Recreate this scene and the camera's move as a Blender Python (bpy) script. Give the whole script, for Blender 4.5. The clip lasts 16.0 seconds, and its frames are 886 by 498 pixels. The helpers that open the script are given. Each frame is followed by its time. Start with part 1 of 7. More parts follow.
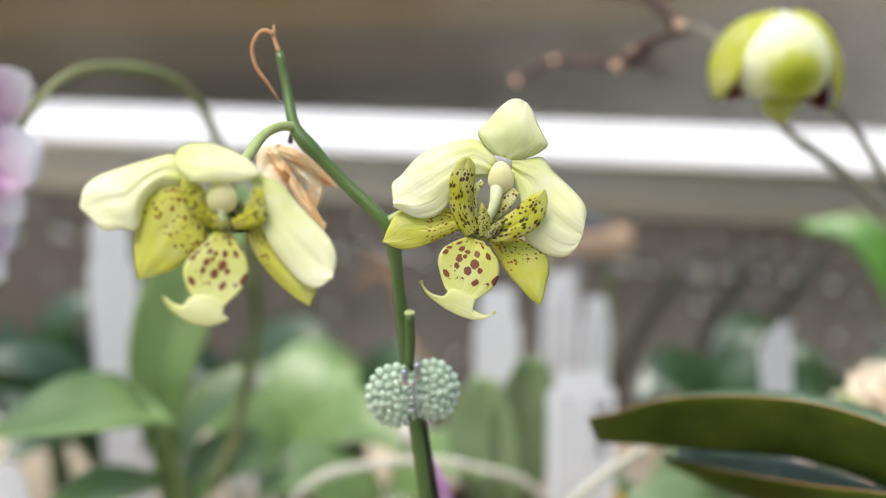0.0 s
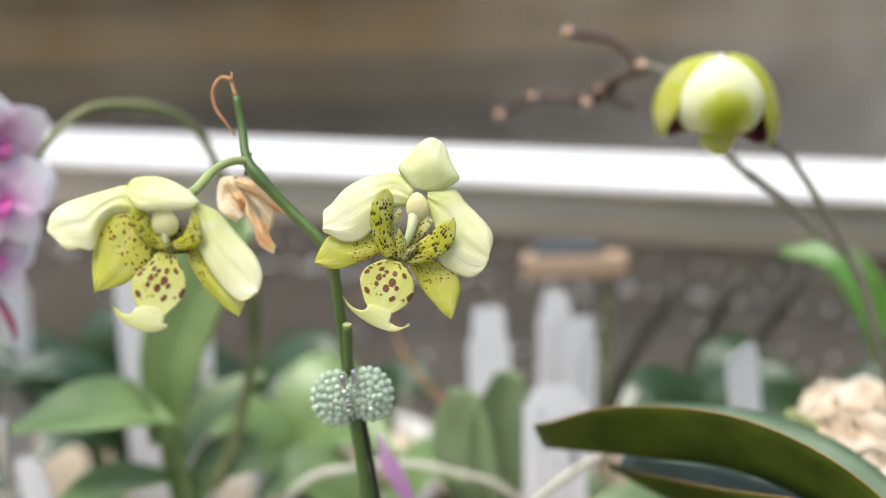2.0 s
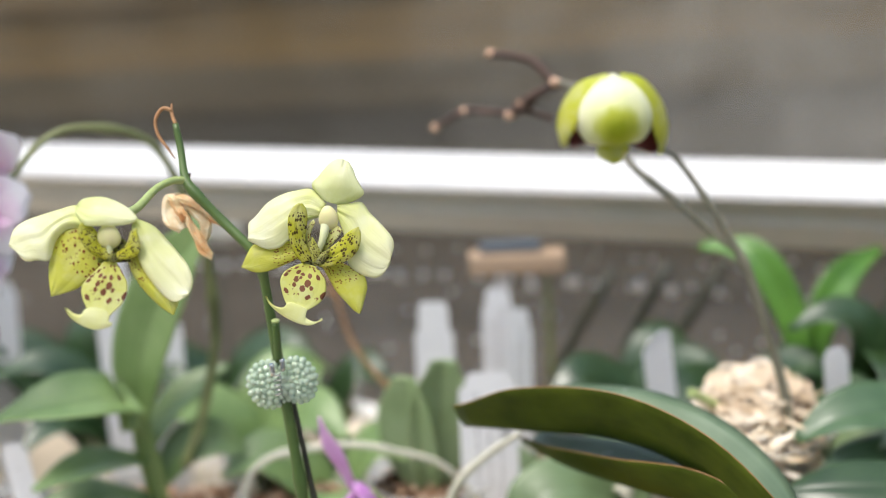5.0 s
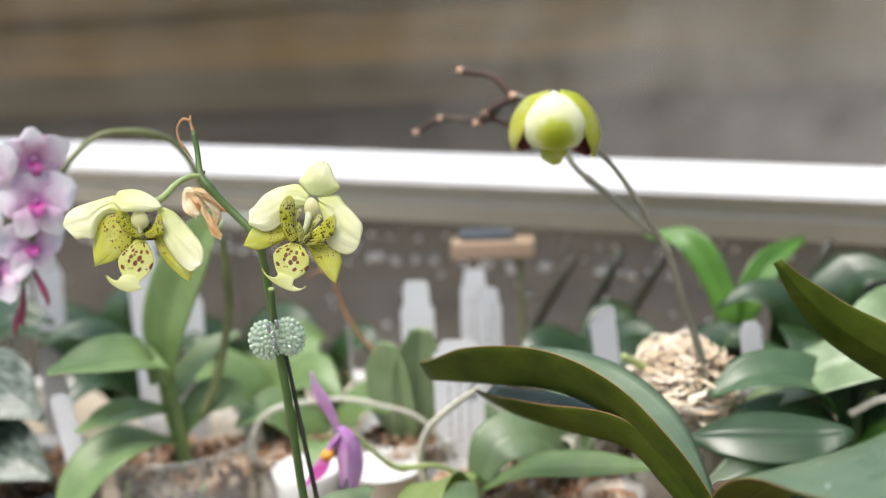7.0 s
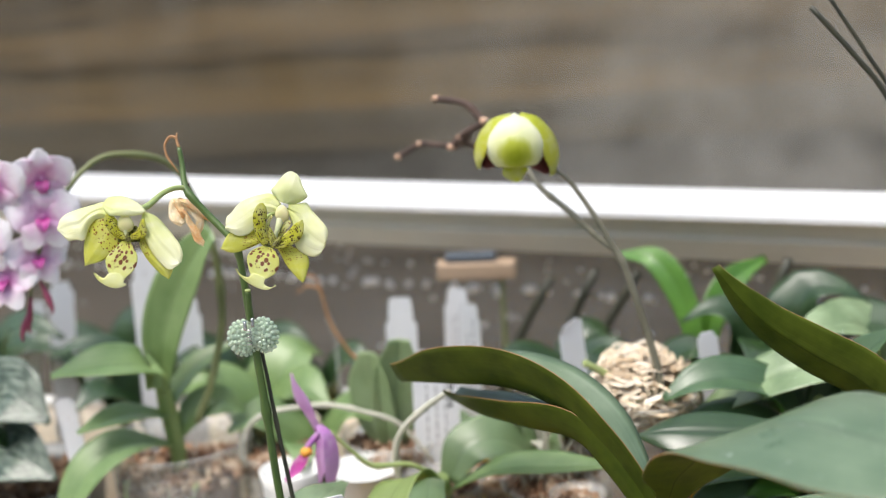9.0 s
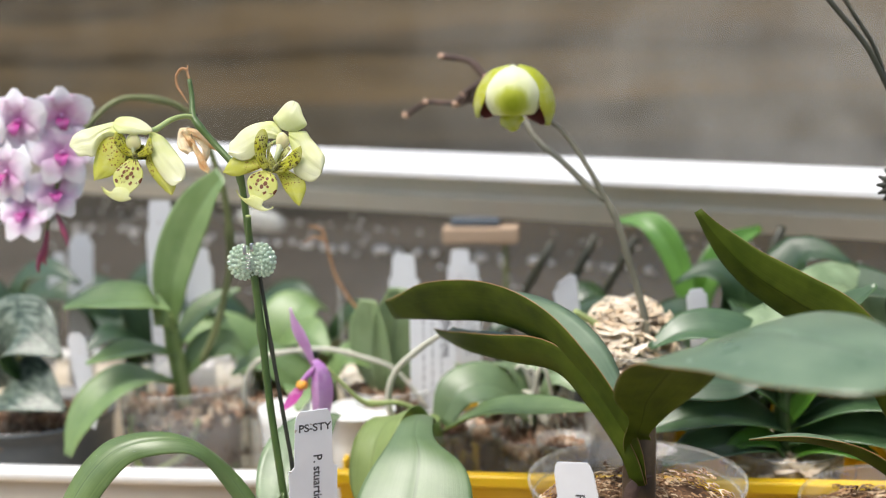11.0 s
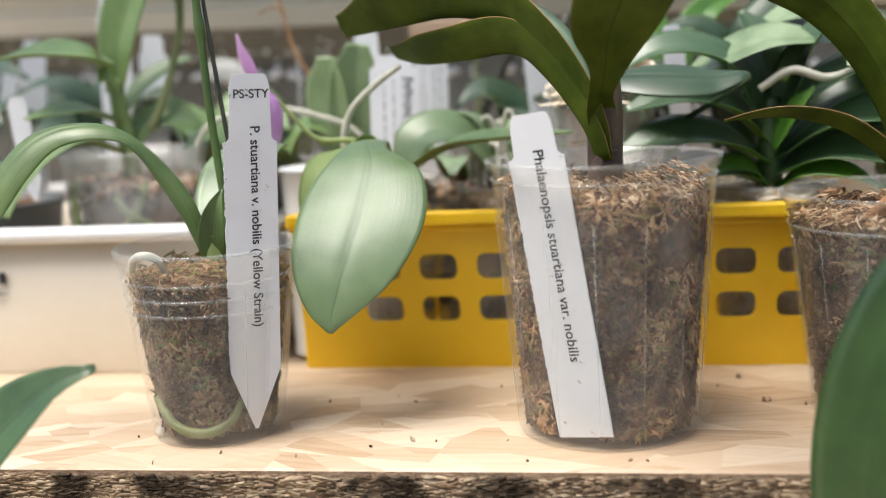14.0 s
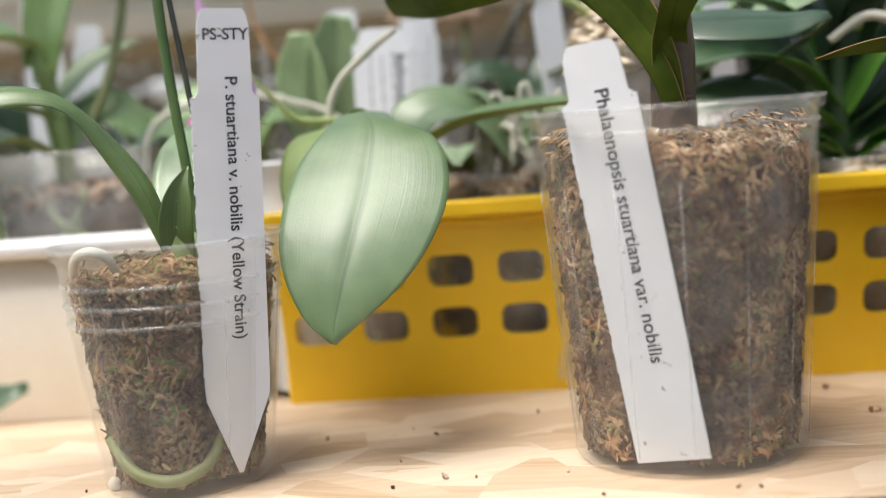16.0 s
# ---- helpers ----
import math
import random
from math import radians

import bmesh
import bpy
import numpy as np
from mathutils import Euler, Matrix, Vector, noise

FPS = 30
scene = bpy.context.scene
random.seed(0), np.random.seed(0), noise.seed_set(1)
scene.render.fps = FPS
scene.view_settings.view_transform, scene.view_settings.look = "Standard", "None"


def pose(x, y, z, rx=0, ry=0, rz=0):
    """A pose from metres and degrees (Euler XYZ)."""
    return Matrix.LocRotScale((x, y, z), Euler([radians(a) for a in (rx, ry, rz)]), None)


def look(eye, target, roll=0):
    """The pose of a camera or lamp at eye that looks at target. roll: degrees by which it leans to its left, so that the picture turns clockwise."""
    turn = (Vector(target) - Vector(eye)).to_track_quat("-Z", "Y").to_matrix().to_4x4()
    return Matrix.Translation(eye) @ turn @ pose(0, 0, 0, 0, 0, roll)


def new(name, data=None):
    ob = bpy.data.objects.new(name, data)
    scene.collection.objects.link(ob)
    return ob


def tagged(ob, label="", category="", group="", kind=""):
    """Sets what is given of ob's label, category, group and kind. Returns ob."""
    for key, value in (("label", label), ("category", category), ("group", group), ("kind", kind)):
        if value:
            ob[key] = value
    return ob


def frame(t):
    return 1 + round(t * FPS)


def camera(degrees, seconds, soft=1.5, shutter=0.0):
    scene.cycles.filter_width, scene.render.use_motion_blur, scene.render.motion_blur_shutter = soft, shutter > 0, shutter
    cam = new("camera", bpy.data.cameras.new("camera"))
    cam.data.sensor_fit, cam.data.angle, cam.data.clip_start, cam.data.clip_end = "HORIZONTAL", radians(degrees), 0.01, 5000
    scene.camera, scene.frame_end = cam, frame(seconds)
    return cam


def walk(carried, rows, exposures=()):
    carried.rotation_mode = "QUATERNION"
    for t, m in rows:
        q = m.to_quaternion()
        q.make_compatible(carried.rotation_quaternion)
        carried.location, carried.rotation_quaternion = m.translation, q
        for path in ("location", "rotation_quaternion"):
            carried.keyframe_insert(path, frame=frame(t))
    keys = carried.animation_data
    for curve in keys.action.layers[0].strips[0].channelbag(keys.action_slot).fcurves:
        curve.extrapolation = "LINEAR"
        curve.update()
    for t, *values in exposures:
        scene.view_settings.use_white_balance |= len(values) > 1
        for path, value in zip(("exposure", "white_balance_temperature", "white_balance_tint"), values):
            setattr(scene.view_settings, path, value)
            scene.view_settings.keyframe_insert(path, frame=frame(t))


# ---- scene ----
import itertools

cam = camera(40.00, 16.0, soft=1.0)
EXPOSURES = [(0.0, 0.45), (11.0, 0.47), (16.0, 0.52)]
PATH = [
    (0, (-0.0035, -0.2456, 0.3114), (0.0237, 0.7148, 0.0343), -1.59),
    (0.5, (0.0213, -0.2572, 0.3095), (-0.0469, 0.7077, 0.0560), -3.03),
    (1, (0.0200, -0.2633, 0.3124), (-0.0549, 0.7016, 0.0606), -3.11),
    (1.5, (0.0325, -0.2682, 0.3132), (-0.0252, 0.6965, 0.0562), -2.29),
    (2, (0.0385, -0.2804, 0.3197), (-0.0148, 0.6845, 0.0626), -2.29),
    (2.5, (0.0411, -0.2886, 0.3214), (-0.0168, 0.6771, 0.0681), -2.27),
    (3, (0.0428, -0.2939, 0.3251), (0.0010, 0.6731, 0.0740), -1.80),
    (3.5, (0.0507, -0.3026, 0.3260), (-0.0022, 0.6648, 0.0786), -2.30),
    (4, (0.0548, -0.3129, 0.3282), (0.0086, 0.6530, 0.0735), -2.54),
    (4.5, (0.0622, -0.3159, 0.3298), (0.0082, 0.6483, 0.0704), -3.06),
    (7, (0.1028, -0.4141, 0.3528), (0.0135, 0.5460, 0.0878), -3.44),
    (7.5, (0.1089, -0.4314, 0.3524), (0.0119, 0.5303, 0.0960), -3.43),
    (8, (0.1155, -0.4431, 0.3564), (0.0181, 0.5179, 0.0976), -3.54),
    (8.2, (0.1238, -0.4500, 0.3562), (0.0164, 0.5114, 0.1029), -3.97),
    (10.3, (0.1488, -0.4632, 0.3146), (0.0058, 0.5095, 0.1314), -2.40),
    (10.5, (0.1542, -0.4673, 0.3202), (0.0084, 0.5011, 0.1178), -2.09),
    (11, (0.1593, -0.4849, 0.3044), (0.0100, 0.4851, 0.1124), -1.98),
    (11.5, (0.1593, -0.4984, 0.2682), (0.0139, 0.4740, 0.0855), -0.80),
    (12, (0.1671, -0.5133, 0.2387), (0.0239, 0.4621, 0.0712), -0.50),
    (12.5, (0.1710, -0.5129, 0.2171), (0.0187, 0.4620, 0.0546), -0.26),
    (13, (0.1722, -0.5096, 0.1921), (0.0294, 0.4654, 0.0219), -0.84),
    (13.5, (0.1778, -0.5055, 0.1809), (0.0285, 0.4676, 0.0057), -1.13),
    (14, (0.1739, -0.4703, 0.1501), (0.0197, 0.5051, -0.0075), -2.72),
    (14.5, (0.1605, -0.4415, 0.1332), (-0.0028, 0.5367, 0.0050), -4.78),
    (15, (0.1394, -0.4163, 0.1165), (0.0129, 0.5695, 0.0054), -4.81),
    (15.5, (0.1310, -0.3927, 0.1108), (0.0372, 0.5981, 0.0135), -3.98),
    (16, (0.1268, -0.3772, 0.1078), (0.0288, 0.6128, 0.0062), -4.44),
]
walk(cam, [(t, look(eye, target, roll)) for t, eye, target, roll in PATH], EXPOSURES)

# depth of field: a wide lens opening, focused on the front plant's flowers (set where they are built)
cam.data.dof.use_dof = True
cam.data.dof.aperture_fstop = 5.0

# ---------------------------------------------------------------- light
world = bpy.data.worlds.new("sky")
scene.world = world
world.use_nodes = True
wt = world.node_tree
sky = wt.nodes.new("ShaderNodeTexSky")
sky.sky_type, sky.sun_disc = "NISHITA", False
sky.sun_elevation, sky.sun_rotation = radians(68), radians(222)
sky.dust_density, sky.air_density = 4.0, 1.5
wt.nodes["Background"].inputs["Strength"].default_value = 0.15
wt.links.new(sky.outputs["Color"], wt.nodes["Background"].inputs["Color"])

sun_data = bpy.data.lights.new("sun", "SUN")
sun_data.energy, sun_data.angle, sun_data.color = 2.6, radians(32), (1.0, 0.975, 0.94)
sun = new("sun", sun_data)
sun.matrix_world = look((-0.54, -0.60, 2.0), (0, 0, 0))

# ---------------------------------------------------------------- material helpers


def nodes_of(name):
    m = bpy.data.materials.new(name)
    m.use_nodes = True
    nt = m.node_tree
    nt.nodes.clear()
    return m, nt, nt.nodes.new("ShaderNodeOutputMaterial")


def node(nt, kind, **values):
    nd = nt.nodes.new(kind)
    for key, value in values.items():
        if key in nd.inputs:
            nd.inputs[key].default_value = value
    return nd


def rgba(c):
    return (c[0], c[1], c[2], 1.0)


def ramp(nt, fac, stops):
    r = nt.nodes.new("ShaderNodeValToRGB")
    while len(r.color_ramp.elements) < len(stops):
        r.color_ramp.elements.new(0.5)
    for e, (p, c) in zip(r.color_ramp.elements, stops):
        e.position, e.color = p, rgba(c)
    nt.links.new(fac, r.inputs["Fac"])
    return r.outputs["Color"]


def coords(nt, scale=(1, 1, 1), kind="Object"):
    tc = nt.nodes.new("ShaderNodeTexCoord")
    mp = nt.nodes.new("ShaderNodeMapping")
    mp.inputs["Scale"].default_value = scale
    nt.links.new(tc.outputs[kind], mp.inputs["Vector"])
    return mp.outputs["Vector"]


def noise_of(nt, vec, scale, detail=4.0, rough=0.55):
    nd = node(nt, "ShaderNodeTexNoise", Scale=scale, Detail=detail, Roughness=rough)
    nt.links.new(vec, nd.inputs["Vector"])
    return nd.outputs["Fac"]


def mix_rgb(nt, fac, a, b, mode="MIX"):
    mx = nt.nodes.new("ShaderNodeMix")
    mx.data_type, mx.blend_type = "RGBA", mode
    for sock, value in ((mx.inputs[0], fac), (mx.inputs[6], a), (mx.inputs[7], b)):
        if isinstance(value, (int, float)):
            sock.default_value = value
        elif isinstance(value, tuple):
            sock.default_value = rgba(value)
        else:
            nt.links.new(value, sock)
    return mx.outputs[2]


def math_of(nt, op, a, b=0.5):
    m = nt.nodes.new("ShaderNodeMath")
    m.operation = op
    for sock, value in zip(m.inputs, (a, b)):
        if isinstance(value, (int, float)):
            sock.default_value = value
        else:
            nt.links.new(value, sock)
    return m.outputs[0]


def bump_of(nt, height, strength, distance):
    b = node(nt, "ShaderNodeBump", Strength=strength, Distance=distance)
    nt.links.new(height, b.inputs["Height"])
    return b.outputs["Normal"]


def finish(nt, out, colour, rough=0.5, normal=None, metal=0.0, glow=0.0, spec=0.5, coat=0.0):
    """A principled surface; glow: how much light passes through the sheet and shows on its far side."""
    p = node(nt, "ShaderNodeBsdfPrincipled", Metallic=metal)
    p.inputs["Specular IOR Level"].default_value = spec
    p.inputs["Coat Weight"].default_value = coat
    if isinstance(rough, (int, float)):
        p.inputs["Roughness"].default_value = rough
    else:
        nt.links.new(rough, p.inputs["Roughness"])
    if isinstance(colour, tuple):
        p.inputs["Base Color"].default_value = rgba(colour)
    else:
        nt.links.new(colour, p.inputs["Base Color"])
    if normal is not None:
        nt.links.new(normal, p.inputs["Normal"])
    shader = p.outputs[0]
    if glow:
        tr = nt.nodes.new("ShaderNodeBsdfTranslucent")
        if isinstance(colour, tuple):
            tr.inputs["Color"].default_value = rgba(colour)
        else:
            nt.links.new(colour, tr.inputs["Color"])
        mx = nt.nodes.new("ShaderNodeMixShader")
        mx.inputs[0].default_value = glow
        nt.links.new(shader, mx.inputs[1])
        nt.links.new(tr.outputs[0], mx.inputs[2])
        shader = mx.outputs[0]
    nt.links.new(shader, out.inputs["Surface"])


def plain(name, c1, c2, scale, rough=0.5, bump=0.0, bump_scale=None, metal=0.0, glow=0.0, stretch=(1, 1, 1), spec=0.5, coat=0.0):
    """Two tones in large patches, finer grain over them, a little relief."""
    m, nt, out = nodes_of(name)
    v = coords(nt, stretch)
    big, fine = noise_of(nt, v, scale), noise_of(nt, v, (bump_scale or scale * 6))
    f = math_of(nt, "ADD", math_of(nt, "MULTIPLY", big, 0.7), math_of(nt, "MULTIPLY", fine, 0.3))
    colour = ramp(nt, f, [(0.35, c1), (0.65, c2)])
    normal = bump_of(nt, fine, bump, 0.001) if bump else None
    finish(nt, out, colour, rough, normal, metal, glow, spec, coat)
    return m


def leaf_material(name, dark, light, rough=0.35, veins=0.5, glow=0.12, dust=0.0, along=30.0, sheen=0.85):
    """A leaf: long fine veins, patches, a paler midrib, some dust and lime marks."""
    m, nt, out = nodes_of(name)
    uv = coords(nt, (1, 1, 1), "UV")
    ob = coords(nt)
    sep = nt.nodes.new("ShaderNodeSeparateXYZ")
    nt.links.new(uv, sep.inputs[0])
    vein = noise_of(nt, coords(nt, (1.2, along, 1), "UV"), 1.0, 2.0)
    patch = noise_of(nt, ob, 60.0, 3.0)
    f = math_of(nt, "ADD", math_of(nt, "MULTIPLY", vein, veins), math_of(nt, "MULTIPLY", patch, 1.0 - veins))
    colour = ramp(nt, f, [(0.36, dark), (0.64, light)])
    rib = math_of(nt, "ABSOLUTE", math_of(nt, "SUBTRACT", sep.outputs[1], 0.5), 0.0)
    ribm = math_of(nt, "LESS_THAN", rib, 0.015)
    colour = mix_rgb(nt, math_of(nt, "MULTIPLY", ribm, 0.5), colour, tuple(0.6 * a for a in dark))
    rough_v = math_of(nt, "ADD", math_of(nt, "MULTIPLY", patch, 0.25), rough - 0.12)
    if dust:
        d = noise_of(nt, ob, 260.0, 8.0, 0.7)
        dm = math_of(nt, "MULTIPLY", math_of(nt, "GREATER_THAN", d, 0.66), dust)
        colour = mix_rgb(nt, dm, colour, (0.55, 0.6, 0.55))
    normal = bump_of(nt, math_of(nt, "ADD", vein, math_of(nt, "MULTIPLY", noise_of(nt, ob, 900.0, 2.0), 0.6)), 0.10, 0.0006)
    finish(nt, out, colour, rough_v, normal, 0.0, glow, sheen)
    return m


def petal_material(name, base, edge, spots=None, size=60.0, limit=0.28, u0=0.0, u1=1.0, glow=0.35, stretch=(1.0, 0.55)):
    """A petal with soft veins; spots: colour of the spots, set where u lies between u0 and u1."""
    m, nt, out = nodes_of(name)
    uv = coords(nt, (1, 1, 1), "UV")
    sep = nt.nodes.new("ShaderNodeSeparateXYZ")
    nt.links.new(uv, sep.inputs[0])
    vein = noise_of(nt, coords(nt, (1.0, 16, 1), "UV"), 1.0, 3.0)
    u = math_of(nt, "ADD", sep.outputs[0], math_of(nt, "MULTIPLY", vein, 0.35))
    colour = ramp(nt, u, [(0.15, base), (0.95, edge)])
    blotch = noise_of(nt, coords(nt), 150.0, 3.0, 0.6)
    pale = tuple(min(0.92, c + 0.35 * (0.92 - c)) for c in edge)
    colour = mix_rgb(nt, ramp(nt, blotch, [(0.46, (0, 0, 0)), (0.68, (0.55, 0.55, 0.55))]), colour, pale)
    if spots:
        sv = coords(nt, (stretch[0], stretch[1], 1), "UV")
        wob = node(nt, "ShaderNodeTexNoise", Scale=size * 0.6, Detail=2.0)
        nt.links.new(sv, wob.inputs["Vector"])
        ad = nt.nodes.new("ShaderNodeMix")
        ad.data_type, ad.blend_type = "RGBA", "ADD"
        ad.inputs[0].default_value = 0.035
        nt.links.new(sv, ad.inputs[6])
        nt.links.new(wob.outputs["Color"], ad.inputs[7])
        vo = node(nt, "ShaderNodeTexVoronoi", Scale=size * 0.1, Randomness=0.8)
        nt.links.new(ad.outputs[2], vo.inputs["Vector"])
        cell = nt.nodes.new("ShaderNodeSeparateColor")
        nt.links.new(vo.outputs["Color"], cell.inputs[0])
        lim = math_of(nt, "ADD", math_of(nt, "MULTIPLY", cell.outputs[0], limit * 0.9), limit * 0.45)
        dot = math_of(nt, "LESS_THAN", vo.outputs["Distance"], lim)
        zone = math_of(nt, "MULTIPLY", math_of(nt, "GREATER_THAN", sep.outputs[0], u0), math_of(nt, "LESS_THAN", u, u1))
        colour = mix_rgb(nt, math_of(nt, "MULTIPLY", dot, math_of(nt, "MULTIPLY", zone, 0.9)), colour, spots)
    crinkle = math_of(nt, "ADD", vein, math_of(nt, "MULTIPLY", noise_of(nt, coords(nt), 330.0, 3.0), 0.9))
    normal = bump_of(nt, crinkle, 0.42, 0.0007)
    finish(nt, out, colour, 0.36, normal, 0.0, glow, 0.35)
    return m


def clear_plastic(name, tint=(0.985, 0.988, 0.985), milk=0.075, rough=0.10):
    """Thin clear pot plastic: it lets the view through, is slightly milky, scratched and shiny."""
    m, nt, out = nodes_of(name)
    v = coords(nt)
    haze = noise_of(nt, v, 55.0, 6.0, 0.65)
    t = node(nt, "ShaderNodeBsdfTransparent", Color=rgba(tint))
    d = node(nt, "ShaderNodeBsdfDiffuse", Color=(0.86, 0.84, 0.80, 1))
    g = node(nt, "ShaderNodeBsdfGlossy", Color=(1, 1, 1, 1), Roughness=rough)
    mx1, mx2 = nt.nodes.new("ShaderNodeMixShader"), nt.nodes.new("ShaderNodeMixShader")
    k = math_of(nt, "MULTIPLY", math_of(nt, "POWER", haze, 1.5), milk * 2.6)
    nt.links.new(k, mx1.inputs[0])
    nt.links.new(t.outputs[0], mx1.inputs[1])
    nt.links.new(d.outputs[0], mx1.inputs[2])
    lw = node(nt, "ShaderNodeLayerWeight", Blend=0.5)
    nt.links.new(math_of(nt, "ADD", math_of(nt, "MULTIPLY", math_of(nt, "POWER", lw.outputs["Facing"], 4.0), 0.30), 0.02), mx2.inputs[0])
    nt.links.new(mx1.outputs[0], mx2.inputs[1])
    nt.links.new(g.outputs[0], mx2.inputs[2])
    nt.links.new(mx2.outputs[0], out.inputs["Surface"])
    return m


def strand_material(name, tones, low=0.15):
    """Each strand or chip its own tone."""
    m, nt, out = nodes_of(name)
    g = nt.nodes.new("ShaderNodeNewGeometry")
    n1 = noise_of(nt, coords(nt), 90.0, 3.0)
    f = math_of(nt, "ADD", math_of(nt, "MULTIPLY", g.outputs["Random Per Island"], 0.7), math_of(nt, "MULTIPLY", n1, 0.4))
    n = len(tones)
    colour = ramp(nt, f, [((i + 0.3) / n, c) for i, c in enumerate(tones)])
    patch = ramp(nt, noise_of(nt, coords(nt), 48.0, 3.0), [(0.42, (low, low * 0.92, low * 0.84)), (0.58, (1.0, 1.0, 1.0))])
    colour = mix_rgb(nt, 1.0, colour, patch, "MULTIPLY")
    finish(nt, out, colour, 0.75, None, 0.0, 0.1, 0.3)
    return m


# ---------------------------------------------------------------- materials
M_BOARD, nt, out = nodes_of("strand board, top")
vec = coords(nt)
wob = noise_of(nt, vec, 14.0, 3.0)
cells = node(nt, "ShaderNodeTexVoronoi", Scale=1.0, Randomness=1.0)
region = node(nt, "ShaderNodeTexVoronoi", Scale=16.0, Randomness=1.0)
nt.links.new(vec, region.inputs["Vector"])
regc = nt.nodes.new("ShaderNodeSeparateColor")
nt.links.new(region.outputs["Color"], regc.inputs[0])
turn = nt.nodes.new("ShaderNodeVectorRotate")
turn.rotation_type = "Z_AXIS"
nt.links.new(vec, turn.inputs["Vector"])
nt.links.new(math_of(nt, "MULTIPLY", math_of(nt, "SUBTRACT", regc.outputs[1], 0.5), 1.3), turn.inputs["Angle"])
flake = nt.nodes.new("ShaderNodeMapping")
flake.inputs["Scale"].default_value = (20, 58, 1)
nt.links.new(turn.outputs[0], flake.inputs["Vector"])
nt.links.new(flake.outputs[0], cells.inputs["Vector"])
cellc = nt.nodes.new("ShaderNodeSeparateColor")
nt.links.new(cells.outputs["Color"], cellc.inputs[0])
grain_v = nt.nodes.new("ShaderNodeVectorRotate")
grain_v.rotation_type = "Z_AXIS"
nt.links.new(vec, grain_v.inputs["Vector"])
nt.links.new(math_of(nt, "MULTIPLY", math_of(nt, "SUBTRACT", cellc.outputs[1], 0.5), 0.9), grain_v.inputs["Angle"])
grain_m = nt.nodes.new("ShaderNodeMapping")
grain_m.inputs["Scale"].default_value = (9, 130, 30)
nt.links.new(grain_v.outputs[0], grain_m.inputs["Vector"])
grain = noise_of(nt, grain_m.outputs[0], 2.2, 5.0, 0.6)
f = math_of(nt, "ADD", math_of(nt, "MULTIPLY", cellc.outputs[0], 0.5), math_of(nt, "MULTIPLY", grain, 0.5))
wood = ramp(nt, f, [(0.16, (0.40, 0.265, 0.155)), (0.32, (0.52, 0.38, 0.25)), (0.55, (0.60, 0.468, 0.33)), (0.80, (0.69, 0.575, 0.435))])
streak = math_of(nt, "MULTIPLY", math_of(nt, "GREATER_THAN", noise_of(nt, coords(nt, (16, 60, 1)), 1.3, 4.0), 0.68), 0.40)
wood = mix_rgb(nt, streak, wood, (0.42, 0.22, 0.09))
finish(nt, out, wood, 0.5, bump_of(nt, grain, 0.25, 0.001), 0.0, 0.0, 0.35)

M_EDGE = strand_material("strand board, cut edge", [(0.12, 0.08, 0.045), (0.28, 0.19, 0.115), (0.42, 0.31, 0.20), (0.55, 0.43, 0.29)])
M_YELLOW = plain("yellow plastic", (0.92, 0.56, 0.012), (0.95, 0.62, 0.020), 18.0, 0.38, 0.08, 220.0, 0.0, 0.06)
M_CREAM = plain("cream white plastic", (0.66, 0.565, 0.43), (0.70, 0.62, 0.49), 12.0, 0.35, 0.04, 160.0, 0.0, 0.05)
M_WHITE = plain("white plastic rim", (0.68, 0.68, 0.66), (0.74, 0.74, 0.72), 14.0, 0.3)
M_RAIL = plain("white painted rail", (0.60, 0.60, 0.60), (0.66, 0.66, 0.66), 6.0, 0.45, 0.05, 80.0)
M_TAG, nt, out = nodes_of("white label plastic")
soil = math_of(nt, "GREATER_THAN", noise_of(nt, coords(nt), 240.0, 3.0, 0.6), 0.70)
tone = ramp(nt, noise_of(nt, coords(nt), 40.0), [(0.3, (0.74, 0.75, 0.77)), (0.7, (0.81, 0.82, 0.84))])
finish(nt, out, mix_rgb(nt, math_of(nt, "MULTIPLY", soil, 0.7), tone, (0.30, 0.22, 0.15)), 0.42, None, 0.0, 0.12)
M_INK = plain("black print", (0.02, 0.02, 0.022), (0.035, 0.035, 0.04), 200.0, 0.6)
M_GREYINK = plain("grey print", (0.28, 0.28, 0.29), (0.36, 0.36, 0.37), 200.0, 0.7)
M_POT = clear_plastic("clear pot plastic", (0.985, 0.988, 0.985), 0.042)
M_POT_DULL = clear_plastic("clouded pot plastic", (0.97, 0.98, 0.97), 0.20, 0.18)
M_POT_MILK = clear_plastic("milky pot plastic", (0.97, 0.98, 0.97), 0.17, 0.15)
M_RIDGE = clear_plastic("thick plastic bead", (0.96, 0.97, 0.97), 0.13, 0.08)
M_GREYPOT = plain("dark grey pot plastic", (0.10, 0.11, 0.115), (0.16, 0.17, 0.175), 20.0, 0.4)
M_SOIL = plain("damp moss core", (0.060, 0.030, 0.015), (0.20, 0.105, 0.052), 130.0, 0.9, 0.9, 420.0)
M_MOSS = strand_material("dried moss strands", [(0.055, 0.023, 0.010), (0.21, 0.092, 0.038), (0.39, 0.195, 0.085), (0.60, 0.38, 0.20), (0.25, 0.22, 0.07)], 0.26)
M_MOSS_DARK = strand_material("damp moss strands", [(0.045, 0.025, 0.013), (0.14, 0.076, 0.036), (0.27, 0.155, 0.075), (0.40, 0.255, 0.14), (0.13, 0.16, 0.042)], 0.30)
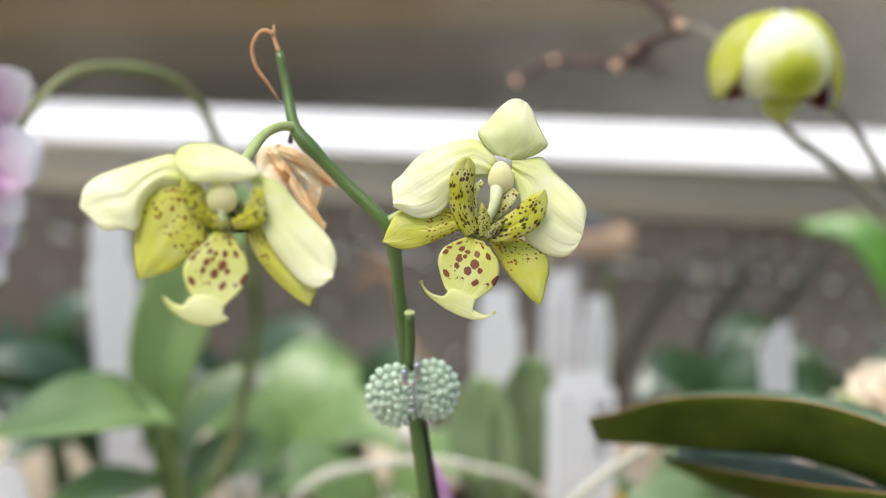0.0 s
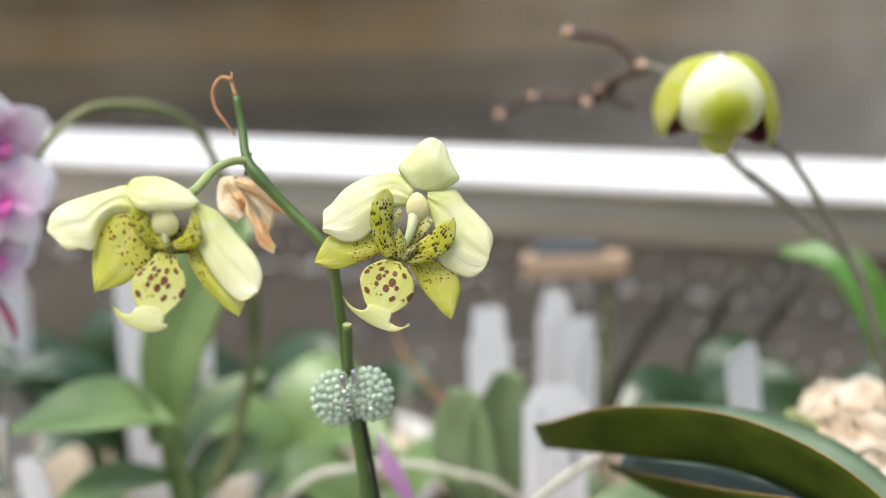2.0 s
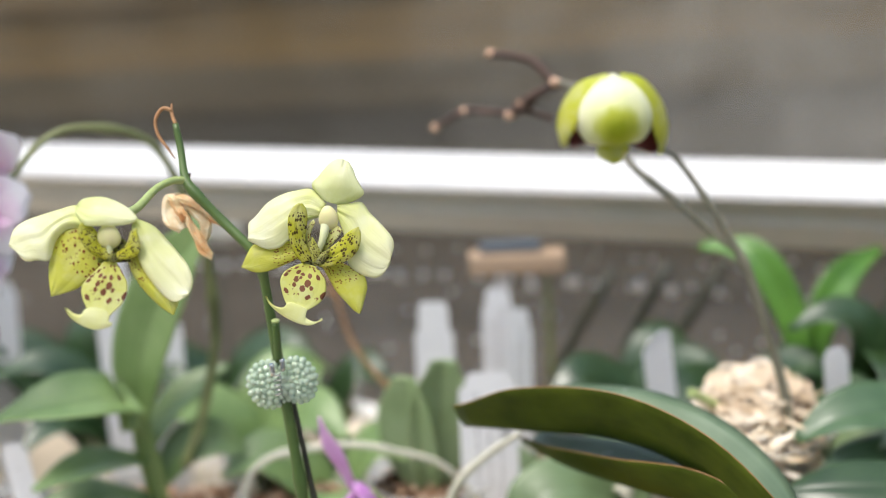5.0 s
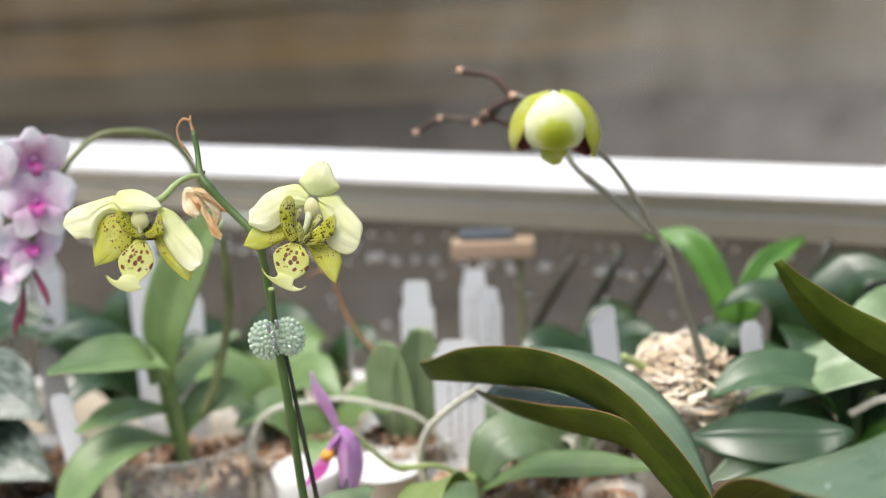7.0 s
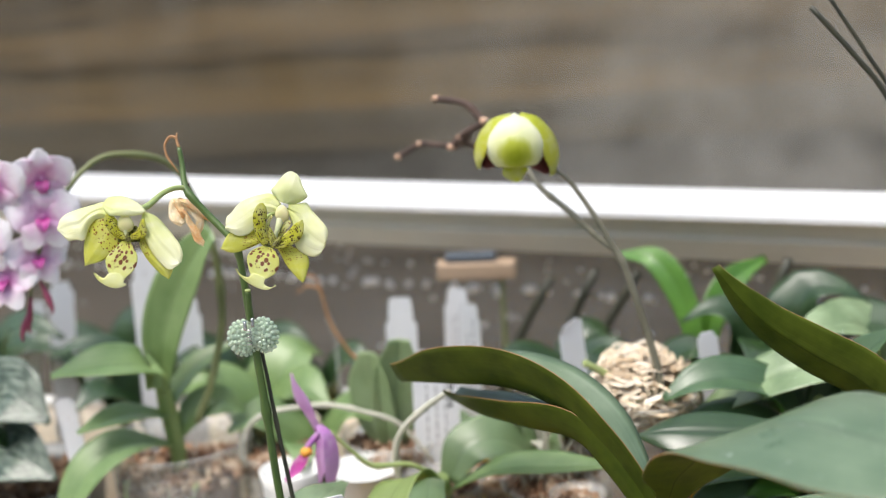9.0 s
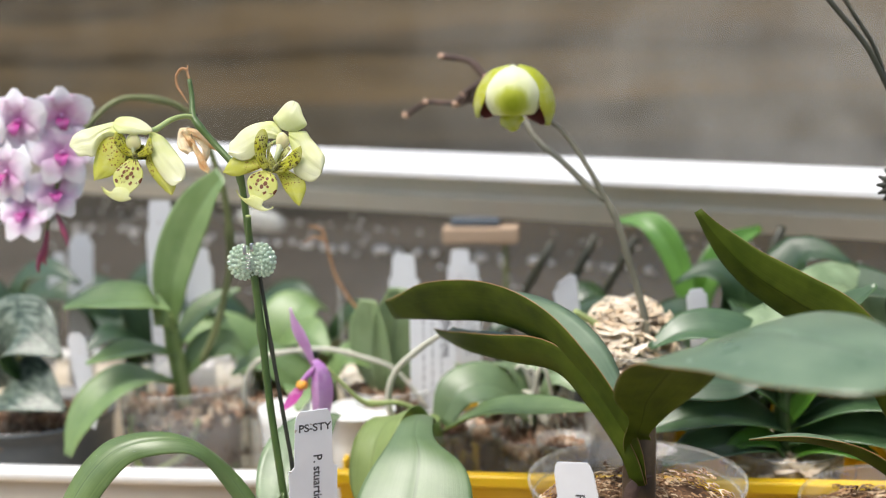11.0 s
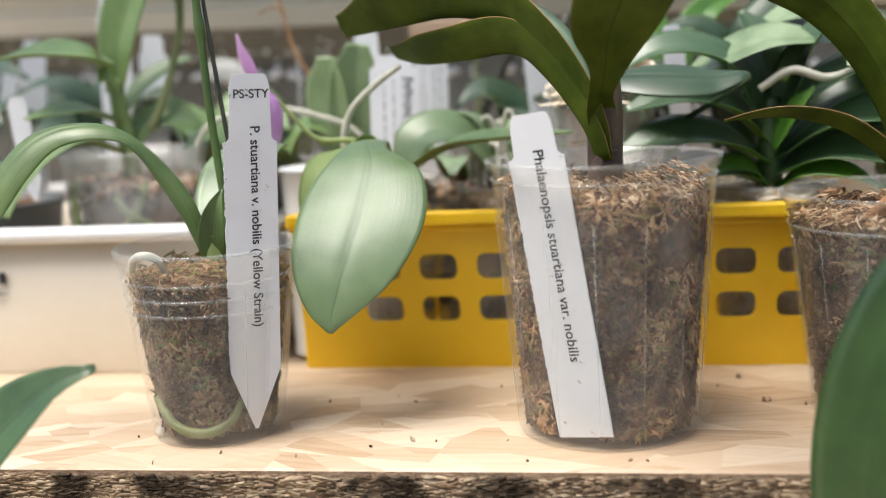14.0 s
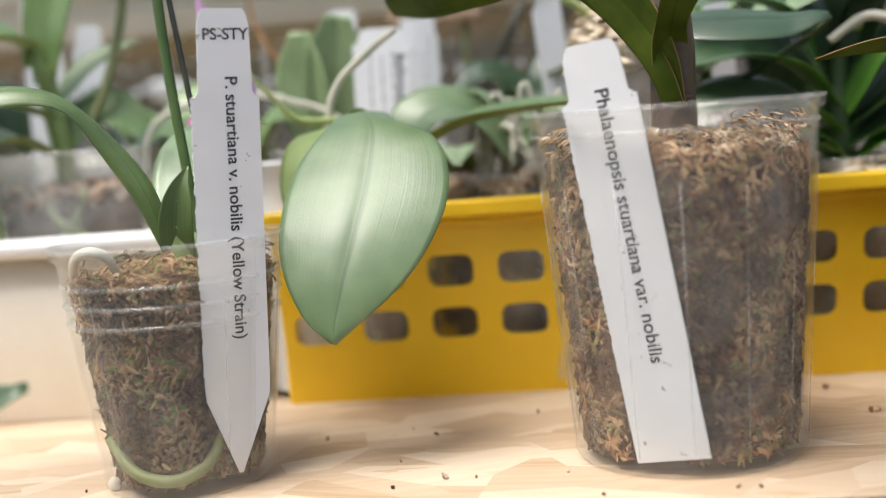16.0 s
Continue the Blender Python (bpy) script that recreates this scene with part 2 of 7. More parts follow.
M_MOSS_PALE = strand_material("pale moss strands", [(0.70, 0.55, 0.39), (0.88, 0.76, 0.58), (0.94, 0.88, 0.76), (0.82, 0.68, 0.48)], 0.75)
M_MOSS_TAN = strand_material("tan moss clumps", [(0.09, 0.045, 0.022), (0.27, 0.145, 0.068), (0.50, 0.31, 0.16), (0.74, 0.58, 0.39)], 0.35)
M_BARK = strand_material("bark chips", [(0.12, 0.062, 0.036), (0.32, 0.17, 0.095), (0.54, 0.33, 0.20), (0.72, 0.57, 0.43)], 0.35)
M_STEM = plain("green flower stem", (0.040, 0.080, 0.016), (0.085, 0.140, 0.034), 60.0, 0.4, 0.1, 400.0, 0.0, 0.0, (1, 1, 0.3))
M_STEM_DARK = plain("dark old flower stem", (0.015, 0.018, 0.012), (0.05, 0.05, 0.03), 60.0, 0.5, 0.2, 400.0)
M_STEM_GREY = plain("grey green flower stem", (0.11, 0.105, 0.072), (0.21, 0.20, 0.145), 70.0, 0.55, 0.2, 500.0, 0.0, 0.0, (1, 1, 0.3))
M_STEM_OLIVE = plain("olive flower stem", (0.11, 0.13, 0.045), (0.20, 0.22, 0.09), 70.0, 0.5, 0.15, 500.0)
M_PEDICEL = plain("pale green flower stalk", (0.32, 0.40, 0.14), (0.45, 0.52, 0.22), 80.0, 0.5, 0.1, 400.0, 0.0, 0.15)
M_TWIG = plain("dry dark twig", (0.040, 0.024, 0.020), (0.11, 0.068, 0.052), 80.0, 0.8, 0.4, 400.0)
M_DRY = plain("dry brown stalk", (0.32, 0.15, 0.06), (0.52, 0.29, 0.14), 90.0, 0.7, 0.3, 500.0, 0.0, 0.1)
M_DRYPETAL = plain("withered papery petals", (0.92, 0.54, 0.22), (0.96, 0.82, 0.54), 260.0, 0.6, 0.6, 900.0, 0.0, 0.38)
M_DRYPALE = plain("bleached papery petals", (0.94, 0.74, 0.44), (0.97, 0.92, 0.76), 240.0, 0.6, 0.6, 900.0, 0.0, 0.38)
M_ROOT = plain("pale aerial root", (0.45, 0.45, 0.36), (0.62, 0.60, 0.50), 120.0, 0.6, 0.2, 500.0, 0.0, 0.1)

G_TOP = leaf_material("green leaf, upper side", (0.070, 0.125, 0.026), (0.135, 0.205, 0.058), 0.40, 0.4, 0.12, 0.5)
LIGHT_TOP = leaf_material("light green leaf, upper side", (0.130, 0.220, 0.062), (0.210, 0.310, 0.115), 0.42, 0.4, 0.15, 0.3)
SAGE_TOP = leaf_material("pale sage leaf", (0.19, 0.28, 0.12), (0.29, 0.39, 0.20), 0.44, 0.4, 0.15, 0.3)
G_LOW = leaf_material("green leaf, lower side", (0.15, 0.20, 0.05), (0.23, 0.29, 0.08), 0.45, 0.4, 0.20)
DARK_TOP = leaf_material("grey green leaf, upper side", (0.085, 0.135, 0.070), (0.140, 0.200, 0.115), 0.32, 0.35, 0.05, 0.7)
DARK_LOW = leaf_material("reddish olive leaf, lower side", (0.078, 0.120, 0.010), (0.150, 0.205, 0.020), 0.40, 0.2, 0.55, 0.0, 30.0, 0.3)
PALE_TOP = leaf_material("pale green leaf, upper side", (0.098, 0.160, 0.060), (0.150, 0.222, 0.098), 0.42, 0.3, 0.08, 0.0, 90.0)
PALE_LOW = leaf_material("pale yellow green leaf, lower side", (0.24, 0.33, 0.09), (0.34, 0.44, 0.15), 0.45, 0.4, 0.3)
FRESH_TOP = leaf_material("fresh green leaf, upper side", (0.07, 0.20, 0.02), (0.13, 0.31, 0.04), 0.35, 0.5, 0.3)
DEEP_TOP = leaf_material("deep green strap leaf", (0.012, 0.034, 0.009), (0.030, 0.068, 0.020), 0.36, 0.6, 0.05, 0.0, 50.0)
STRAP_TOP = leaf_material("glossy grey green strap leaf", (0.038, 0.084, 0.030), (0.080, 0.145, 0.066), 0.34, 0.6, 0.08, 0.0, 50.0)
DEEP_LOW = leaf_material("deep green strap leaf, lower side", (0.030, 0.075, 0.014), (0.070, 0.135, 0.030), 0.35, 0.5, 0.1)
MINT_TOP = leaf_material("mottled grey green leaf", (0.14, 0.21, 0.095), (0.26, 0.35, 0.19), 0.36, 0.1, 0.1, 0.8)
SILVER_TOP, nt, out = nodes_of("silver marbled leaf")
sv = noise_of(nt, coords(nt, (11, 22, 1), "UV"), 1.0, 4.0, 0.65)
finish(nt, out, ramp(nt, sv, [(0.45, (0.020, 0.040, 0.024)), (0.51, (0.07, 0.10, 0.072)), (0.57, (0.22, 0.26, 0.21))]), 0.35)

P_PETAL = petal_material("lemon petal", (0.74, 0.78, 0.30), (0.89, 0.89, 0.62), None, glow=0.45)
P_DORSAL = petal_material("lemon hood sepal", (0.73, 0.79, 0.33), (0.89, 0.90, 0.62), None, glow=0.5)
P_LATERAL = petal_material("spotted yellow lower sepal", (0.68, 0.67, 0.12), (0.68, 0.69, 0.13), (0.22, 0.025, 0.015), 170.0, 0.29, 0.05, 0.62, 0.5, (1.2, 0.7))
P_LIP = petal_material("spotted yellow lip", (0.60, 0.60, 0.10), (0.70, 0.72, 0.26), (0.16, 0.015, 0.015), 92.0, 0.42, 0.06, 0.86, 0.45, (0.9, 0.8))
P_SIDE = petal_material("freckled side lobe", (0.46, 0.45, 0.02), (0.52, 0.52, 0.05), (0.035, 0.006, 0.006), 150.0, 0.38, 0.0, 0.98, 0.35, (1.0, 0.5))
P_INNER = petal_material("pale freckled inner lobe", (0.50, 0.50, 0.10), (0.60, 0.60, 0.20), (0.10, 0.012, 0.01), 120.0, 0.34, 0.0, 1.3, 0.3, (0.7, 0.3))
P_THROAT = petal_material("olive throat", (0.16, 0.17, 0.01), (0.26, 0.27, 0.02), (0.03, 0.006, 0.006), 130.0, 0.45, 0.0, 1.3, 0.1, (0.7, 0.4))
P_LIPTIP = petal_material("pale anchor tip of the lip", (0.72, 0.73, 0.26), (0.80, 0.82, 0.42), None, glow=0.4)
P_COLUMN = petal_material("pale column", (0.66, 0.70, 0.40), (0.72, 0.70, 0.42), None, glow=0.2)
P_CAP = plain("cream anther cap", (0.84, 0.83, 0.40), (0.88, 0.80, 0.48), 130.0, 0.35, 0.05, 600.0, 0.0, 0.3)
P_PINK = petal_material("white petal flushed pink", (0.62, 0.20, 0.52), (0.94, 0.91, 0.94), None, glow=0.35)
P_MAGENTA = petal_material("magenta lip", (0.42, 0.02, 0.22), (0.50, 0.08, 0.34), None, glow=0.2)
P_LILAC = petal_material("lilac petal", (0.55, 0.22, 0.58), (0.74, 0.46, 0.76), None, glow=0.35)
P_ORANGE = plain("orange throat", (0.75, 0.30, 0.03), (0.8, 0.42, 0.05), 200.0, 0.5)
P_BUD = plain("crimson bud stalk", (0.16, 0.02, 0.05), (0.32, 0.06, 0.12), 120.0, 0.5)

# ---------------------------------------------------------------- mesh helpers


def spline(points, n, closed=False):
    """n + 1 places along a smooth curve through the points, at even steps of its parameter."""
    pts = [Vector(p) for p in points]
    if len(pts) == 2:
        return [pts[0].lerp(pts[1], i / n) for i in range(n + 1)]
    ext = [2 * pts[0] - pts[1]] + pts + [2 * pts[-1] - pts[-2]]
    length = [0.0]
    for a, b in zip(pts, pts[1:]):
        length.append(length[-1] + (b - a).length)
    out_pts = []
    for i in range(n + 1):
        s = length[-1] * i / n
        k = max(j for j in range(len(pts) - 1) if length[j] <= s + 1e-12)
        t = (s - length[k]) / max(length[k + 1] - length[k], 1e-9)
        p0, p1, p2, p3 = ext[k : k + 4]
        out_pts.append(0.5 * ((2 * p1) + (p2 - p0) * t + (2 * p0 - 5 * p1 + 4 * p2 - p3) * t * t + (3 * p1 - p0 - 3 * p2 + p3) * t**3))
    return out_pts


def smooth_values(values, n):
    res = []
    m = len(values) - 1
    for i in range(n + 1):
        s = i / n * m
        k = min(int(s), m - 1)
        t = s - k
        a, b = values[k], values[k + 1]
        p = values[k - 1] if k else a
        q = values[k + 2] if k + 2 <= m else b
        r = 0.5 * (2 * a + (b - p) * t + (2 * p - 5 * a + 4 * b - q) * t * t + (3 * a - p - 3 * b + q) * t**3)
        res.append(max(r, min(a, b) * 0.6, 1e-5))
    return res


def blade(ctrl, widths, up, up2=None, fold=0.15, dome=0.0, groove=0.04, thick=0.0011, wave=0.0, seed=1, nu=26, nv=12):
    """A leaf or petal: centre line, half widths along it, the way its upper side looks at base and tip. Upper faces take the first material."""
    ups = [Vector(q) for q in up] if isinstance(up, list) else [Vector(up), Vector(up2 or up)]
    line = spline(ctrl, nu)
    ws = smooth_values(widths, nu)
    bm = bmesh.new()
    uvl = bm.loops.layers.uv.new("UVMap")
    rows = []
    for i, c in enumerate(line):
        u = i / nu
        t = (line[min(i + 1, nu)] - line[max(i - 1, 0)]).normalized()
        k = min(int(u * (len(ups) - 1)), len(ups) - 2)
        s = t.cross(ups[k].lerp(ups[k + 1], u * (len(ups) - 1) - k)).normalized()
        nrm = s.cross(t).normalized()
        top, low = [], []
        for j in range(nv + 1):
            v = 2 * j / nv - 1
            w = ws[i]
            h = fold * w * abs(v) ** 1.4 - dome * w * v * v - groove * w * math.exp(-((v / 0.09) ** 2))
            h += wave * w * math.sin(9 * u + seed + 2.0 * (v > 0)) * abs(v) ** 2
            h += wave * w * 0.6 * noise.noise((u * 3 + seed, v * 1.2, seed * 1.7))
            p = c + s * (w * v) + nrm * h
            th = thick * (1.0 - 0.75 * v * v) * (0.4 + 0.6 * math.sin(math.pi * min(1, 0.15 + 0.85 * u)))
            top.append(bm.verts.new(p))
            low.append(bm.verts.new(p - nrm * max(th, thick * 0.2)))
        rows.append((top, low))

    def quad(vs, uvs, mi):
        f = bm.faces.new(vs)
        f.material_index, f.smooth = mi, True
        for lp, c in zip(f.loops, uvs):
            lp[uvl].uv = c

    for i in range(nu):
        for j in range(nv):
            q = [(i / nu, j / nv), ((i + 1) / nu, j / nv), ((i + 1) / nu, (j + 1) / nv), (i / nu, (j + 1) / nv)]
            a, b = rows[i], rows[i + 1]
            quad([a[0][j], b[0][j], b[0][j + 1], a[0][j + 1]], q, 0)
            quad([a[1][j + 1], b[1][j + 1], b[1][j], a[1][j]], q[::-1], 1)
        for j in (0, nv):
            a, b = rows[i], rows[i + 1]
            vs = [a[0][j], a[1][j], b[1][j], b[0][j]]
            quad(vs if j == 0 else vs[::-1], [(i / nu, j / nv)] * 4, 2)
    for i in (0, nu):
        for j in range(nv):
            a = rows[i]
            vs = [a[0][j], a[0][j + 1], a[1][j + 1], a[1][j]]
            quad(vs if i == 0 else vs[::-1], [(i / nu, j / nv)] * 4, 1)
    return bm


def sheet_leaf(edge_a, edge_b, dome=0.0, groove=0.03, thick=0.0014, wave=0.02, seed=1, nu=40, nv=18):
    """A broad leaf spanned between its two edges; the upper side looks along (b - a) x (way from base to tip) turned over by dome's sign."""
    a, b = spline(edge_a, nu), spline(edge_b, nu)
    bm = bmesh.new()
    uvl = bm.loops.layers.uv.new("UVMap")
    rows = []
    for i in range(nu + 1):
        u = i / nu
        w = (b[i] - a[i]) * 0.5
        t = (a[min(i + 1, nu)] + b[min(i + 1, nu)] - a[max(i - 1, 0)] - b[max(i - 1, 0)]).normalized()
        nrm = w.cross(t)
        nrm = nrm.normalized() if nrm.length > 1e-9 else rows[-1][2]
        half = w.length
        top, low = [], []
        for j in range(nv + 1):
            v = 2 * j / nv - 1
            h = dome * half * (1 - v * v) - groove * half * math.exp(-((v / 0.08) ** 2))
            h += wave * half * (math.sin(7 * u + seed + 2.0 * (v > 0)) * v * v + 0.8 * noise.noise((u * 3 + seed, v * 1.3, seed * 1.7)))
            p = (a[i] + b[i]) * 0.5 + w * v + nrm * h
            th = thick * (1.0 - 0.75 * v * v)
            top.append(bm.verts.new(p))
            low.append(bm.verts.new(p - nrm * max(th, thick * 0.2)))
        rows.append((top, low, nrm))

    def quad(vs, uvs, mi):
        f = bm.faces.new(vs)
        f.material_index, f.smooth = mi, True
        for lp, c in zip(f.loops, uvs):
            lp[uvl].uv = c

    for i in range(nu):
        r, s = rows[i], rows[i + 1]
        for j in range(nv):
            q = [(i / nu, j / nv), ((i + 1) / nu, j / nv), ((i + 1) / nu, (j + 1) / nv), (i / nu, (j + 1) / nv)]
            quad([r[0][j], s[0][j], s[0][j + 1], r[0][j + 1]], q, 0)
            quad([r[1][j + 1], s[1][j + 1], s[1][j], r[1][j]], q[::-1], 1)
        for j in (0, nv):
            quad([r[0][j], r[1][j], s[1][j], s[0][j]], [(i / nu, j / nv)] * 4, 2)
    for i in (0, nu):
        r = rows[i]
        for j in range(nv):
            quad([r[0][j], r[0][j + 1], r[1][j + 1], r[1][j]], [(i / nu, j / nv)] * 4, 1)
    return bm


def tube(points, radii, n=40, sides=10, knots=()):
    """A round stem through the points; knots: places along it (0 to 1) where it swells to a node."""
    line, rs = spline(points, n), smooth_values(radii, n)
    bm = bmesh.new()
    side = Vector((0.3, -1, 0.1))
    rings = []
    for i, c in enumerate(line):
        t = (line[min(i + 1, n)] - line[max(i - 1, 0)]).normalized()
        side = (side - t * side.dot(t)).normalized()
        o = t.cross(side)
        r = rs[i] * (1 + sum(0.35 * math.exp(-(((i / n - k) * 55) ** 2)) for k in knots))
        rings.append([bm.verts.new(c + (side * math.cos(a) + o * math.sin(a)) * r) for a in (2 * math.pi * j / sides for j in range(sides))])
    for a, b in zip(rings, rings[1:]):
        for j in range(sides):
            bm.faces.new((a[j], a[(j + 1) % sides], b[(j + 1) % sides], b[j])).smooth = True
    bm.faces.new(rings[0][::-1])
    bm.faces.new(rings[-1])
    return bm


def lathe(profile, n=64, at=(0, 0, 0), lean=(0, 0), wobble=0.0, open_ends=True):
    """Turns (radius, height) pairs about the upright axis."""
    bm = bmesh.new()
    rings = []
    for r, z in profile:
        ring = []
        for j in range(n):
            a = 2 * math.pi * j / n
            rr = r * (1 + wobble * noise.noise((math.cos(a) * 1.5, math.sin(a) * 1.5, z * 20)))
            ring.append(bm.verts.new((at[0] + rr * math.cos(a) + lean[0] * z, at[1] + rr * math.sin(a) + lean[1] * z, at[2] + z)))
        rings.append(ring)
    for a, b in zip(rings, rings[1:]):
        for j in range(n):
            bm.faces.new((a[j], a[(j + 1) % n], b[(j + 1) % n], b[j])).smooth = True
    if not open_ends:
        bm.faces.new(rings[0][::-1])
        bm.faces.new(rings[-1])
    return bm


def ball(at, size, seg=16, rings=10, m=None):
    bm = bmesh.new()
    bmesh.ops.create_uvsphere(bm, u_segments=seg, v_segments=rings, radius=1.0)
    bmesh.ops.scale(bm, vec=size, verts=bm.verts)
    if m:
        bmesh.ops.transform(bm, matrix=m, verts=bm.verts)
    bmesh.ops.translate(bm, vec=at, verts=bm.verts)
    for f in bm.faces:
        f.smooth = True
    return bm


def block(x0, x1, y0, y1, z0, z1, bevel=0.0, seg=2):
    bm = bmesh.new()
    bmesh.ops.create_cube(bm, size=1.0)
    bmesh.ops.scale(bm, vec=(x1 - x0, y1 - y0, z1 - z0), verts=bm.verts)
    bmesh.ops.translate(bm, vec=((x0 + x1) / 2, (y0 + y1) / 2, (z0 + z1) / 2), verts=bm.verts)
    if bevel:
        bmesh.ops.bevel(bm, geom=bm.edges[:], offset=bevel, segments=seg, affect="EDGES", profile=0.5)
    return bm


def mesh_of(name, bm, mats):
    bmesh.ops.recalc_face_normals(bm, faces=bm.faces) if len(bm.faces) < 60000 else None
    me = bpy.data.meshes.new(name)
    bm.to_mesh(me)
    bm.free()
    mats = list(mats) if isinstance(mats, (list, tuple)) else [mats]
    if len(mats) == 2:
        mats.append(mats[1])
    for m in mats:
        me.materials.append(m)
    return me


def thing(name, at, label, category, group="", kind=""):
    ob = new(name)
    ob.empty_display_size = 0.01
    ob.matrix_world = Matrix.Translation(at)
    return tagged(ob, label, category, group, kind)


def part(name, bm, mats, parent, label=""):
    ob = new(name, mesh_of(name, bm, mats))
    ob.parent = parent
    base = parent.matrix_basis.translation if parent.type == "EMPTY" else Vector((0, 0, 0))
    ob.matrix_parent_inverse = Matrix.Translation(-base)
    return tagged(ob, label) if label else ob


def single(name, bm, mats, label, category, group="", kind=""):
    return tagged(new(name, mesh_of(name, bm, mats)), label, category, group, kind)


def join(*bms):
    res = bmesh.new()
    for b in bms:
        me = bpy.data.meshes.new("joined")
        b.to_mesh(me)
        b.free()
        res.from_mesh(me)
        bpy.data.meshes.remove(me)
    return res


def strands(count, place, size, seed, curl=1.0, wide=(0.035, 0.12)):
    """Many short bent strips; place(random) gives a spot and the way out of the surface there."""
    rnd = random.Random(seed)
    verts, faces = [], []
    for _ in range(count):
        p, nrm = place(rnd)
        p, nrm = Vector(p), Vector(nrm).normalized()
        a = Vector((rnd.uniform(-1, 1), rnd.uniform(-1, 1), rnd.uniform(-1, 1)))
        t = (a - nrm * a.dot(nrm) * 0.75).normalized()
        s = t.cross(nrm).normalized()
        ln, wd = size * rnd.choice((0.4, 0.7, 1.0, 1.6)) * rnd.uniform(0.7, 1.3), size * rnd.uniform(wide[0], wide[1])
        bend = s * rnd.uniform(-1.1, 1.1) * curl + nrm * rnd.uniform(-0.1, 0.45) * curl
        base = len(verts)
        for k in range(5):
            u = k / 4 - 0.5
            c = p + t * (u * ln) + bend * (ln * (0.25 - u * u) * 1.4)
            w = wd * (1.1 - abs(u) * 1.6)
            verts += [c - s * w, c + nrm * wd * 0.7, c + s * w]
        for k in range(4):
            b = base + 3 * k
            faces += [(b, b + 1, b + 4, b + 3), (b + 1, b + 2, b + 5, b + 4)]
    return verts, faces


def stuff(name, verts, faces, mat_used, label, category):
    me = bpy.data.meshes.new(name)
    me.from_pydata([tuple(v) for v in verts], [], faces)
    me.materials.append(mat_used)
    me.shade_smooth()
    return tagged(new(name, me), label, category, "", "stuff")


def chips(count, place, size, seed, layered=False):
    """Small angular chips."""
    rnd = random.Random(seed)
    verts, faces = [], []
    for _ in range(count):
        p, nrm = place(rnd)
        m = Euler((rnd.uniform(0, 6.3), rnd.uniform(0, 6.3), rnd.uniform(0, 6.3))).to_matrix()
        sx, sy, sz = (size * rnd.uniform(0.5, 1.3), size * rnd.uniform(0.35, 0.8), size * rnd.uniform(0.12, 0.35))
        if layered:
            m = Euler((rnd.uniform(-0.3, 0.3), rnd.uniform(-0.22, 0.22), rnd.uniform(-0.3, 0.3))).to_matrix()
            sx, sy, sz = size * rnd.uniform(0.8, 3.2), size * rnd.uniform(0.4, 0.8), size * rnd.uniform(0.15, 0.4)
        base = len(verts)
        for x, y, z in itertools.product((-1, 1), (-1, 1), (-1, 1)):
            k = rnd.uniform(0.65, 1.0)
            verts.append(Vector(p) + m @ Vector((x * sx * k, y * sy * k, z * sz)))
        faces += [tuple(base + i for i in f) for f in ((0, 1, 3, 2), (4, 6, 7, 5), (0, 4, 5, 1), (2, 3, 7, 6), (0, 2, 6, 4), (1, 5, 7, 3))]
    return verts, faces

# ---------------------------------------------------------------- the place
single("shelf_board", block(-0.75, 0.95, -0.049, 0.42, -0.018, 0.0, 0.0008, 1), M_BOARD, "pale wooden strand board shelf, dusty, with scattered crumbs", "shelf", "", "structure")


def edge_place(r):
    return (r.uniform(-0.12, 0.42), -0.0494, r.uniform(-0.0168, -0.0022)), (0, -1, 0.1)


v, f = chips(3000, edge_place, 0.0014, 11, True)
single("board_edge", block(-0.75, 0.95, -0.0494, -0.0491, -0.0178, -0.0006), plain("rough brown board edge", (0.16, 0.10, 0.06), (0.44, 0.31, 0.20), 220.0, 0.9, 0.8, 900.0, 0.0, 0.0, (1, 1, 2.5)), "rough brown sawn edge of the shelf board", "board edge", "", "structure")
ob = stuff("board_edge_chips", v, f, M_EDGE, "rough cut edge of dark and pale wood strands", "board edge")
ground = single("ground", block(-60, 60, -60, 60, -1.0, -0.9), plain("greenhouse floor", (0.24, 0.22, 0.20), (0.34, 0.32, 0.29), 3.0, 0.9, 0.4, 60.0), "grey trodden greenhouse floor", "ground", "", "structure")
# unseen wall, added behind the camera to bounce light and close the place
single("bounce_wall", block(-3, 3, -2.3, -2.2, -0.9, 1.4), plain("pale panel wall", (0.55, 0.55, 0.52), (0.64, 0.64, 0.61), 3.0, 0.7, 0.1, 50.0), "unseen pale wall added behind the camera to bounce light", "wall", "", "structure")
SKEW_Y, SKEW_Z, RAISE = -0.28, -0.019, 0.0025


def along_window(profile, x0, x1, n=1):
    """A bar with the given (y, z) outline that runs along the window, which stands a little askew to the shelf."""
    bm = bmesh.new()
    ends = []
    for x in (x0, x1):
        ends.append([bm.verts.new((x, y + SKEW_Y * x, z + SKEW_Z * x + RAISE)) for y, z in profile])
    a, b = ends
    k = len(profile)
    for i in range(k):
        bm.faces.new((a[i], a[(i + 1) % k], b[(i + 1) % k], b[i]))
    bm.faces.new(a[::-1])
    bm.faces.new(b)
    return bm


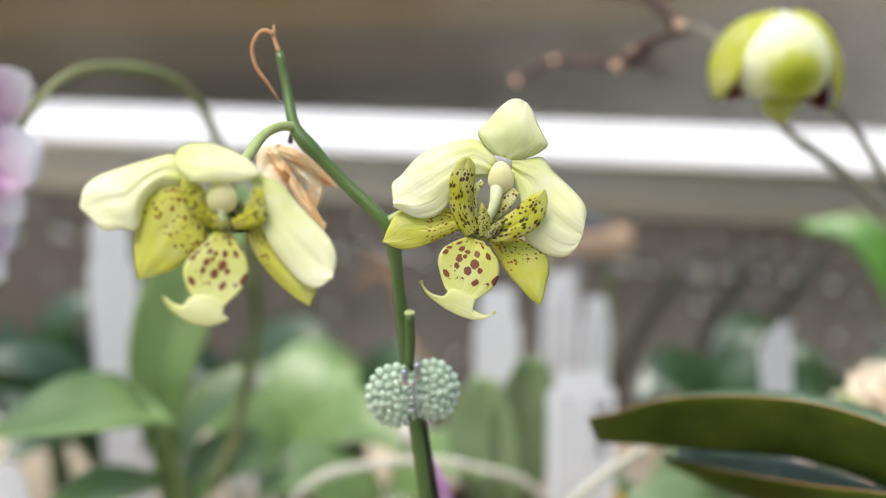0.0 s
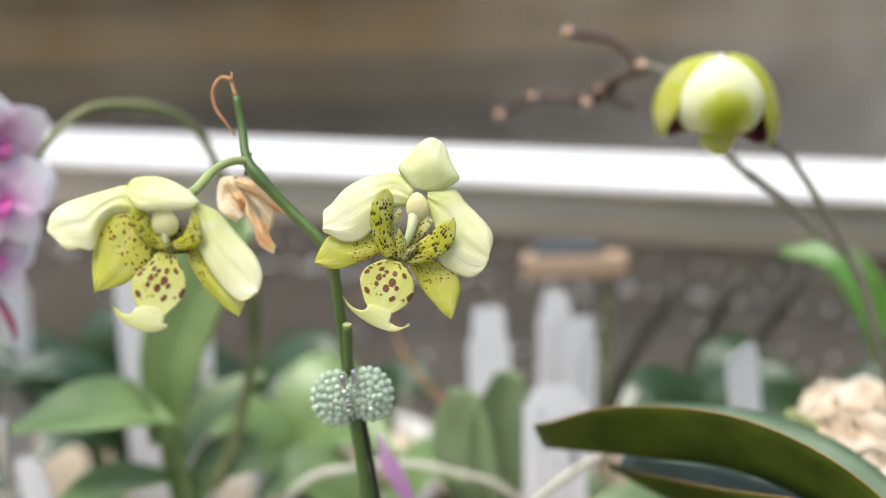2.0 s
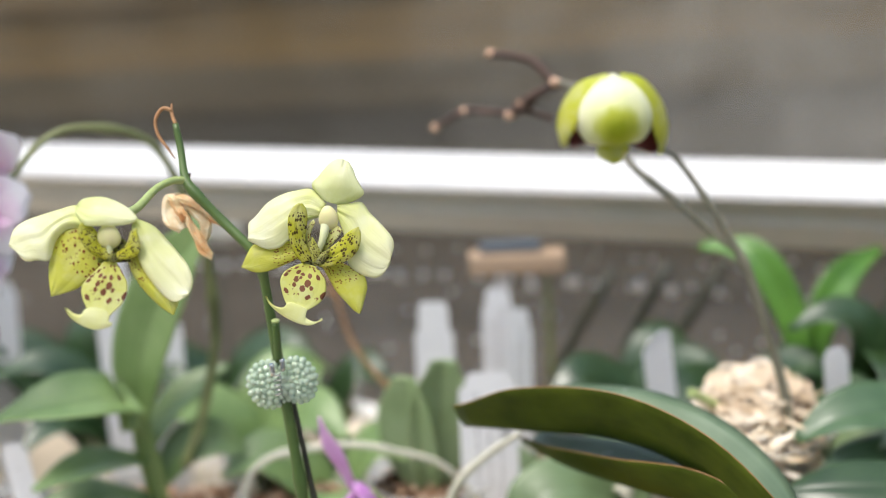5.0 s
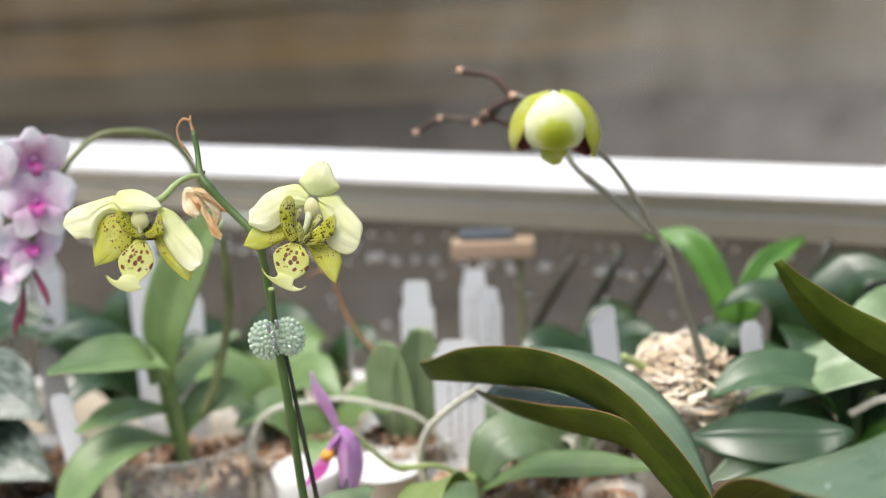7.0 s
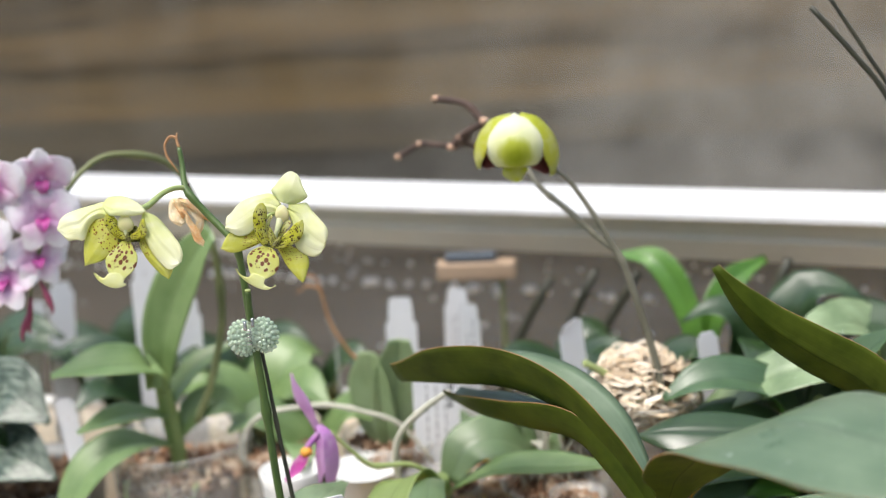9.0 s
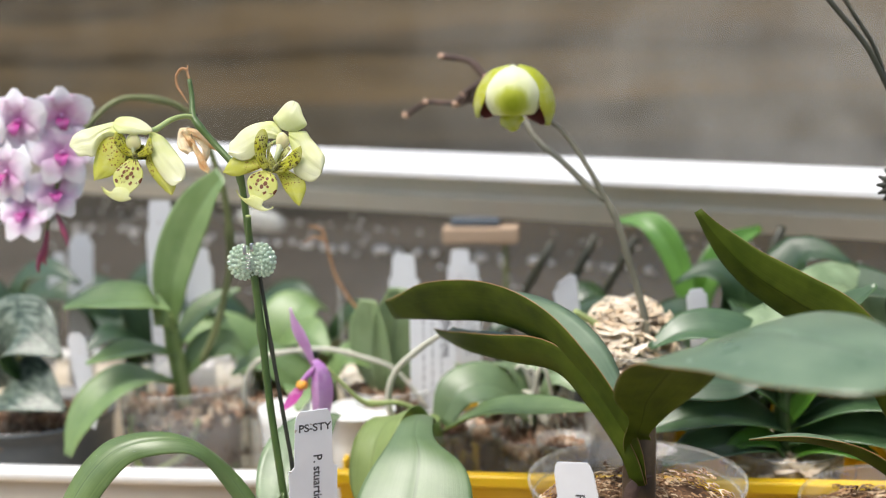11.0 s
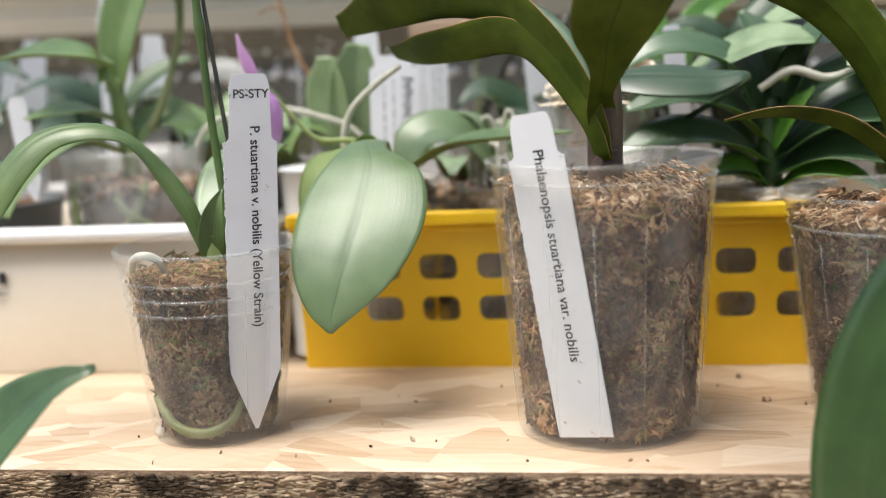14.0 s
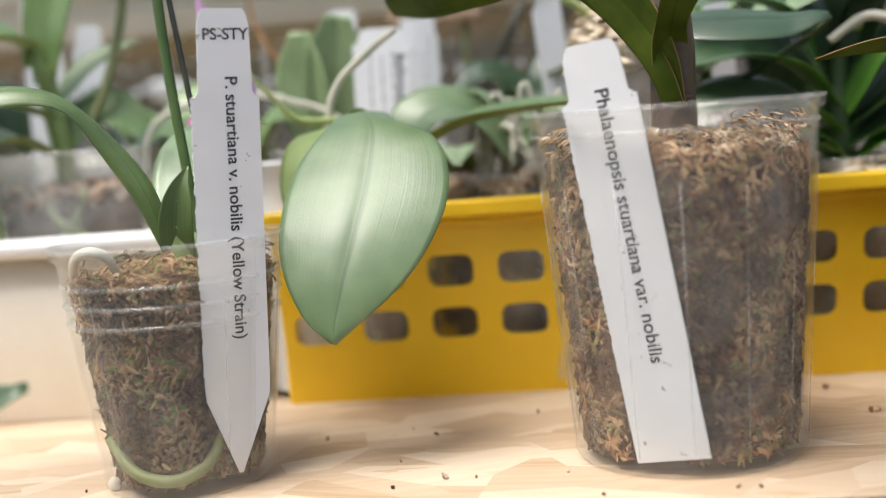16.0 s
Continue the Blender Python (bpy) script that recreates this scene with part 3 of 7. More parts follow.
rail = thing("window_rail", (0, 0.33, 0.19), "broad white window rail with a sloping top, shaded below", "window rail", "", "structure")
part("rail_top", along_window([(0.336, 0.2085), (0.326, 0.2102), (0.318, 0.2095), (0.296, 0.2035), (0.2895, 0.2015), (0.289, 0.1985), (0.295, 0.1968), (0.336, 0.1968)], -1.6, 1.4), M_RAIL, rail)
# foot tinted cream to carry warm light bounced up from below
part("rail_foot", along_window([(0.345, 0.1966), (0.3000, 0.1966), (0.3045, 0.1860), (0.3022, 0.1838), (0.3095, 0.1705), (0.345, 0.1705)], -1.6, 1.4), plain("rail foot tinted with warm bounce", (0.60, 0.575, 0.49), (0.67, 0.645, 0.56), 9.0, 0.5, 0.05, 80.0), rail, "lower edge of the rail, tinted cream for light bounced from below")


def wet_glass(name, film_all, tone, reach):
    """A pane under a lime film, with a painted haze that brightens the view towards the right."""
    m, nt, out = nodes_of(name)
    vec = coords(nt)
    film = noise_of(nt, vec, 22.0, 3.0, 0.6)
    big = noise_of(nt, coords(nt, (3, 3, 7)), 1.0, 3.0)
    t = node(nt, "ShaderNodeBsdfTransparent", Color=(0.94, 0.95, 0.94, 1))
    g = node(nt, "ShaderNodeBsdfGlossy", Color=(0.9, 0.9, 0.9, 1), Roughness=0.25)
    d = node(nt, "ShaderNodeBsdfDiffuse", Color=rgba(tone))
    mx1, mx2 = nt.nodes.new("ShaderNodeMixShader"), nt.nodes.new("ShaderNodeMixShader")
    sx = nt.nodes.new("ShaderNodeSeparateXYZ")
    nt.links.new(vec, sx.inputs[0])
    # haze painted into the glass, rising along x, to lighten what lies behind
    painted_haze = nt.nodes.new("ShaderNodeMapRange")
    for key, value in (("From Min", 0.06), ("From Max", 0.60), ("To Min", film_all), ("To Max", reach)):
        painted_haze.inputs[key].default_value = value
    nt.links.new(math_of(nt, "ADD", sx.outputs[0], math_of(nt, "MULTIPLY", big, 0.25)), painted_haze.inputs["Value"])
    nt.links.new(math_of(nt, "ADD", math_of(nt, "MULTIPLY", painted_haze.outputs[0], film), math_of(nt, "MULTIPLY", math_of(nt, "POWER", math_of(nt, "MULTIPLY", film, big), 2.0), 0.35)), mx1.inputs[0])
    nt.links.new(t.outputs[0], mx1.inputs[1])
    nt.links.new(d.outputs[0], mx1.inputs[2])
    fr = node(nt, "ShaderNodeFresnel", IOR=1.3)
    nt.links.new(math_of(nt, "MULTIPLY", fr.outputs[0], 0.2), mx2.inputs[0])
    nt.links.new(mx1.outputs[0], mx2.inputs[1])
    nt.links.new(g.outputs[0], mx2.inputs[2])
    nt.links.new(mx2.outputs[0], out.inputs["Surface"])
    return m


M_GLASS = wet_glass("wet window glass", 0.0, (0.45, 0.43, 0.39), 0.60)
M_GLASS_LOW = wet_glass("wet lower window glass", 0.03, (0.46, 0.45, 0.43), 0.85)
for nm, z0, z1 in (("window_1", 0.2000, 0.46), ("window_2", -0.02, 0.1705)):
    w = single(nm, along_window([(0.338, z0), (0.342, z0), (0.342, z1), (0.338, z1)], -1.6, 1.4), M_GLASS if nm == "window_1" else M_GLASS_LOW, "wet window pane with drops, lime film and painted haze paler to the right", "window", "", "structure")
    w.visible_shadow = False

# water drops on the lower pane
rnd = random.Random(5)
M_DROP, nt, out = nodes_of("water drops")
finish(nt, out, (0.95, 0.96, 0.97), 0.30, None, 0.6)
drops = bmesh.new()
for i in range(330):
    x = rnd.uniform(-0.55, 0.6)
    row = rnd.random()
    z = (0.140 if row < 0.42 else 0.155 if row < 0.62 else rnd.uniform(0.085, 0.170)) + rnd.gauss(0, 0.0012)
    r = rnd.uniform(0.0018, 0.0032) if row < 0.42 else rnd.uniform(0.0008, 0.0018)
    bmesh.ops.create_icosphere(drops, subdivisions=2, radius=r, matrix=Matrix.Translation((x, 0.3375 + SKEW_Y * x, z + SKEW_Z * x)))
tagged(new("water_drops", mesh_of("water_drops", drops, M_DROP)), "bright water drops beaded on the window pane", "water drops", "", "stuff")

# what stands outside the window: a low wall of boards and wet ground
tones = [((0.060, 0.048, 0.036), (0.15, 0.124, 0.098)), ((0.034, 0.029, 0.021), (0.090, 0.076, 0.056)), ((0.046, 0.034, 0.018), (0.100, 0.076, 0.042)), ((0.032, 0.023, 0.011), (0.190, 0.122, 0.046)), ((0.024, 0.018, 0.010), (0.172, 0.112, 0.048))]
fence = thing("garden_wall", (0, 1.0, -0.9), "weathered brown boarded wall outside the window", "wall", "", "structure")
for i, (a, b) in enumerate(tones):
    z0, z1 = ((-0.9, 0.06), (0.06, 0.15), (0.15, 0.2), (0.2, 0.265), (0.265, 0.43))[i]
    mt = plain(f"weathered board {'abcde'[i]}", a, b, 4.0, 0.8, 0.0, 16.0, 0.0, 0.0, (0.35, 1.0, 7.0))
    part("board", block(-2.6, 2.4, 0.93 + 0.004 * (i % 2), 0.97, z0, z1), mt, fence)
crate = thing("wooden_block", (0.084, 0.262, 0.0005), "pale wooden block with a dark blue lid on a green stake", "block")
part("block_body", block(0.0450, 0.0930, 0.255, 0.269, 0.1605, 0.1712, 0.0016), plain("pale raw wood", (0.34, 0.24, 0.16), (0.44, 0.32, 0.22), 30.0, 0.7, 0.2, 300.0, 0.0, 0.0, (0.3, 1, 1)), crate)
part("lid", block(0.0500, 0.0812, 0.257, 0.267, 0.1714, 0.1766, 0.0016), plain("dark blue plastic", (0.07, 0.085, 0.105), (0.10, 0.12, 0.14), 30.0, 0.4), crate)
part("stake", tube([(0.084, 0.262, 0.0005), (0.084, 0.262, 0.09), (0.084, 0.262, 0.1603)], [0.0018, 0.0018, 0.0016], 8, 10), M_STEM_OLIVE, crate, "thin green stake")

# ---------------------------------------------------------------- trays


def slab_ring(bm, outer, inner, y_of, thick):
    """A plate between two closed outlines of as many (x, z) points, lying along y_of(z)."""
    fr_o, fr_i, bk_o, bk_i = [[bm.verts.new((x, y_of(z) + dy, z)) for x, z in loop] for loop, dy in ((outer, 0), (inner, 0), (outer, thick), (inner, thick))]
    k = len(outer)
    for i in range(k):
        j = (i + 1) % k
        bm.faces.new((fr_o[i], fr_o[j], fr_i[j], fr_i[i]))
        bm.faces.new((bk_o[j], bk_o[i], bk_i[i], bk_i[j]))
        bm.faces.new((fr_i[i], fr_i[j], bk_i[j], bk_i[i])).smooth = True


def rounded(cx, cz, w, h, r, n):
    """A rounded outline with 4 n points, and the cell's outline round it is made by box_loop with as many."""
    pts = []
    for k, (sx, sz) in enumerate(((1, 1), (-1, 1), (-1, -1), (1, -1))):
        for i in range(n):
            a = math.pi / 2 * (k + i / (n - 1))
            pts.append((cx + sx * (w / 2 - r) + r * math.cos(a), cz + sz * (h / 2 - r) + r * math.sin(a)))
    return pts


def box_loop(x0, x1, z0, z1, n):
    cx, cz = (x0 + x1) / 2, (z0 + z1) / 2
    pts = []
    for k in range(4):
        for i in range(n):
            a = math.pi / 2 * (k + i / (n - 1))
            c, s = math.cos(a), math.sin(a)
            m = max(abs(c), abs(s))
            pts.append((cx + (x1 - x0) / 2 * c / m, cz + (z1 - z0) / 2 * s / m))
    return pts


def tray_y(z):
    return 0.0985 - 0.017 * z / 0.078


PITCH, X_FIRST, N_HOLE = 0.0274, 0.083 - 2.5 * 0.0274, 10
basket = thing("yellow_tray", (0.15, 0.2, 0), "yellow plastic tray with two rows of rounded slots", "tray")
wall = bmesh.new()
for i in range(N_HOLE):
    x0 = X_FIRST + i * PITCH
    for z0, z1, zc in ((0.0205, 0.0415, 0.0305), (0.0415, 0.064, 0.0515)):
        slab_ring(wall, box_loop(x0, x0 + PITCH, z0, z1, 7), rounded(x0 + PITCH / 2, zc, 0.0178, 0.0125, 0.0042, 7), tray_y, 0.0018)
XA, XB = X_FIRST, X_FIRST + N_HOLE * PITCH
for z0, z1 in ((0.0, 0.0205), (0.064, 0.070)):
    slab_ring(wall, box_loop(XA, XB, z0, z1, 7), box_loop(XA + 0.001, XB - 0.001, z0 + 0.001, z1 - 0.001, 7), tray_y, 0.0018)
    vs = [wall.verts.new((x, tray_y(z), z)) for x, z in ((XA + 0.001, z0 + 0.001), (XB - 0.001, z0 + 0.001), (XB - 0.001, z1 - 0.001), (XA + 0.001, z1 - 0.001))]
    wall.faces.new(vs)
    wall.faces.new([wall.verts.new((q.co.x, q.co.y + 0.0018, q.co.z)) for q in vs[::-1]])
part("front_wall", wall, M_YELLOW, basket)
part("ledge", block(XA - 0.001, XB + 0.001, 0.0800, 0.0865, 0.0695, 0.0722, 0.0008), M_YELLOW, basket)
part("rim", block(XA - 0.002, XB + 0.002, 0.0775, 0.0845, 0.0722, 0.0790, 0.0016, 3), M_YELLOW, basket)
part("back_wall", block(XA, XB, 0.196, 0.199, 0.0, 0.078, 0.001), M_YELLOW, basket)
part("side_wall", block(XA - 0.0016, XA + 0.0008, 0.0985, 0.197, 0.0, 0.078, 0.0008), M_YELLOW, basket)
part("side_wall", block(XB - 0.0008, XB + 0.0016, 0.0985, 0.197, 0.0, 0.078, 0.0008), M_YELLOW, basket)
part("bottom", block(XA, XB, 0.0985, 0.197, 0.0004, 0.0024, 0.0004), M_YELLOW, basket)

tray = thing("white_tray", (-0.16, 0.2, 0), "cream white plastic tray with a rolled rim", "tray")


def tray_shell(x0, x1, y0, y1, z0, z1, r, grow, n=10):
    """Upright walls of a tray with rounded corners that widen towards the top."""
    bm = bmesh.new()
    loops = []
    for z, g, inner in ((z0, 0, 0), (z1, grow, 0), (z1, grow, 1), (z0, 0, 1)):
        pts = []
        t = 0.0022 * inner
        for k, (cx, cy) in enumerate(((x1 - r, y1 - r), (x0 + r, y1 - r), (x0 + r, y0 + r), (x1 - r, y0 + r))):
            for i in range(n + 1):
                a = math.pi / 2 * (k + i / n)
                pts.append(bm.verts.new((cx + (r + g - t) * math.cos(a), cy + (r + g - t) * math.sin(a), z)))
        loops.append(pts)
    k = len(loops[0])
    for a, b in zip(loops, loops[1:]):
        for i in range(k):
            bm.faces.new((a[i], a[(i + 1) % k], b[(i + 1) % k], b[i])).smooth = True
    return bm


def rim_ring(x0, x1, y0, y1, r, z, half_w, half_h, n=10):
    """A rolled rim that follows a rounded rectangle."""
    bm = bmesh.new()
    path = []
    for k, (cx, cy) in enumerate(((x1 - r, y1 - r), (x0 + r, y1 - r), (x0 + r, y0 + r), (x1 - r, y0 + r))):
        for i in range(n + 1):
            a = math.pi / 2 * (k + i / n)
            path.append((Vector((cx + r * math.cos(a), cy + r * math.sin(a), z)), Vector((math.cos(a), math.sin(a), 0))))
    rings = []
    for p, o in path:
        rings.append([bm.verts.new(p + o * half_w * math.cos(b) + Vector((0, 0, half_h * math.sin(b)))) for b in (2 * math.pi * j / 10 for j in range(10))])
    for i, a in enumerate(rings):
        b = rings[(i + 1) % len(rings)]
        for j in range(10):
            bm.faces.new((a[j], b[j], b[(j + 1) % 10], a[(j + 1) % 10])).smooth = True
    return bm


part("wall", tray_shell(-0.40, -0.010, 0.092, 0.30, 0.0005, 0.070, 0.022, 0.004), M_CREAM, tray)
part("rim", rim_ring(-0.406, -0.004, 0.086, 0.306, 0.027, 0.0715, 0.0055, 0.0042), M_WHITE, tray, "glossy white rolled rim")
part("bottom", block(-0.395, -0.015, 0.097, 0.295, 0.0005, 0.003, 0.0005), M_CREAM, tray)
mk = bmesh.new()
for i, (x, z, w, h) in enumerate(((-0.1465, 0.0475, 0.005, 0.0022), (-0.1395, 0.0475, 0.0035, 0.0055), (-0.1445, 0.0415, 0.008, 0.001))):
    b = block(x, x + w, 0.0868 + 0.0005 * i, 0.0885, z, z + h, 0.0003, 1)
    mk = join(mk, b)
part("marking", mk, M_INK, tray, "smudged black pen mark")

# ---------------------------------------------------------------- pots, labels and moss


def pot(name, at, r0, r1, h, label, rings=(), ribs=0, lip=0.0016, wall_m=None, group="clear pots", lean=(0, 0)):
    """A clear tapered pot: wall with an inner face, floor, lip, raised rings and upright ribs."""
    p = thing(name, at, label, "pot", group)
    th = 0.0007
    prof = [(0.0005, 0.0018), (r0 - 0.003, 0.0018), (r0 - 0.0012, 0.0003), (r0, 0.0022)]
    prof += [(r0 + (r1 - r0) * k / 10, 0.0022 + (h - 0.0062) * k / 10) for k in range(1, 11)]
    prof += [(r1 + lip, h - 0.0036), (r1 + lip + 0.0004, h - 0.0008), (r1 + lip, h), (r1 + lip - 0.0008, h - 0.0005), (r1 - th + 0.0003, h - 0.0042)]
    prof += [(r0 - th + (r1 - r0) * k / 10, 0.003 + (h - 0.0072) * k / 10) for k in range(10, -1, -1)]
    part("body", lathe(prof, 72, at, lean, 0.006), wall_m or M_POT, p)
    for z in rings:
        r = r0 + (r1 - r0) * z / h
        part("ring", lathe([(r + 0.0001, z - 0.0007), (r + 0.0009, z - 0.0002), (r + 0.0009, z + 0.0003), (r + 0.0001, z + 0.0008)], 72, at, lean), M_RIDGE, p)
    for k in range(ribs):
        a = 2 * math.pi * (k + 0.35) / ribs
        d = Vector((math.cos(a), math.sin(a), 0))
        q0, q1 = Vector(at) + d * (r0 + 0.0001) + Vector((0, 0, 0.006)), Vector(at) + d * (r0 + (r1 - r0) * 0.8 + 0.0001) + Vector((0, 0, h * 0.8))
        part("rib", tube([q0, q1], [0.0002, 0.00025], 4, 6), M_RIDGE, p)
    rim = lathe([(r1 + lip - 0.0006, h - 0.0012), (r1 + lip + 0.0006, h - 0.0009), (r1 + lip + 0.0006, h + 0.0003), (r1 + lip - 0.0006, h + 0.0004)], 72, at, lean, 0.006)
    part("lip", rim, M_RIDGE, p)
    return p


def medium(at, r0, r1, h, strand_m, count, size, seed, label, top_m=None, gap=0.0016, top_count=0, lean=(0, 0), labels=()):
    """Packed moss in a pot: a rough core, strands on its sides seen through the wall, loose strands on top."""
    r0, r1 = r0 - gap, r1 - gap

    def behind(p):
        """Keeps the moss behind the labels that stand against the pot wall."""
        p = Vector(p)
        for tip, top, way, half in labels:
            up = (Vector(top) - Vector(tip)).normalized()
            sd = Vector(way)
            sd = (sd - up * sd.dot(up)).normalized()
            n = sd.cross(up)
            q = p - Vector(tip)
            if abs(q.dot(sd)) < half + 0.0030 and q.dot(up) > -0.002 and q.dot(n) > -0.0042:
                p = p - n * (q.dot(n) + 0.0042)
        return p

    core = lathe([(r0 * 0.5, 0.003), (r0 - 0.0022, 0.0036)] + [(r0 - 0.0022 + (r1 - r0) * k / 8, 0.0036 + (h - 0.0036) * k / 8) for k in range(1, 9)] + [(r1 * 0.6, h + 0.0015)], 120, at, lean, 0.05, False)
    for v in core.verts:
        v.co = behind(v.co)
    m = single("potting_moss", core, M_SOIL, label, "potting moss")

    def side(r):
        a, k = r.uniform(0, 2 * math.pi), r.random()
        rr = r0 + (r1 - r0) * k - r.uniform(0.0008, 0.0026)
        z = 0.004 + (h - 0.004) * k
        return behind((at[0] + rr * math.cos(a) + lean[0] * z, at[1] + rr * math.sin(a) + lean[1] * z, at[2] + z)), (math.cos(a), math.sin(a), 0)

    def over(r):
        a, k = r.uniform(0, 2 * math.pi), math.sqrt(r.random())
        rr = (r1 - 0.001) * k
        x, y = rr * math.cos(a), rr * math.sin(a)
        lift = 0.011 * noise.noise((x * 70 + seed, y * 70, seed)) + 0.003 * noise.noise((x * 220, y * 220, seed))
        return behind((at[0] + x, at[1] + y, at[2] + h + max(lift, -0.001) + r.uniform(0, 0.003))), (0.5 * math.cos(a), 0.5 * math.sin(a), 1)

    v, f = strands(count, side, size * 0.72, seed, 0.55, (0.10, 0.30))
    stuff("moss_strands", v, f, strand_m, "tangled moss strands packed against the pot wall", "moss")
    if top_count:
        v, f = strands(top_count, over, size * 0.8, seed + 1, 1.6, (0.08, 0.24))
        stuff("moss_strands", v, f, top_m or strand_m, "loose dried moss strands on the pot's surface", "moss")
    return m


def plant_label(tip, top, side, width, pointed=True, lines=(), bars=0, notch=0.82, name="plant_label", label="white plastic plant label", seed=1, slant=0.0, torn=False):
    """A plastic label. tip, top: ends of its middle line; side: the way its width runs. lines: (text, size, along, across, ink)."""
    tip, top, side = Vector(tip), Vector(top), Vector(side).normalized()
    up = top - tip
    ln = up.length
    up.normalize()
    side = (side - up * side.dot(up)).normalized()
    nrm = up.cross(side)
    m = Matrix((side, nrm, up)).transposed().to_4x4()
    m.translation = tip
    p = thing(name, tip, label, "plant label", "plant labels")
    w = width / 2
    if pointed:
        left = [(0.0006, 0.0), (w * 0.97, ln * 0.17), (w, ln * 0.2)]
    else:
        left = [(w, 0.0)]
    steps = [0.2 + (notch - 0.21) * (i + 1) / 90 for i in range(90)] if torn else (0.4, 0.6)
    left += [(w, ln * k) for k in (*steps, notch - 0.002)] + [(w * 0.90, ln * notch), (w * 0.80, ln * (notch + 0.010)), (w * 0.76, ln * 0.965), (w * 0.68, ln * 0.988), (w * 0.58, ln)]
    tear = random.Random(seed + 40)
    out_line = [(-a - (tear.uniform(-0.0001, 0.0005) if torn and 0.2 < b / ln < notch else 0.0), b) for a, b in left] + [(a, b) for a, b in reversed(left)]
    bm = bmesh.new()
    rows = []
    for dy in (-0.00025, 0.00025):
        rows.append([bm.verts.new(m @ Vector((a, dy, b + (slant * (a / width - 0.5) if b > 0.9 * ln else 0.0)))) for a, b in out_line])
    n = len(out_line)
    h = n // 2
    for row, flip in ((rows[0], False), (rows[1], True)):
        for i in range(h - 1):
            q = (row[i], row[i + 1], row[n - 2 - i], row[n - 1 - i])
            bm.faces.new(q[::-1] if flip else q)
    for i in range(n):
        j = (i + 1) % n
        bm.faces.new((rows[0][i], rows[0][j], rows[1][j], rows[1][i]))
    plate = part("plate", bm, M_TAG, p)
    for text, size, along, across, ink, turned in lines:
        cu = bpy.data.curves.new("print", "FONT")
        cu.body, cu.size, cu.extrude, cu.offset = text, size, 0.00003, 0.00007
        cu.align_x, cu.align_y = ("LEFT" if turned else "CENTER"), "CENTER"
        tmp = bpy.data.objects.new("print", cu)
        me = bpy.data.meshes.new_from_object(tmp)
        bpy.data.objects.remove(tmp)
        me.transform(m @ Matrix.Translation((across, -0.00031, along)) @ pose(0, 0, 0, 90, 0, 0) @ pose(0, 0, 0, 0, 0, -90 if turned else 0))
        me.materials.append(ink)
        t = new("print", me)
        t.parent = p
        t.matrix_parent_inverse = Matrix.Translation(-tip)
        tagged(t, "black printed lettering")
    rr = random.Random(seed)
    for k in range(bars):
        x = -w * 0.6 + 1.2 * w * (k + 0.5) / bars
        z1 = ln * notch * rr.uniform(0.9, 0.98)
        z0 = z1 - ln * rr.uniform(0.25, 0.5)
        b = bmesh.new()
        z = z0
        while z < z1:
            d = rr.uniform(0.002, 0.006)
            b = join(b, block(-0.0004 + x, 0.0004 + x, -0.0004, -0.0002, z, z + d))
            z += d + 0.0015
        bmesh.ops.transform(b, matrix=m, verts=b.verts)
        part("print", b, M_GREYINK, p, "small grey print too fine to read")
    return p


POT_A, POT_B, POT_E = (0.002, 0.0, 0.0), (0.163, 0.006, 0.0), (0.281, 0.028, 0.0)
LABEL_A = ((0.0225, -0.0143, 0.0050), (0.0326, -0.0240, 0.1464), (1, 0.6, -0.03), 0.0095)
LABEL_B = ((0.1550, -0.0253, 0.0050), (0.1375, -0.0272, 0.1275), (1, -0.4, 0.08), 0.0106)
pot("plant_pot", POT_A, 0.0272, 0.0356, 0.0786, "small clear plastic pot of dark moss on the board", (0.0545, 0.0605, 0.0665), 5)
medium(POT_A, 0.0272, 0.0356, 0.067, M_MOSS_DARK, 8000, 0.0044, 3, "dark damp moss packed in a clear pot", M_MOSS_DARK, 0.0032, 1100, labels=[LABEL_A])


def upper_ring(r):
    a, z = r.uniform(0, 2 * math.pi), r.uniform(0.051, 0.068)
    rr = 0.0306 + 0.0072 * (z - 0.051) / 0.05 - r.uniform(0.0006, 0.003)
    p = Vector((POT_A[0] + rr * math.cos(a), POT_A[1] + rr * math.sin(a), z + 0.004 * noise.noise((5 * a, 1.0, 2.0))))
    return (p if p.x < 0.016 or p.y > -0.008 else p + Vector((0, 0.012, 0))), (math.cos(a), math.sin(a), 0)


v, f = strands(700, upper_ring, 0.0032, 77, 1.0, (0.12, 0.32))
stuff("moss_strands", v, f, M_MOSS_TAN, "pale moss clumps under the small pot's rim", "moss")
pot("plant_pot", POT_B, 0.0362, 0.0438, 0.1085, "large clear plastic pot full of brown moss", (0.1012,), 14)
medium(POT_B, 0.0362, 0.0433, 0.0935, M_MOSS, 14000, 0.0047, 4, "brown dried moss packed in a clear pot", M_MOSS_TAN, 0.0026, 1700, labels=[LABEL_B])
pot("plant_pot", POT_E, 0.036, 0.0465, 0.090, "clear plastic pot of reddish moss and bark", (0.077,), 14)
medium(POT_E, 0.036, 0.0465, 0.080, M_MOSS_DARK, 5500, 0.0052, 6, "brown moss and bark packed in a clear pot", M_MOSS_TAN, 0.0016, 2600)

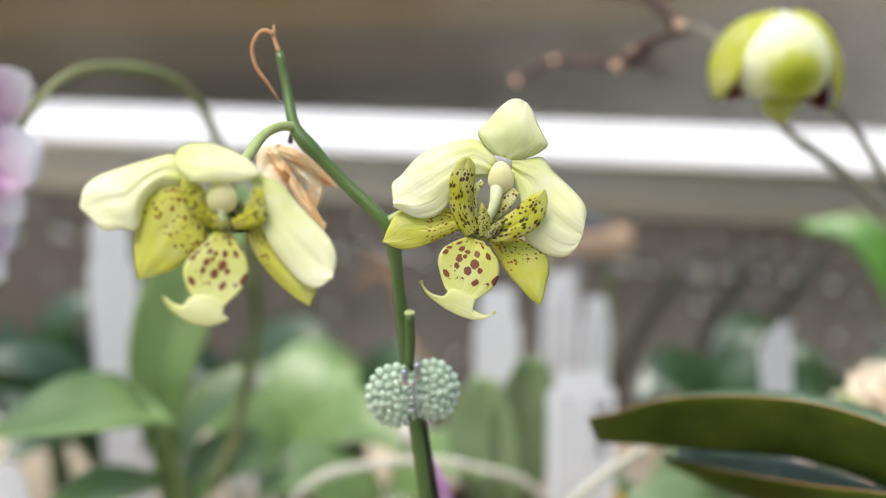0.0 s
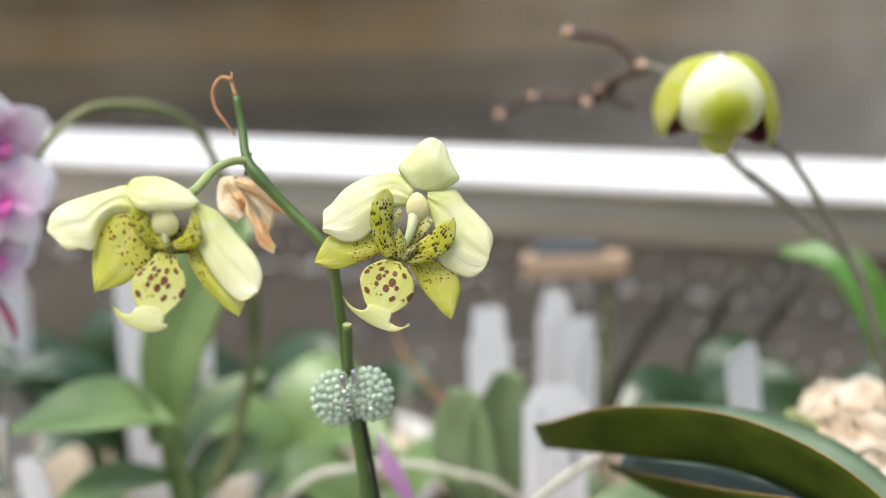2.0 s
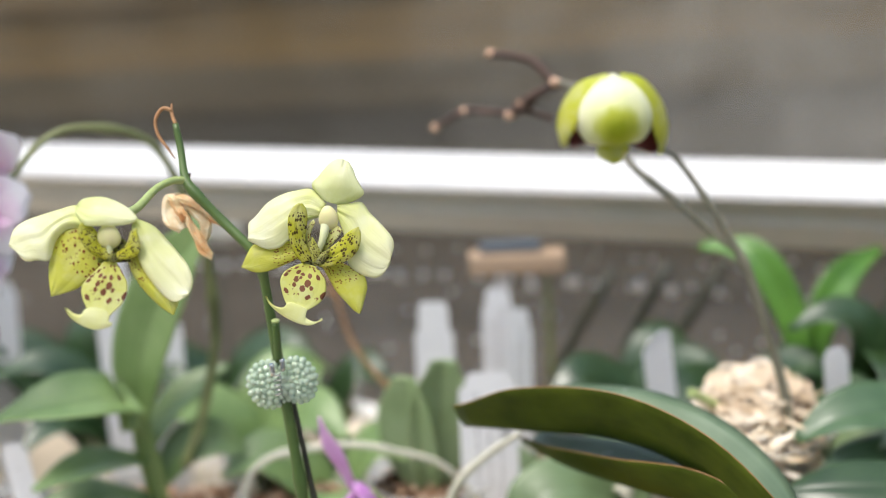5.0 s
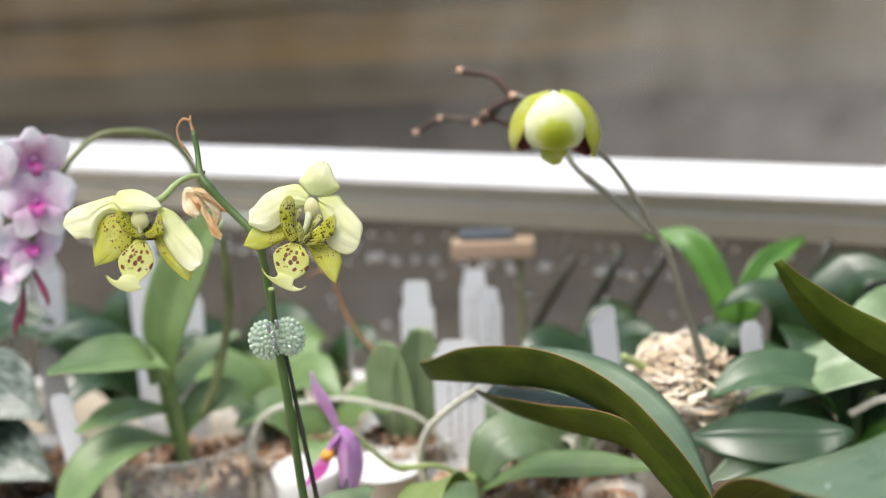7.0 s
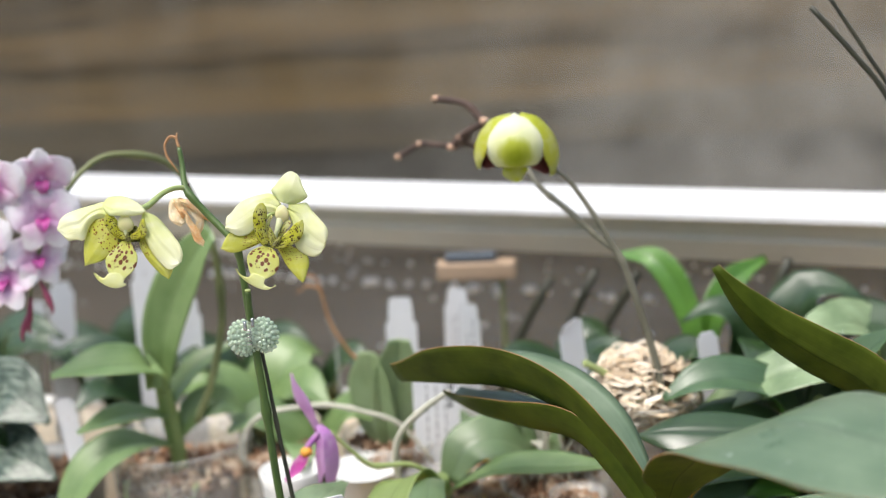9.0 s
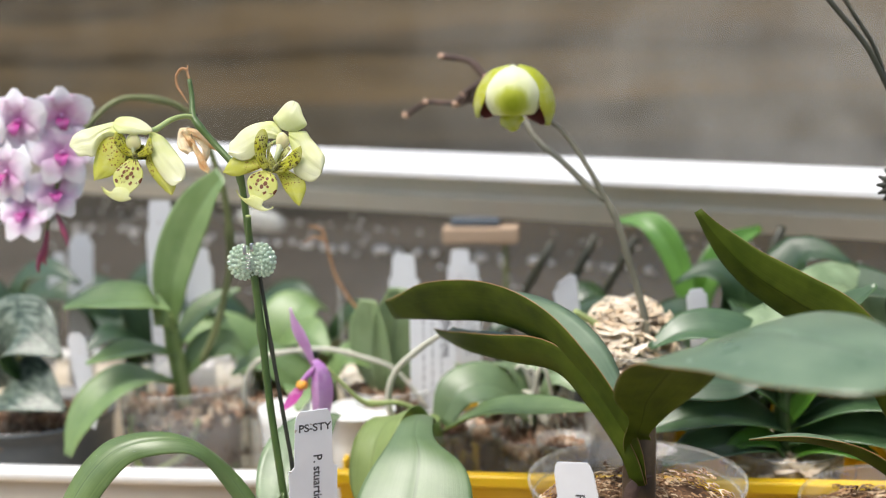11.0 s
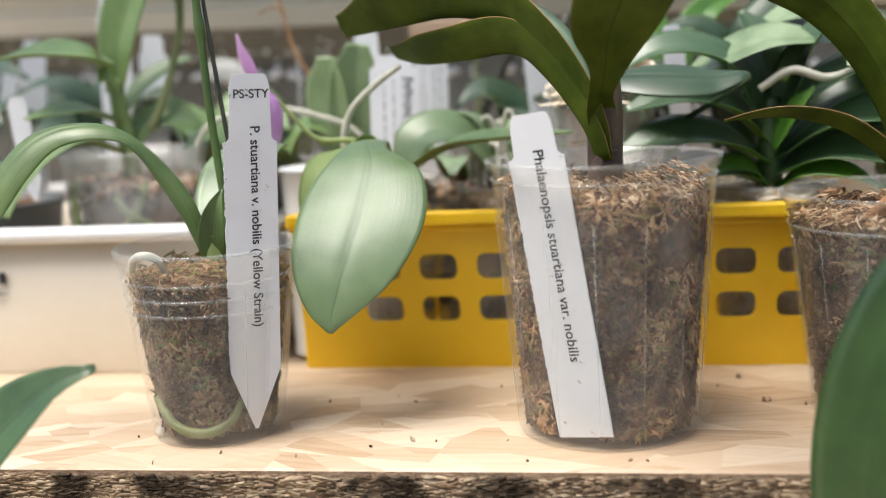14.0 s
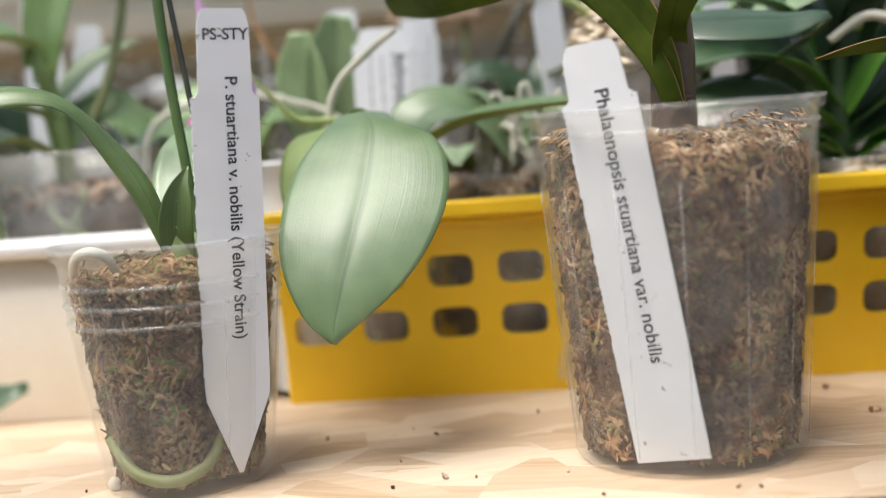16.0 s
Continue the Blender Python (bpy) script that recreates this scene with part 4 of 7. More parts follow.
plant_label(LABEL_A[0], LABEL_A[1], LABEL_A[2], 0.0205, True,
            [("PS-STY", 0.0047, 0.1345, 0.0005, M_INK, False), ("P. stuartiana v. nobilis (Yellow Strain)", 0.0053, 0.1225, 0.0016, M_INK, True)],
            label="pointed white plastic label with black print in the small pot", torn=True)
plant_label(LABEL_B[0], LABEL_B[1], LABEL_B[2], 0.0224, False,
            [("Phalaenopsis stuartiana var. nobilis", 0.0058, 0.1105, 0.0010, M_INK, True)], notch=0.87,
            label="soiled white plastic plant label leaning in the large clear pot", torn=True)
plant_label((0.0535, 0.142, 0.060), (0.0548, 0.149, 0.151), (1, 0.1, 0), 0.0245, True, [("Bellicosa", 0.0058, 0.0800, 0.0078, M_INK, True)], 3, 0.93, label="white plant label with rows of grey print")
plant_label((0.067, 0.205, 0.06), (0.0690, 0.205, 0.1595), (1, 0.1, 0), 0.0115, True, (), 2, 0.9, label="white plant label behind another label", seed=3)
plant_label((0.028, 0.200, 0.06), (0.0298, 0.203, 0.1655), (1, 0, 0), 0.018, True, (), 0, 0.86, label="white plastic plant label at the back of the tray")
plant_label((0.056, 0.232, 0.06), (0.0590, 0.235, 0.1615), (1, 0, 0), 0.0155, True, (), 3, 0.9, label="narrow white plant label at the back of the tray", seed=7)
plant_label((0.134, 0.158, 0.07), (0.1255, 0.161, 0.1635), (1, 0.4, 0.15), 0.0135, True, (), 0, 0.97, label="white plant label with a slanted end", slant=0.007)
plant_label((0.200, 0.142, 0.10), (0.1945, 0.140, 0.159), (1, 0.2, 0), 0.0105, True, (), 0, 0.95, label="short white plant label beside fresh green leaves")
plant_label((-0.232, 0.257, 0.06), (-0.2125, 0.26, 0.156), (1, 0.3, 0), 0.010, True, (), 0, 0.95, label="plain white plant label among dark leaves")
plant_label((-0.200, 0.246, 0.05), (-0.1915, 0.25, 0.1705), (1, 0.4, 0), 0.0155, True, (), 0, 0.95, label="tall plain white plant label", seed=2)
plant_label((-0.131, 0.118, 0.085), (-0.138, 0.12, 0.139), (1, -0.2, 0), 0.012, True, (), 0, 0.95, label="short white plant label in the white tray")
plant_label((-0.119, 0.200, 0.05), (-0.1165, 0.201, 0.1990), (1, 0.1, 0), 0.0185, True, (), 0, 0.88, label="tall broad white plant label behind green leaves")
plant_label((-0.101, 0.206, 0.06), (-0.0965, 0.207, 0.1690), (1, 0.1, 0), 0.0165, True, (), 0, 0.9, label="white plant label behind green leaves")

# ---------------------------------------------------------------- flowers


def petal_sheet(w, edge_a, edge_b, outs, bulge=10.0, curl=4.0, pleat=3.0, seed=1.0, nu=30, nv=18, crease=0.0):
    """A petal spanned between two edges, given as (across, up); outs: how far edge a and edge b stand forward at base, middle and tip."""
    a, b = spline([(x, z, 0) for x, z in edge_a], nu), spline([(x, z, 0) for x, z in edge_b], nu)
    oa, ob = [spline([(0, 0, outs[k]), (1, 0, outs[k + 1]), (2, 0, outs[k + 2])], nu) for k in (0, 3)]
    bm = bmesh.new()
    uvl = bm.loops.layers.uv.new("UVMap")
    rows = []
    for i in range(nu + 1):
        u = i / nu
        row = []
        for j in range(nv + 1):
            v = j / nv
            p = a[i].lerp(b[i], v)
            o = oa[i].z * (1 - v) + ob[i].z * v
            s = abs(2 * v - 1)
            body = math.sin(math.pi * min(1.0, 0.06 + 0.94 * u))
            o += bulge * (1 - s * s) * (0.35 + 0.65 * body) - crease * math.exp(-(((v - 0.5) / 0.07) ** 2)) * (1 - 0.6 * u)
            o -= curl * max(0.0, (s - 0.72) / 0.28) ** 2 * (0.4 + 0.9 * noise.noise((u * 2.3, seed, v * 2.0)))
            o += pleat * (noise.noise((u * 2.6 + seed, v * 2.2, seed * 1.3)) + 0.45 * noise.noise((u * 3.5, v * 7.5 + seed, seed)) + 0.2 * s * noise.noise((u * 11, seed, v * 3)))
            row.append(bm.verts.new(w((p.x, p.y, o))))
        rows.append(row)
    for i in range(nu):
        for j in range(nv):
            f = bm.faces.new((rows[i][j], rows[i][j + 1], rows[i + 1][j + 1], rows[i + 1][j]))
            f.smooth = True
            for lp, c in zip(f.loops, ((i, j), (i, j + 1), (i + 1, j + 1), (i + 1, j))):
                lp[uvl].uv = (c[0] / nu, c[1] / nv)
    bmesh.ops.remove_doubles(bm, verts=bm.verts, dist=1e-6)
    bmesh.ops.recalc_face_normals(bm, faces=bm.faces)
    bmesh.ops.solidify(bm, geom=bm.faces[:], thickness=0.00035)
    for f in bm.faces:
        f.smooth = True
    return bm


def flower_frame(at, k, tilt):
    m = Matrix.Translation(at) @ pose(0, 0, 0, tilt, 0, 0)
    return lambda p: m @ Vector((p[0] * k, -p[2] * k, p[1] * k))


def spotted_flower(plant, at, k, tilt, spec, label):
    """A five-part flower with a lip of three lobes, facing the viewer. spec: places in units of k: across, up, out towards the viewer."""
    w = flower_frame(at, k, tilt)
    body = part("flower", tube([w(q) for q in spec["column"]], [8 * k, 8 * k, 11 * k, 12 * k], 12, 12), P_COLUMN, plant, label)
    cx, cz, co, rx, rz = spec["cap"]
    cap = ball((0, 0, 0), (rx * k, 15 * k, rz * k), 22, 16)
    for v in cap.verts:
        v.co.x *= 1.0 - 0.16 * v.co.z / (rz * k)
        v.co += Vector(w((cx, cz, co)))
    part("anther_cap", cap, P_CAP, body, "cream anther cap with a blush of pink")
    for i, (nm, ea, eb, outs, bulge, curl, pleat, crease, mats) in enumerate(spec["sheets"]):
        part(nm, petal_sheet(w, ea, eb, outs, bulge, curl, pleat, i * 1.7 + spec["seed"], 30, 18, crease), mats, body, "pale anchor-shaped lip tip" if nm == "lip_tip" else "")
    # the flower's own origin lies at its middle
    body.data.transform(Matrix.Translation(-Vector(at)))
    body.location = at
    for ch in body.children:
        ch.matrix_parent_inverse = Matrix.Translation(-Vector(at))
    return body



flower_r = {
    "seed": 1.3,
    "column": [(-30, -100, 8), (-22, -78, 12), (-8, -46, 18), (2, 12, 2)],
    "cap": (5, -1, 12, 23, 29),
    "sheets": [
        ("hood_sepal", [(-4, 39), (-20, 54), (-33, 79), (-17, 97), (-1, 114), (13, 127), (28, 136), (40, 137)], [(31, 27), (54, 32), (77, 41), (91, 53), (84, 70), (74, 90), (68, 110), (58, 128)], (0, 6, 4, 0, 10, 4), 18, 6, 6, 1, P_DORSAL),
        ("petal", [(0, 33), (-34, 68), (-71, 67), (-107, 58), (-143, 38), (-169, 10), (-187, -5), (-187, -28)], [(-15, 5), (-54, 3), (-78, -30), (-92, -49), (-114, -66), (-144, -68), (-172, -54), (-186, -47)], (2, -2, 8, 6, 12, 14), 12, 6, 6, 4, P_PETAL),
        ("petal", [(26, 29), (54, 31), (82, 33), (100, 8), (127, -21), (150, -50), (155, -73), (145, -106)], [(26, -1), (38, -42), (42, -83), (47, -114), (74, -136), (107, -146), (130, -135), (144, -111)], (2, -2, 8, 6, 10, 14), 12, 8, 7, 6, P_PETAL),
        ("lower_sepal", [(-59, -61), (-100, -50), (-131, -60), (-164, -53), (-181, -58), (-197, -83), (-207, -107)], [(-59, -87), (-88, -99), (-119, -111), (-152, -121), (-180, -120), (-206, -108)], (-6, -6, 2, -4, 0, 4), 8, 4, 3, 2, P_LATERAL),
        ("lower_sepal", [(-21, -110), (-5, -139), (11, -170), (32, -196), (52, -219), (65, -228)], [(13, -98), (58, -122), (81, -140), (87, -166), (81, -191), (73, -218), (67, -228)], (-4, 0, 4, -4, 0, 4), 9, 5, 3, 2, P_LATERAL),
        ("lip", [(-57, -103), (-77, -109), (-100, -121), (-111, -141), (-108, -166), (-102, -187), (-91, -206)], [(-33, -112), (-14, -130), (-5, -153), (-7, -178), (-21, -198), (-44, -211), (-61, -220)], (18, 38, 42, 18, 38, 42), 0, 0, 3, 2, P_LIP),
        ("lip_tip", [(-144, -176), (-136, -196), (-110, -221), (-82, -238), (-57, -247), (-36, -247), (-14, -235)], [(-144, -176), (-127, -197), (-104, -204), (-90, -192), (-56, -205), (-49, -215), (-54, -228), (-34, -240), (-14, -235)], (46, 46, 44, 46, 46, 44), 3, 1, 1, 0, P_LIPTIP),
        ("side_lobe", [(-57, -104), (-74, -81), (-85, -43), (-84, -2), (-72, 24), (-56, 34)], [(-35, -92), (-46, -71), (-51, -46), (-46, -16), (-43, 17), (-53, 34)], (20, 38, 40, 10, 26, 38), 6, 4, 2, 2, P_SIDE),
        ("side_lobe", [(-34, -108), (-6, -117), (30, -109), (61, -94), (79, -69), (83, -39), (78, -26)], [(-27, -92), (-1, -76), (26, -58), (52, -37), (76, -26)], (18, 42, 42, 10, 28, 40), 6, 4, 2, 2, P_SIDE),
        ("inner_lobe", [(-47, -71), (-52, -46), (-46, -20), (-31, -3)], [(-38, -72), (-39, -46), (-34, -26), (-25, -12)], (8, 10, 14, 10, 14, 18), 3, 2, 1, 0, P_INNER),
        ("inner_lobe", [(-22, -72), (-1, -44), (15, -24), (26, -20)], [(-6, -77), (15, -60), (30, -42), (37, -32)], (6, 8, 10, 10, 14, 16), 3, 2, 1, 0, P_INNER),
        ("throat", [(-62, -108), (-56, -84), (-40, -70)], [(-12, -112), (-4, -88), (-20, -72)], (4, 2, 0, 4, 2, 0), -8, 2, 2, 0, P_THROAT),
        ("callus", [(-36, -104), (-39, -72), (-33, -44)], [(-12, -98), (-16, -75), (-29, -46)], (20, 28, 32, 20, 28, 32), 6, 2, 1, 0, P_SIDE),
        ("callus", [(-30, -104), (-14, -84), (8, -72)], [(-22, -112), (-2, -98), (10, -76)], (22, 30, 34, 22, 30, 34), 4, 2, 1, 0, P_THROAT),
    ],
}
flower_l = {
    "seed": 4.1,
    "column": [(18, -50, 4), (18, -34, 10), (18, -10, 14), (18, 36, 4)],
    "cap": (18, 4, 16, 29, 31),
    "sheets": [
        ("hood_sepal", [(-63, 80), (-49, 97), (-24, 102), (4, 100), (39, 86), (70, 66), (89, 45)], [(-60, 77), (-58, 59), (-33, 33), (5, 29), (46, 28), (78, 34), (90, 44)], (2, -8, 6, 12, 46, 10), 16, 5, 6, 2, P_DORSAL),
        ("petal", [(-49, 63), (-69, 84), (-110, 76), (-158, 63), (-199, 48), (-222, 28), (-228, 0)], [(-42, 27), (-87, 25), (-115, -2), (-130, -47), (-158, -45), (-188, -46), (-222, -8)], (-8, -10, 14, 4, 16, 26), 12, 6, 7, 4, P_PETAL),
        ("petal", [(77, 46), (118, 26), (151, -12), (181, -47), (204, -77), (214, -108), (209, -136)], [(72, 22), (80, -34), (94, -74), (122, -117), (150, -147), (176, -160), (208, -143)], (-8, -16, 4, 6, 24, 26), 14, 7, 7, 4, P_PETAL),
        ("lower_sepal", [(-42, 48), (-94, 36), (-126, -5), (-139, -53), (-140, -102), (-135, -135)], [(0, -42), (-14, -70), (-42, -97), (-74, -120), (-105, -129), (-133, -135)], (-6, -2, 2, -2, 4, 4), 10, 4, 4, 2, P_LATERAL),
        ("lower_sepal", [(55, -44), (59, -71), (75, -106), (103, -144), (137, -176), (161, -191)], [(84, -16), (112, -66), (141, -104), (166, -138), (178, -158), (165, -191)], (-6, -2, 2, -4, 0, 4), 9, 4, 4, 2, P_LATERAL),
        ("lip", [(3, -55), (-15, -75), (-37, -95), (-50, -117), (-46, -144), (-36, -168), (-25, -188)], [(32, -58), (45, -78), (59, -105), (60, -132), (47, -159), (25, -179), (9, -195)], (16, 38, 40, 16, 38, 40), 0, 0, 3, 2, P_LIP),
        ("lip_tip", [(-84, -165), (-72, -185), (-45, -206), (-18, -216), (6, -214), (25, -206)], [(-84, -165), (-65, -179), (-47, -182), (-32, -167), (4, -168), (18, -184), (14, -199), (25, -206)], (44, 44, 42, 44, 44, 42), 3, 1, 1, 0, P_LIPTIP),
        ("side_lobe", [(9, -51), (-18, -37), (-37, -16), (-48, 12), (-44, 32), (-36, 38)], [(27, -43), (8, -27), (-7, -12), (-10, 13), (-22, 29), (-36, 38)], (18, 34, 32, 8, 18, 28), 6, 4, 2, 2, P_SIDE),
        ("side_lobe", [(25, -50), (55, -54), (83, -48), (98, -34), (98, -7), (92, 17)], [(31, -36), (53, -23), (69, -6), (79, 9), (89, 19)], (18, 34, 32, 8, 20, 30), 6, 4, 2, 2, P_SIDE),
        ("inner_lobe", [(46, -40), (58, -14), (68, 12), (74, 20)], [(58, -36), (70, -10), (76, 8), (80, 14)], (6, 8, 10, 10, 14, 16), 3, 2, 1, 0, P_INNER),
        ("throat", [(-16, -58), (-12, -28), (4, -4)], [(62, -60), (66, -32), (50, -4)], (4, 2, 0, 4, 2, 0), -8, 2, 2, 0, P_THROAT),
        ("callus", [(14, -56), (20, -42), (30, -30)], [(30, -60), (40, -50), (34, -32)], (20, 28, 32, 20, 28, 32), 5, 2, 1, 0, P_THROAT),
    ],
}

# the small plant with two spotted flowers
plant_a = thing("orchid_plant", (0.004, 0.004, 0.07), "small orchid with two spotted lemon yellow flowers in a clear pot", "orchid")
stem_a = part("flower_stem", tube([(0.0095, 0.010, 0.066), (0.006, 0.014, 0.096), (0.0015, 0.018, 0.132), (-0.0015, 0.021, 0.168), (-0.0045, 0.0235, 0.200), (-0.0062, 0.0245, 0.221), (-0.0072, 0.0240, 0.234), (-0.0090, 0.0225, 0.2408), (-0.0185, 0.0262, 0.2503), (-0.0250, 0.0275, 0.2575), (-0.0288, 0.0295, 0.2625), (-0.0305, 0.034, 0.2710), (-0.0318, 0.036, 0.2785)],
                                  [0.0017, 0.0017, 0.0017, 0.0017, 0.0017, 0.0017, 0.0017, 0.0017, 0.0016, 0.0014, 0.0015, 0.0013, 0.0010], 110, 12, (0.45, 0.765, 0.90)), M_STEM, plant_a)
part("stem_stub", tube([(-0.0046, 0.0218, 0.2060), (-0.0042, 0.0212, 0.2120), (-0.0041, 0.0212, 0.2190)], [0.0011, 0.0012, 0.0012], 10, 12), M_STEM, plant_a, "cut green stub with a pale end")
part("cut_end", tube([(-0.0041, 0.0212, 0.2190), (-0.00408, 0.02115, 0.2196)], [0.00125, 0.0012], 2, 12), M_PEDICEL, plant_a, "pale cut end")
part("dry_tip", tube([(-0.0318, 0.036, 0.2785), (-0.0328, 0.037, 0.2815), (-0.0328, 0.038, 0.2845)], [0.0006, 0.0005, 0.0003], 14, 8), M_DRY, plant_a)
part("dry_tendril", tube([(-0.0328, 0.037, 0.2825), (-0.0355, 0.037, 0.2832), (-0.0378, 0.036, 0.2800), (-0.0372, 0.035, 0.2755), (-0.0345, 0.034, 0.2715), (-0.0325, 0.034, 0.2680)], [0.0006, 0.0006, 0.0005, 0.0005, 0.0004, 0.0002], 30, 7), M_DRY, plant_a)
part("flower_stalk", tube([(-0.0288, 0.0295, 0.2622), (-0.0318, 0.026, 0.2630), (-0.0350, 0.019, 0.2622), (-0.0378, 0.008, 0.2592), (-0.0398, 0.000, 0.2590)], [0.0012, 0.0011, 0.0012, 0.0013, 0.0014], 24, 10), M_PEDICEL, plant_a)
part("flower_stalk", tube([(-0.0088, 0.0225, 0.2410), (0.000, 0.0225, 0.2455), (0.009, 0.0215, 0.2510), (0.0168, 0.018, 0.2530)], [0.0009, 0.0008, 0.0009, 0.0012], 24, 10), M_PEDICEL, plant_a)
sharp_flower = spotted_flower(plant_a, (0.0160, 0.0110, 0.2531), 0.0001222, -15, flower_r, "spotted lemon yellow orchid flower facing forward")
cam.data.dof.focus_object = sharp_flower
spotted_flower(plant_a, (-0.0422, -0.0100, 0.2552), 0.0001126, -15, flower_l, "spotted lemon yellow orchid flower nodding forward")
part("leaf", sheet_leaf([(0.0068, 0.002, 0.0665), (0.0030, 0.002, 0.0780), (-0.0015, 0.001, 0.0948), (-0.0090, 0.001, 0.1064), (-0.0197, -0.001, 0.1183), (-0.0314, -0.004, 0.1265), (-0.0411, -0.006, 0.1292), (-0.0535, -0.008, 0.1289), (-0.0648, -0.010, 0.1257), (-0.0741, -0.014, 0.1174), (-0.0809, -0.018, 0.1065), (-0.0883, -0.023, 0.0895), (-0.0911, -0.028, 0.0746)],
                        [(0.0022, -0.001, 0.0665), (-0.0010, -0.001, 0.0760), (-0.0070, -0.003, 0.0910), (-0.0146, -0.006, 0.1054), (-0.0196, -0.009, 0.1150), (-0.0236, -0.012, 0.1205), (-0.0290, -0.014, 0.1228), (-0.0392, -0.018, 0.1232), (-0.0502, -0.020, 0.1201), (-0.0594, -0.024, 0.1107), (-0.0670, -0.027, 0.1000), (-0.0780, -0.030, 0.0850), (-0.0895, -0.030, 0.0742)], -0.22, -0.05, 0.0014, 0.03, 2), [G_LOW, G_TOP], plant_a, "arching grey green leaf with lime dust")
part("leaf", blade([(0.005, 0.006, 0.070), (0.004, 0.016, 0.088), (0.006, 0.032, 0.104), (0.012, 0.050, 0.113), (0.020, 0.068, 0.113)], [0.004, 0.011, 0.0145, 0.012, 0.002], (0, -0.7, 0.6), (0, -0.2, 1), 0.15, 0.0, 0.05, 0.0013, 0.03, 4), [MINT_TOP, G_LOW], plant_a, "mottled grey green leaf")
part("leaf", blade([(0.006, 0.000, 0.068), (0.0055, -0.003, 0.080), (0.008, -0.004, 0.093), (0.011, -0.002, 0.101)], [0.004, 0.0055, 0.0045, 0.0005], (0.3, -1, 0.2), None, 0.5, 0.0, 0.02, 0.0012), [G_TOP, G_LOW], plant_a)
part("stem_base", tube([(0.0045, 0.002, 0.064), (0.0045, 0.0015, 0.073), (0.004, 0.001, 0.080)], [0.0055, 0.006, 0.004], 10, 14), PALE_LOW, plant_a)
part("root", tube([(-0.0255, -0.012, 0.066), (-0.0225, -0.018, 0.0745), (-0.0165, -0.0215, 0.0775), (-0.0115, -0.0200, 0.0755), (-0.0095, -0.0165, 0.0690)], [0.0012, 0.0015, 0.0017, 0.0016, 0.0012], 20, 12), M_ROOT, plant_a, "thick pale root curling over the rim")
part("root", tube([(-0.018, -0.016, 0.018), (-0.008, -0.0235, 0.009), (0.004, -0.0245, 0.006), (0.014, -0.020, 0.010), (0.018, -0.012, 0.020)], [0.0016, 0.0019, 0.0020, 0.0019, 0.0015], 24, 10), plain("green root in the pot", (0.13, 0.15, 0.045), (0.22, 0.24, 0.09), 90.0, 0.5), plant_a, "green root coiled at the pot's floor")
spike_a2 = thing("old_spike", (0.011, 0.014, 0.07), "thin dark old flower stem tied beside the green one", "flower stem")
part("stem", tube([(0.012, 0.014, 0.066), (0.0108, 0.0165, 0.100), (0.0068, 0.0195, 0.128), (0.0022, 0.0225, 0.160), (-0.0010, 0.0250, 0.184), (-0.0028, 0.0262, 0.196)], [0.0011, 0.0010, 0.0010, 0.0010, 0.0009, 0.0008], 44, 10, (0.3, 0.72)), M_STEM_DARK, spike_a2)

# withered flower behind the stem
wither = thing("withered_flower", (-0.028, 0.034, 0.252), "withered pale orange crumpled flower hanging on its stalk", "flower")
part("stalk", tube([(-0.0285, 0.034, 0.2635), (-0.0300, 0.035, 0.2600), (-0.0305, 0.035, 0.2575)], [0.0004, 0.0004, 0.0007], 10, 7), M_TWIG, wither)
wf = flower_frame((-0.0326, 0.034, 0.2515), 0.000132, -15)
for i, (ea, eb, outs, mats) in enumerate((
    ([(-10, 44), (-36, 40), (-46, 8), (-38, -28), (-6, -50)], [(0, 44), (-8, 24), (-2, 2), (8, -12), (16, -34)], (0, 14, 8, 4, 4, 8), M_DRYPALE),
    ([(-14, 44), (18, 38), (52, 18), (80, -12), (98, -36)], [(-18, 36), (12, 16), (40, 0), (66, -24), (92, -38)], (0, 4, 0, 14, 18, 6), M_DRYPETAL),
    ([(8, 22), (40, 8), (68, -20), (72, -46), (58, -72)], [(6, 10), (22, -6), (40, -28), (46, -50), (54, -72)], (0, 0, 4, 6, 10, 8), M_DRYPALE),
    ([(14, 4), (30, -24), (52, -56), (66, -86), (76, -100)], [(6, 0), (12, -30), (28, -68), (42, -98), (68, -116)], (10, 16, 12, 4, 10, 16), M_DRYPETAL),
    ([(-26, 40), (-4, 34), (8, 12), (20, -8)], [(-34, 30), (-22, 10), (-8, -12), (6, -26)], (14, 20, 14, 10, 12, 12), M_DRYPETAL),
)):
    part("withered_petal", petal_sheet(wf, ea, eb, outs, 14, 8, 11, i * 2.3, 26, 16), mats, wither)

# bead clip on the stem
M_BEAD, nt, out = nodes_of("pale green cut plastic")
t1 = node(nt, "ShaderNodeBsdfTransparent", Color=(0.93, 1.0, 0.93, 1))
g1 = node(nt, "ShaderNodeBsdfGlossy", Color=(0.97, 1.0, 0.97, 1), Roughness=0.12)
d1 = node(nt, "ShaderNodeBsdfDiffuse", Color=(0.82, 0.97, 0.78, 1))
l1 = node(nt, "ShaderNodeBsdfTranslucent", Color=(0.88, 1.0, 0.84, 1))
mc, ma, mb = [nt.nodes.new("ShaderNodeMixShader") for _ in range(3)]
nt.links.new(d1.outputs[0], mc.inputs[1])
nt.links.new(l1.outputs[0], mc.inputs[2])
ma.inputs[0].default_value = 0.70
mc.inputs[0].default_value = 0.32
nt.links.new(t1.outputs[0], ma.inputs[1])
nt.links.new(mc.outputs[0], ma.inputs[2])
fr1 = node(nt, "ShaderNodeFresnel", IOR=1.6)
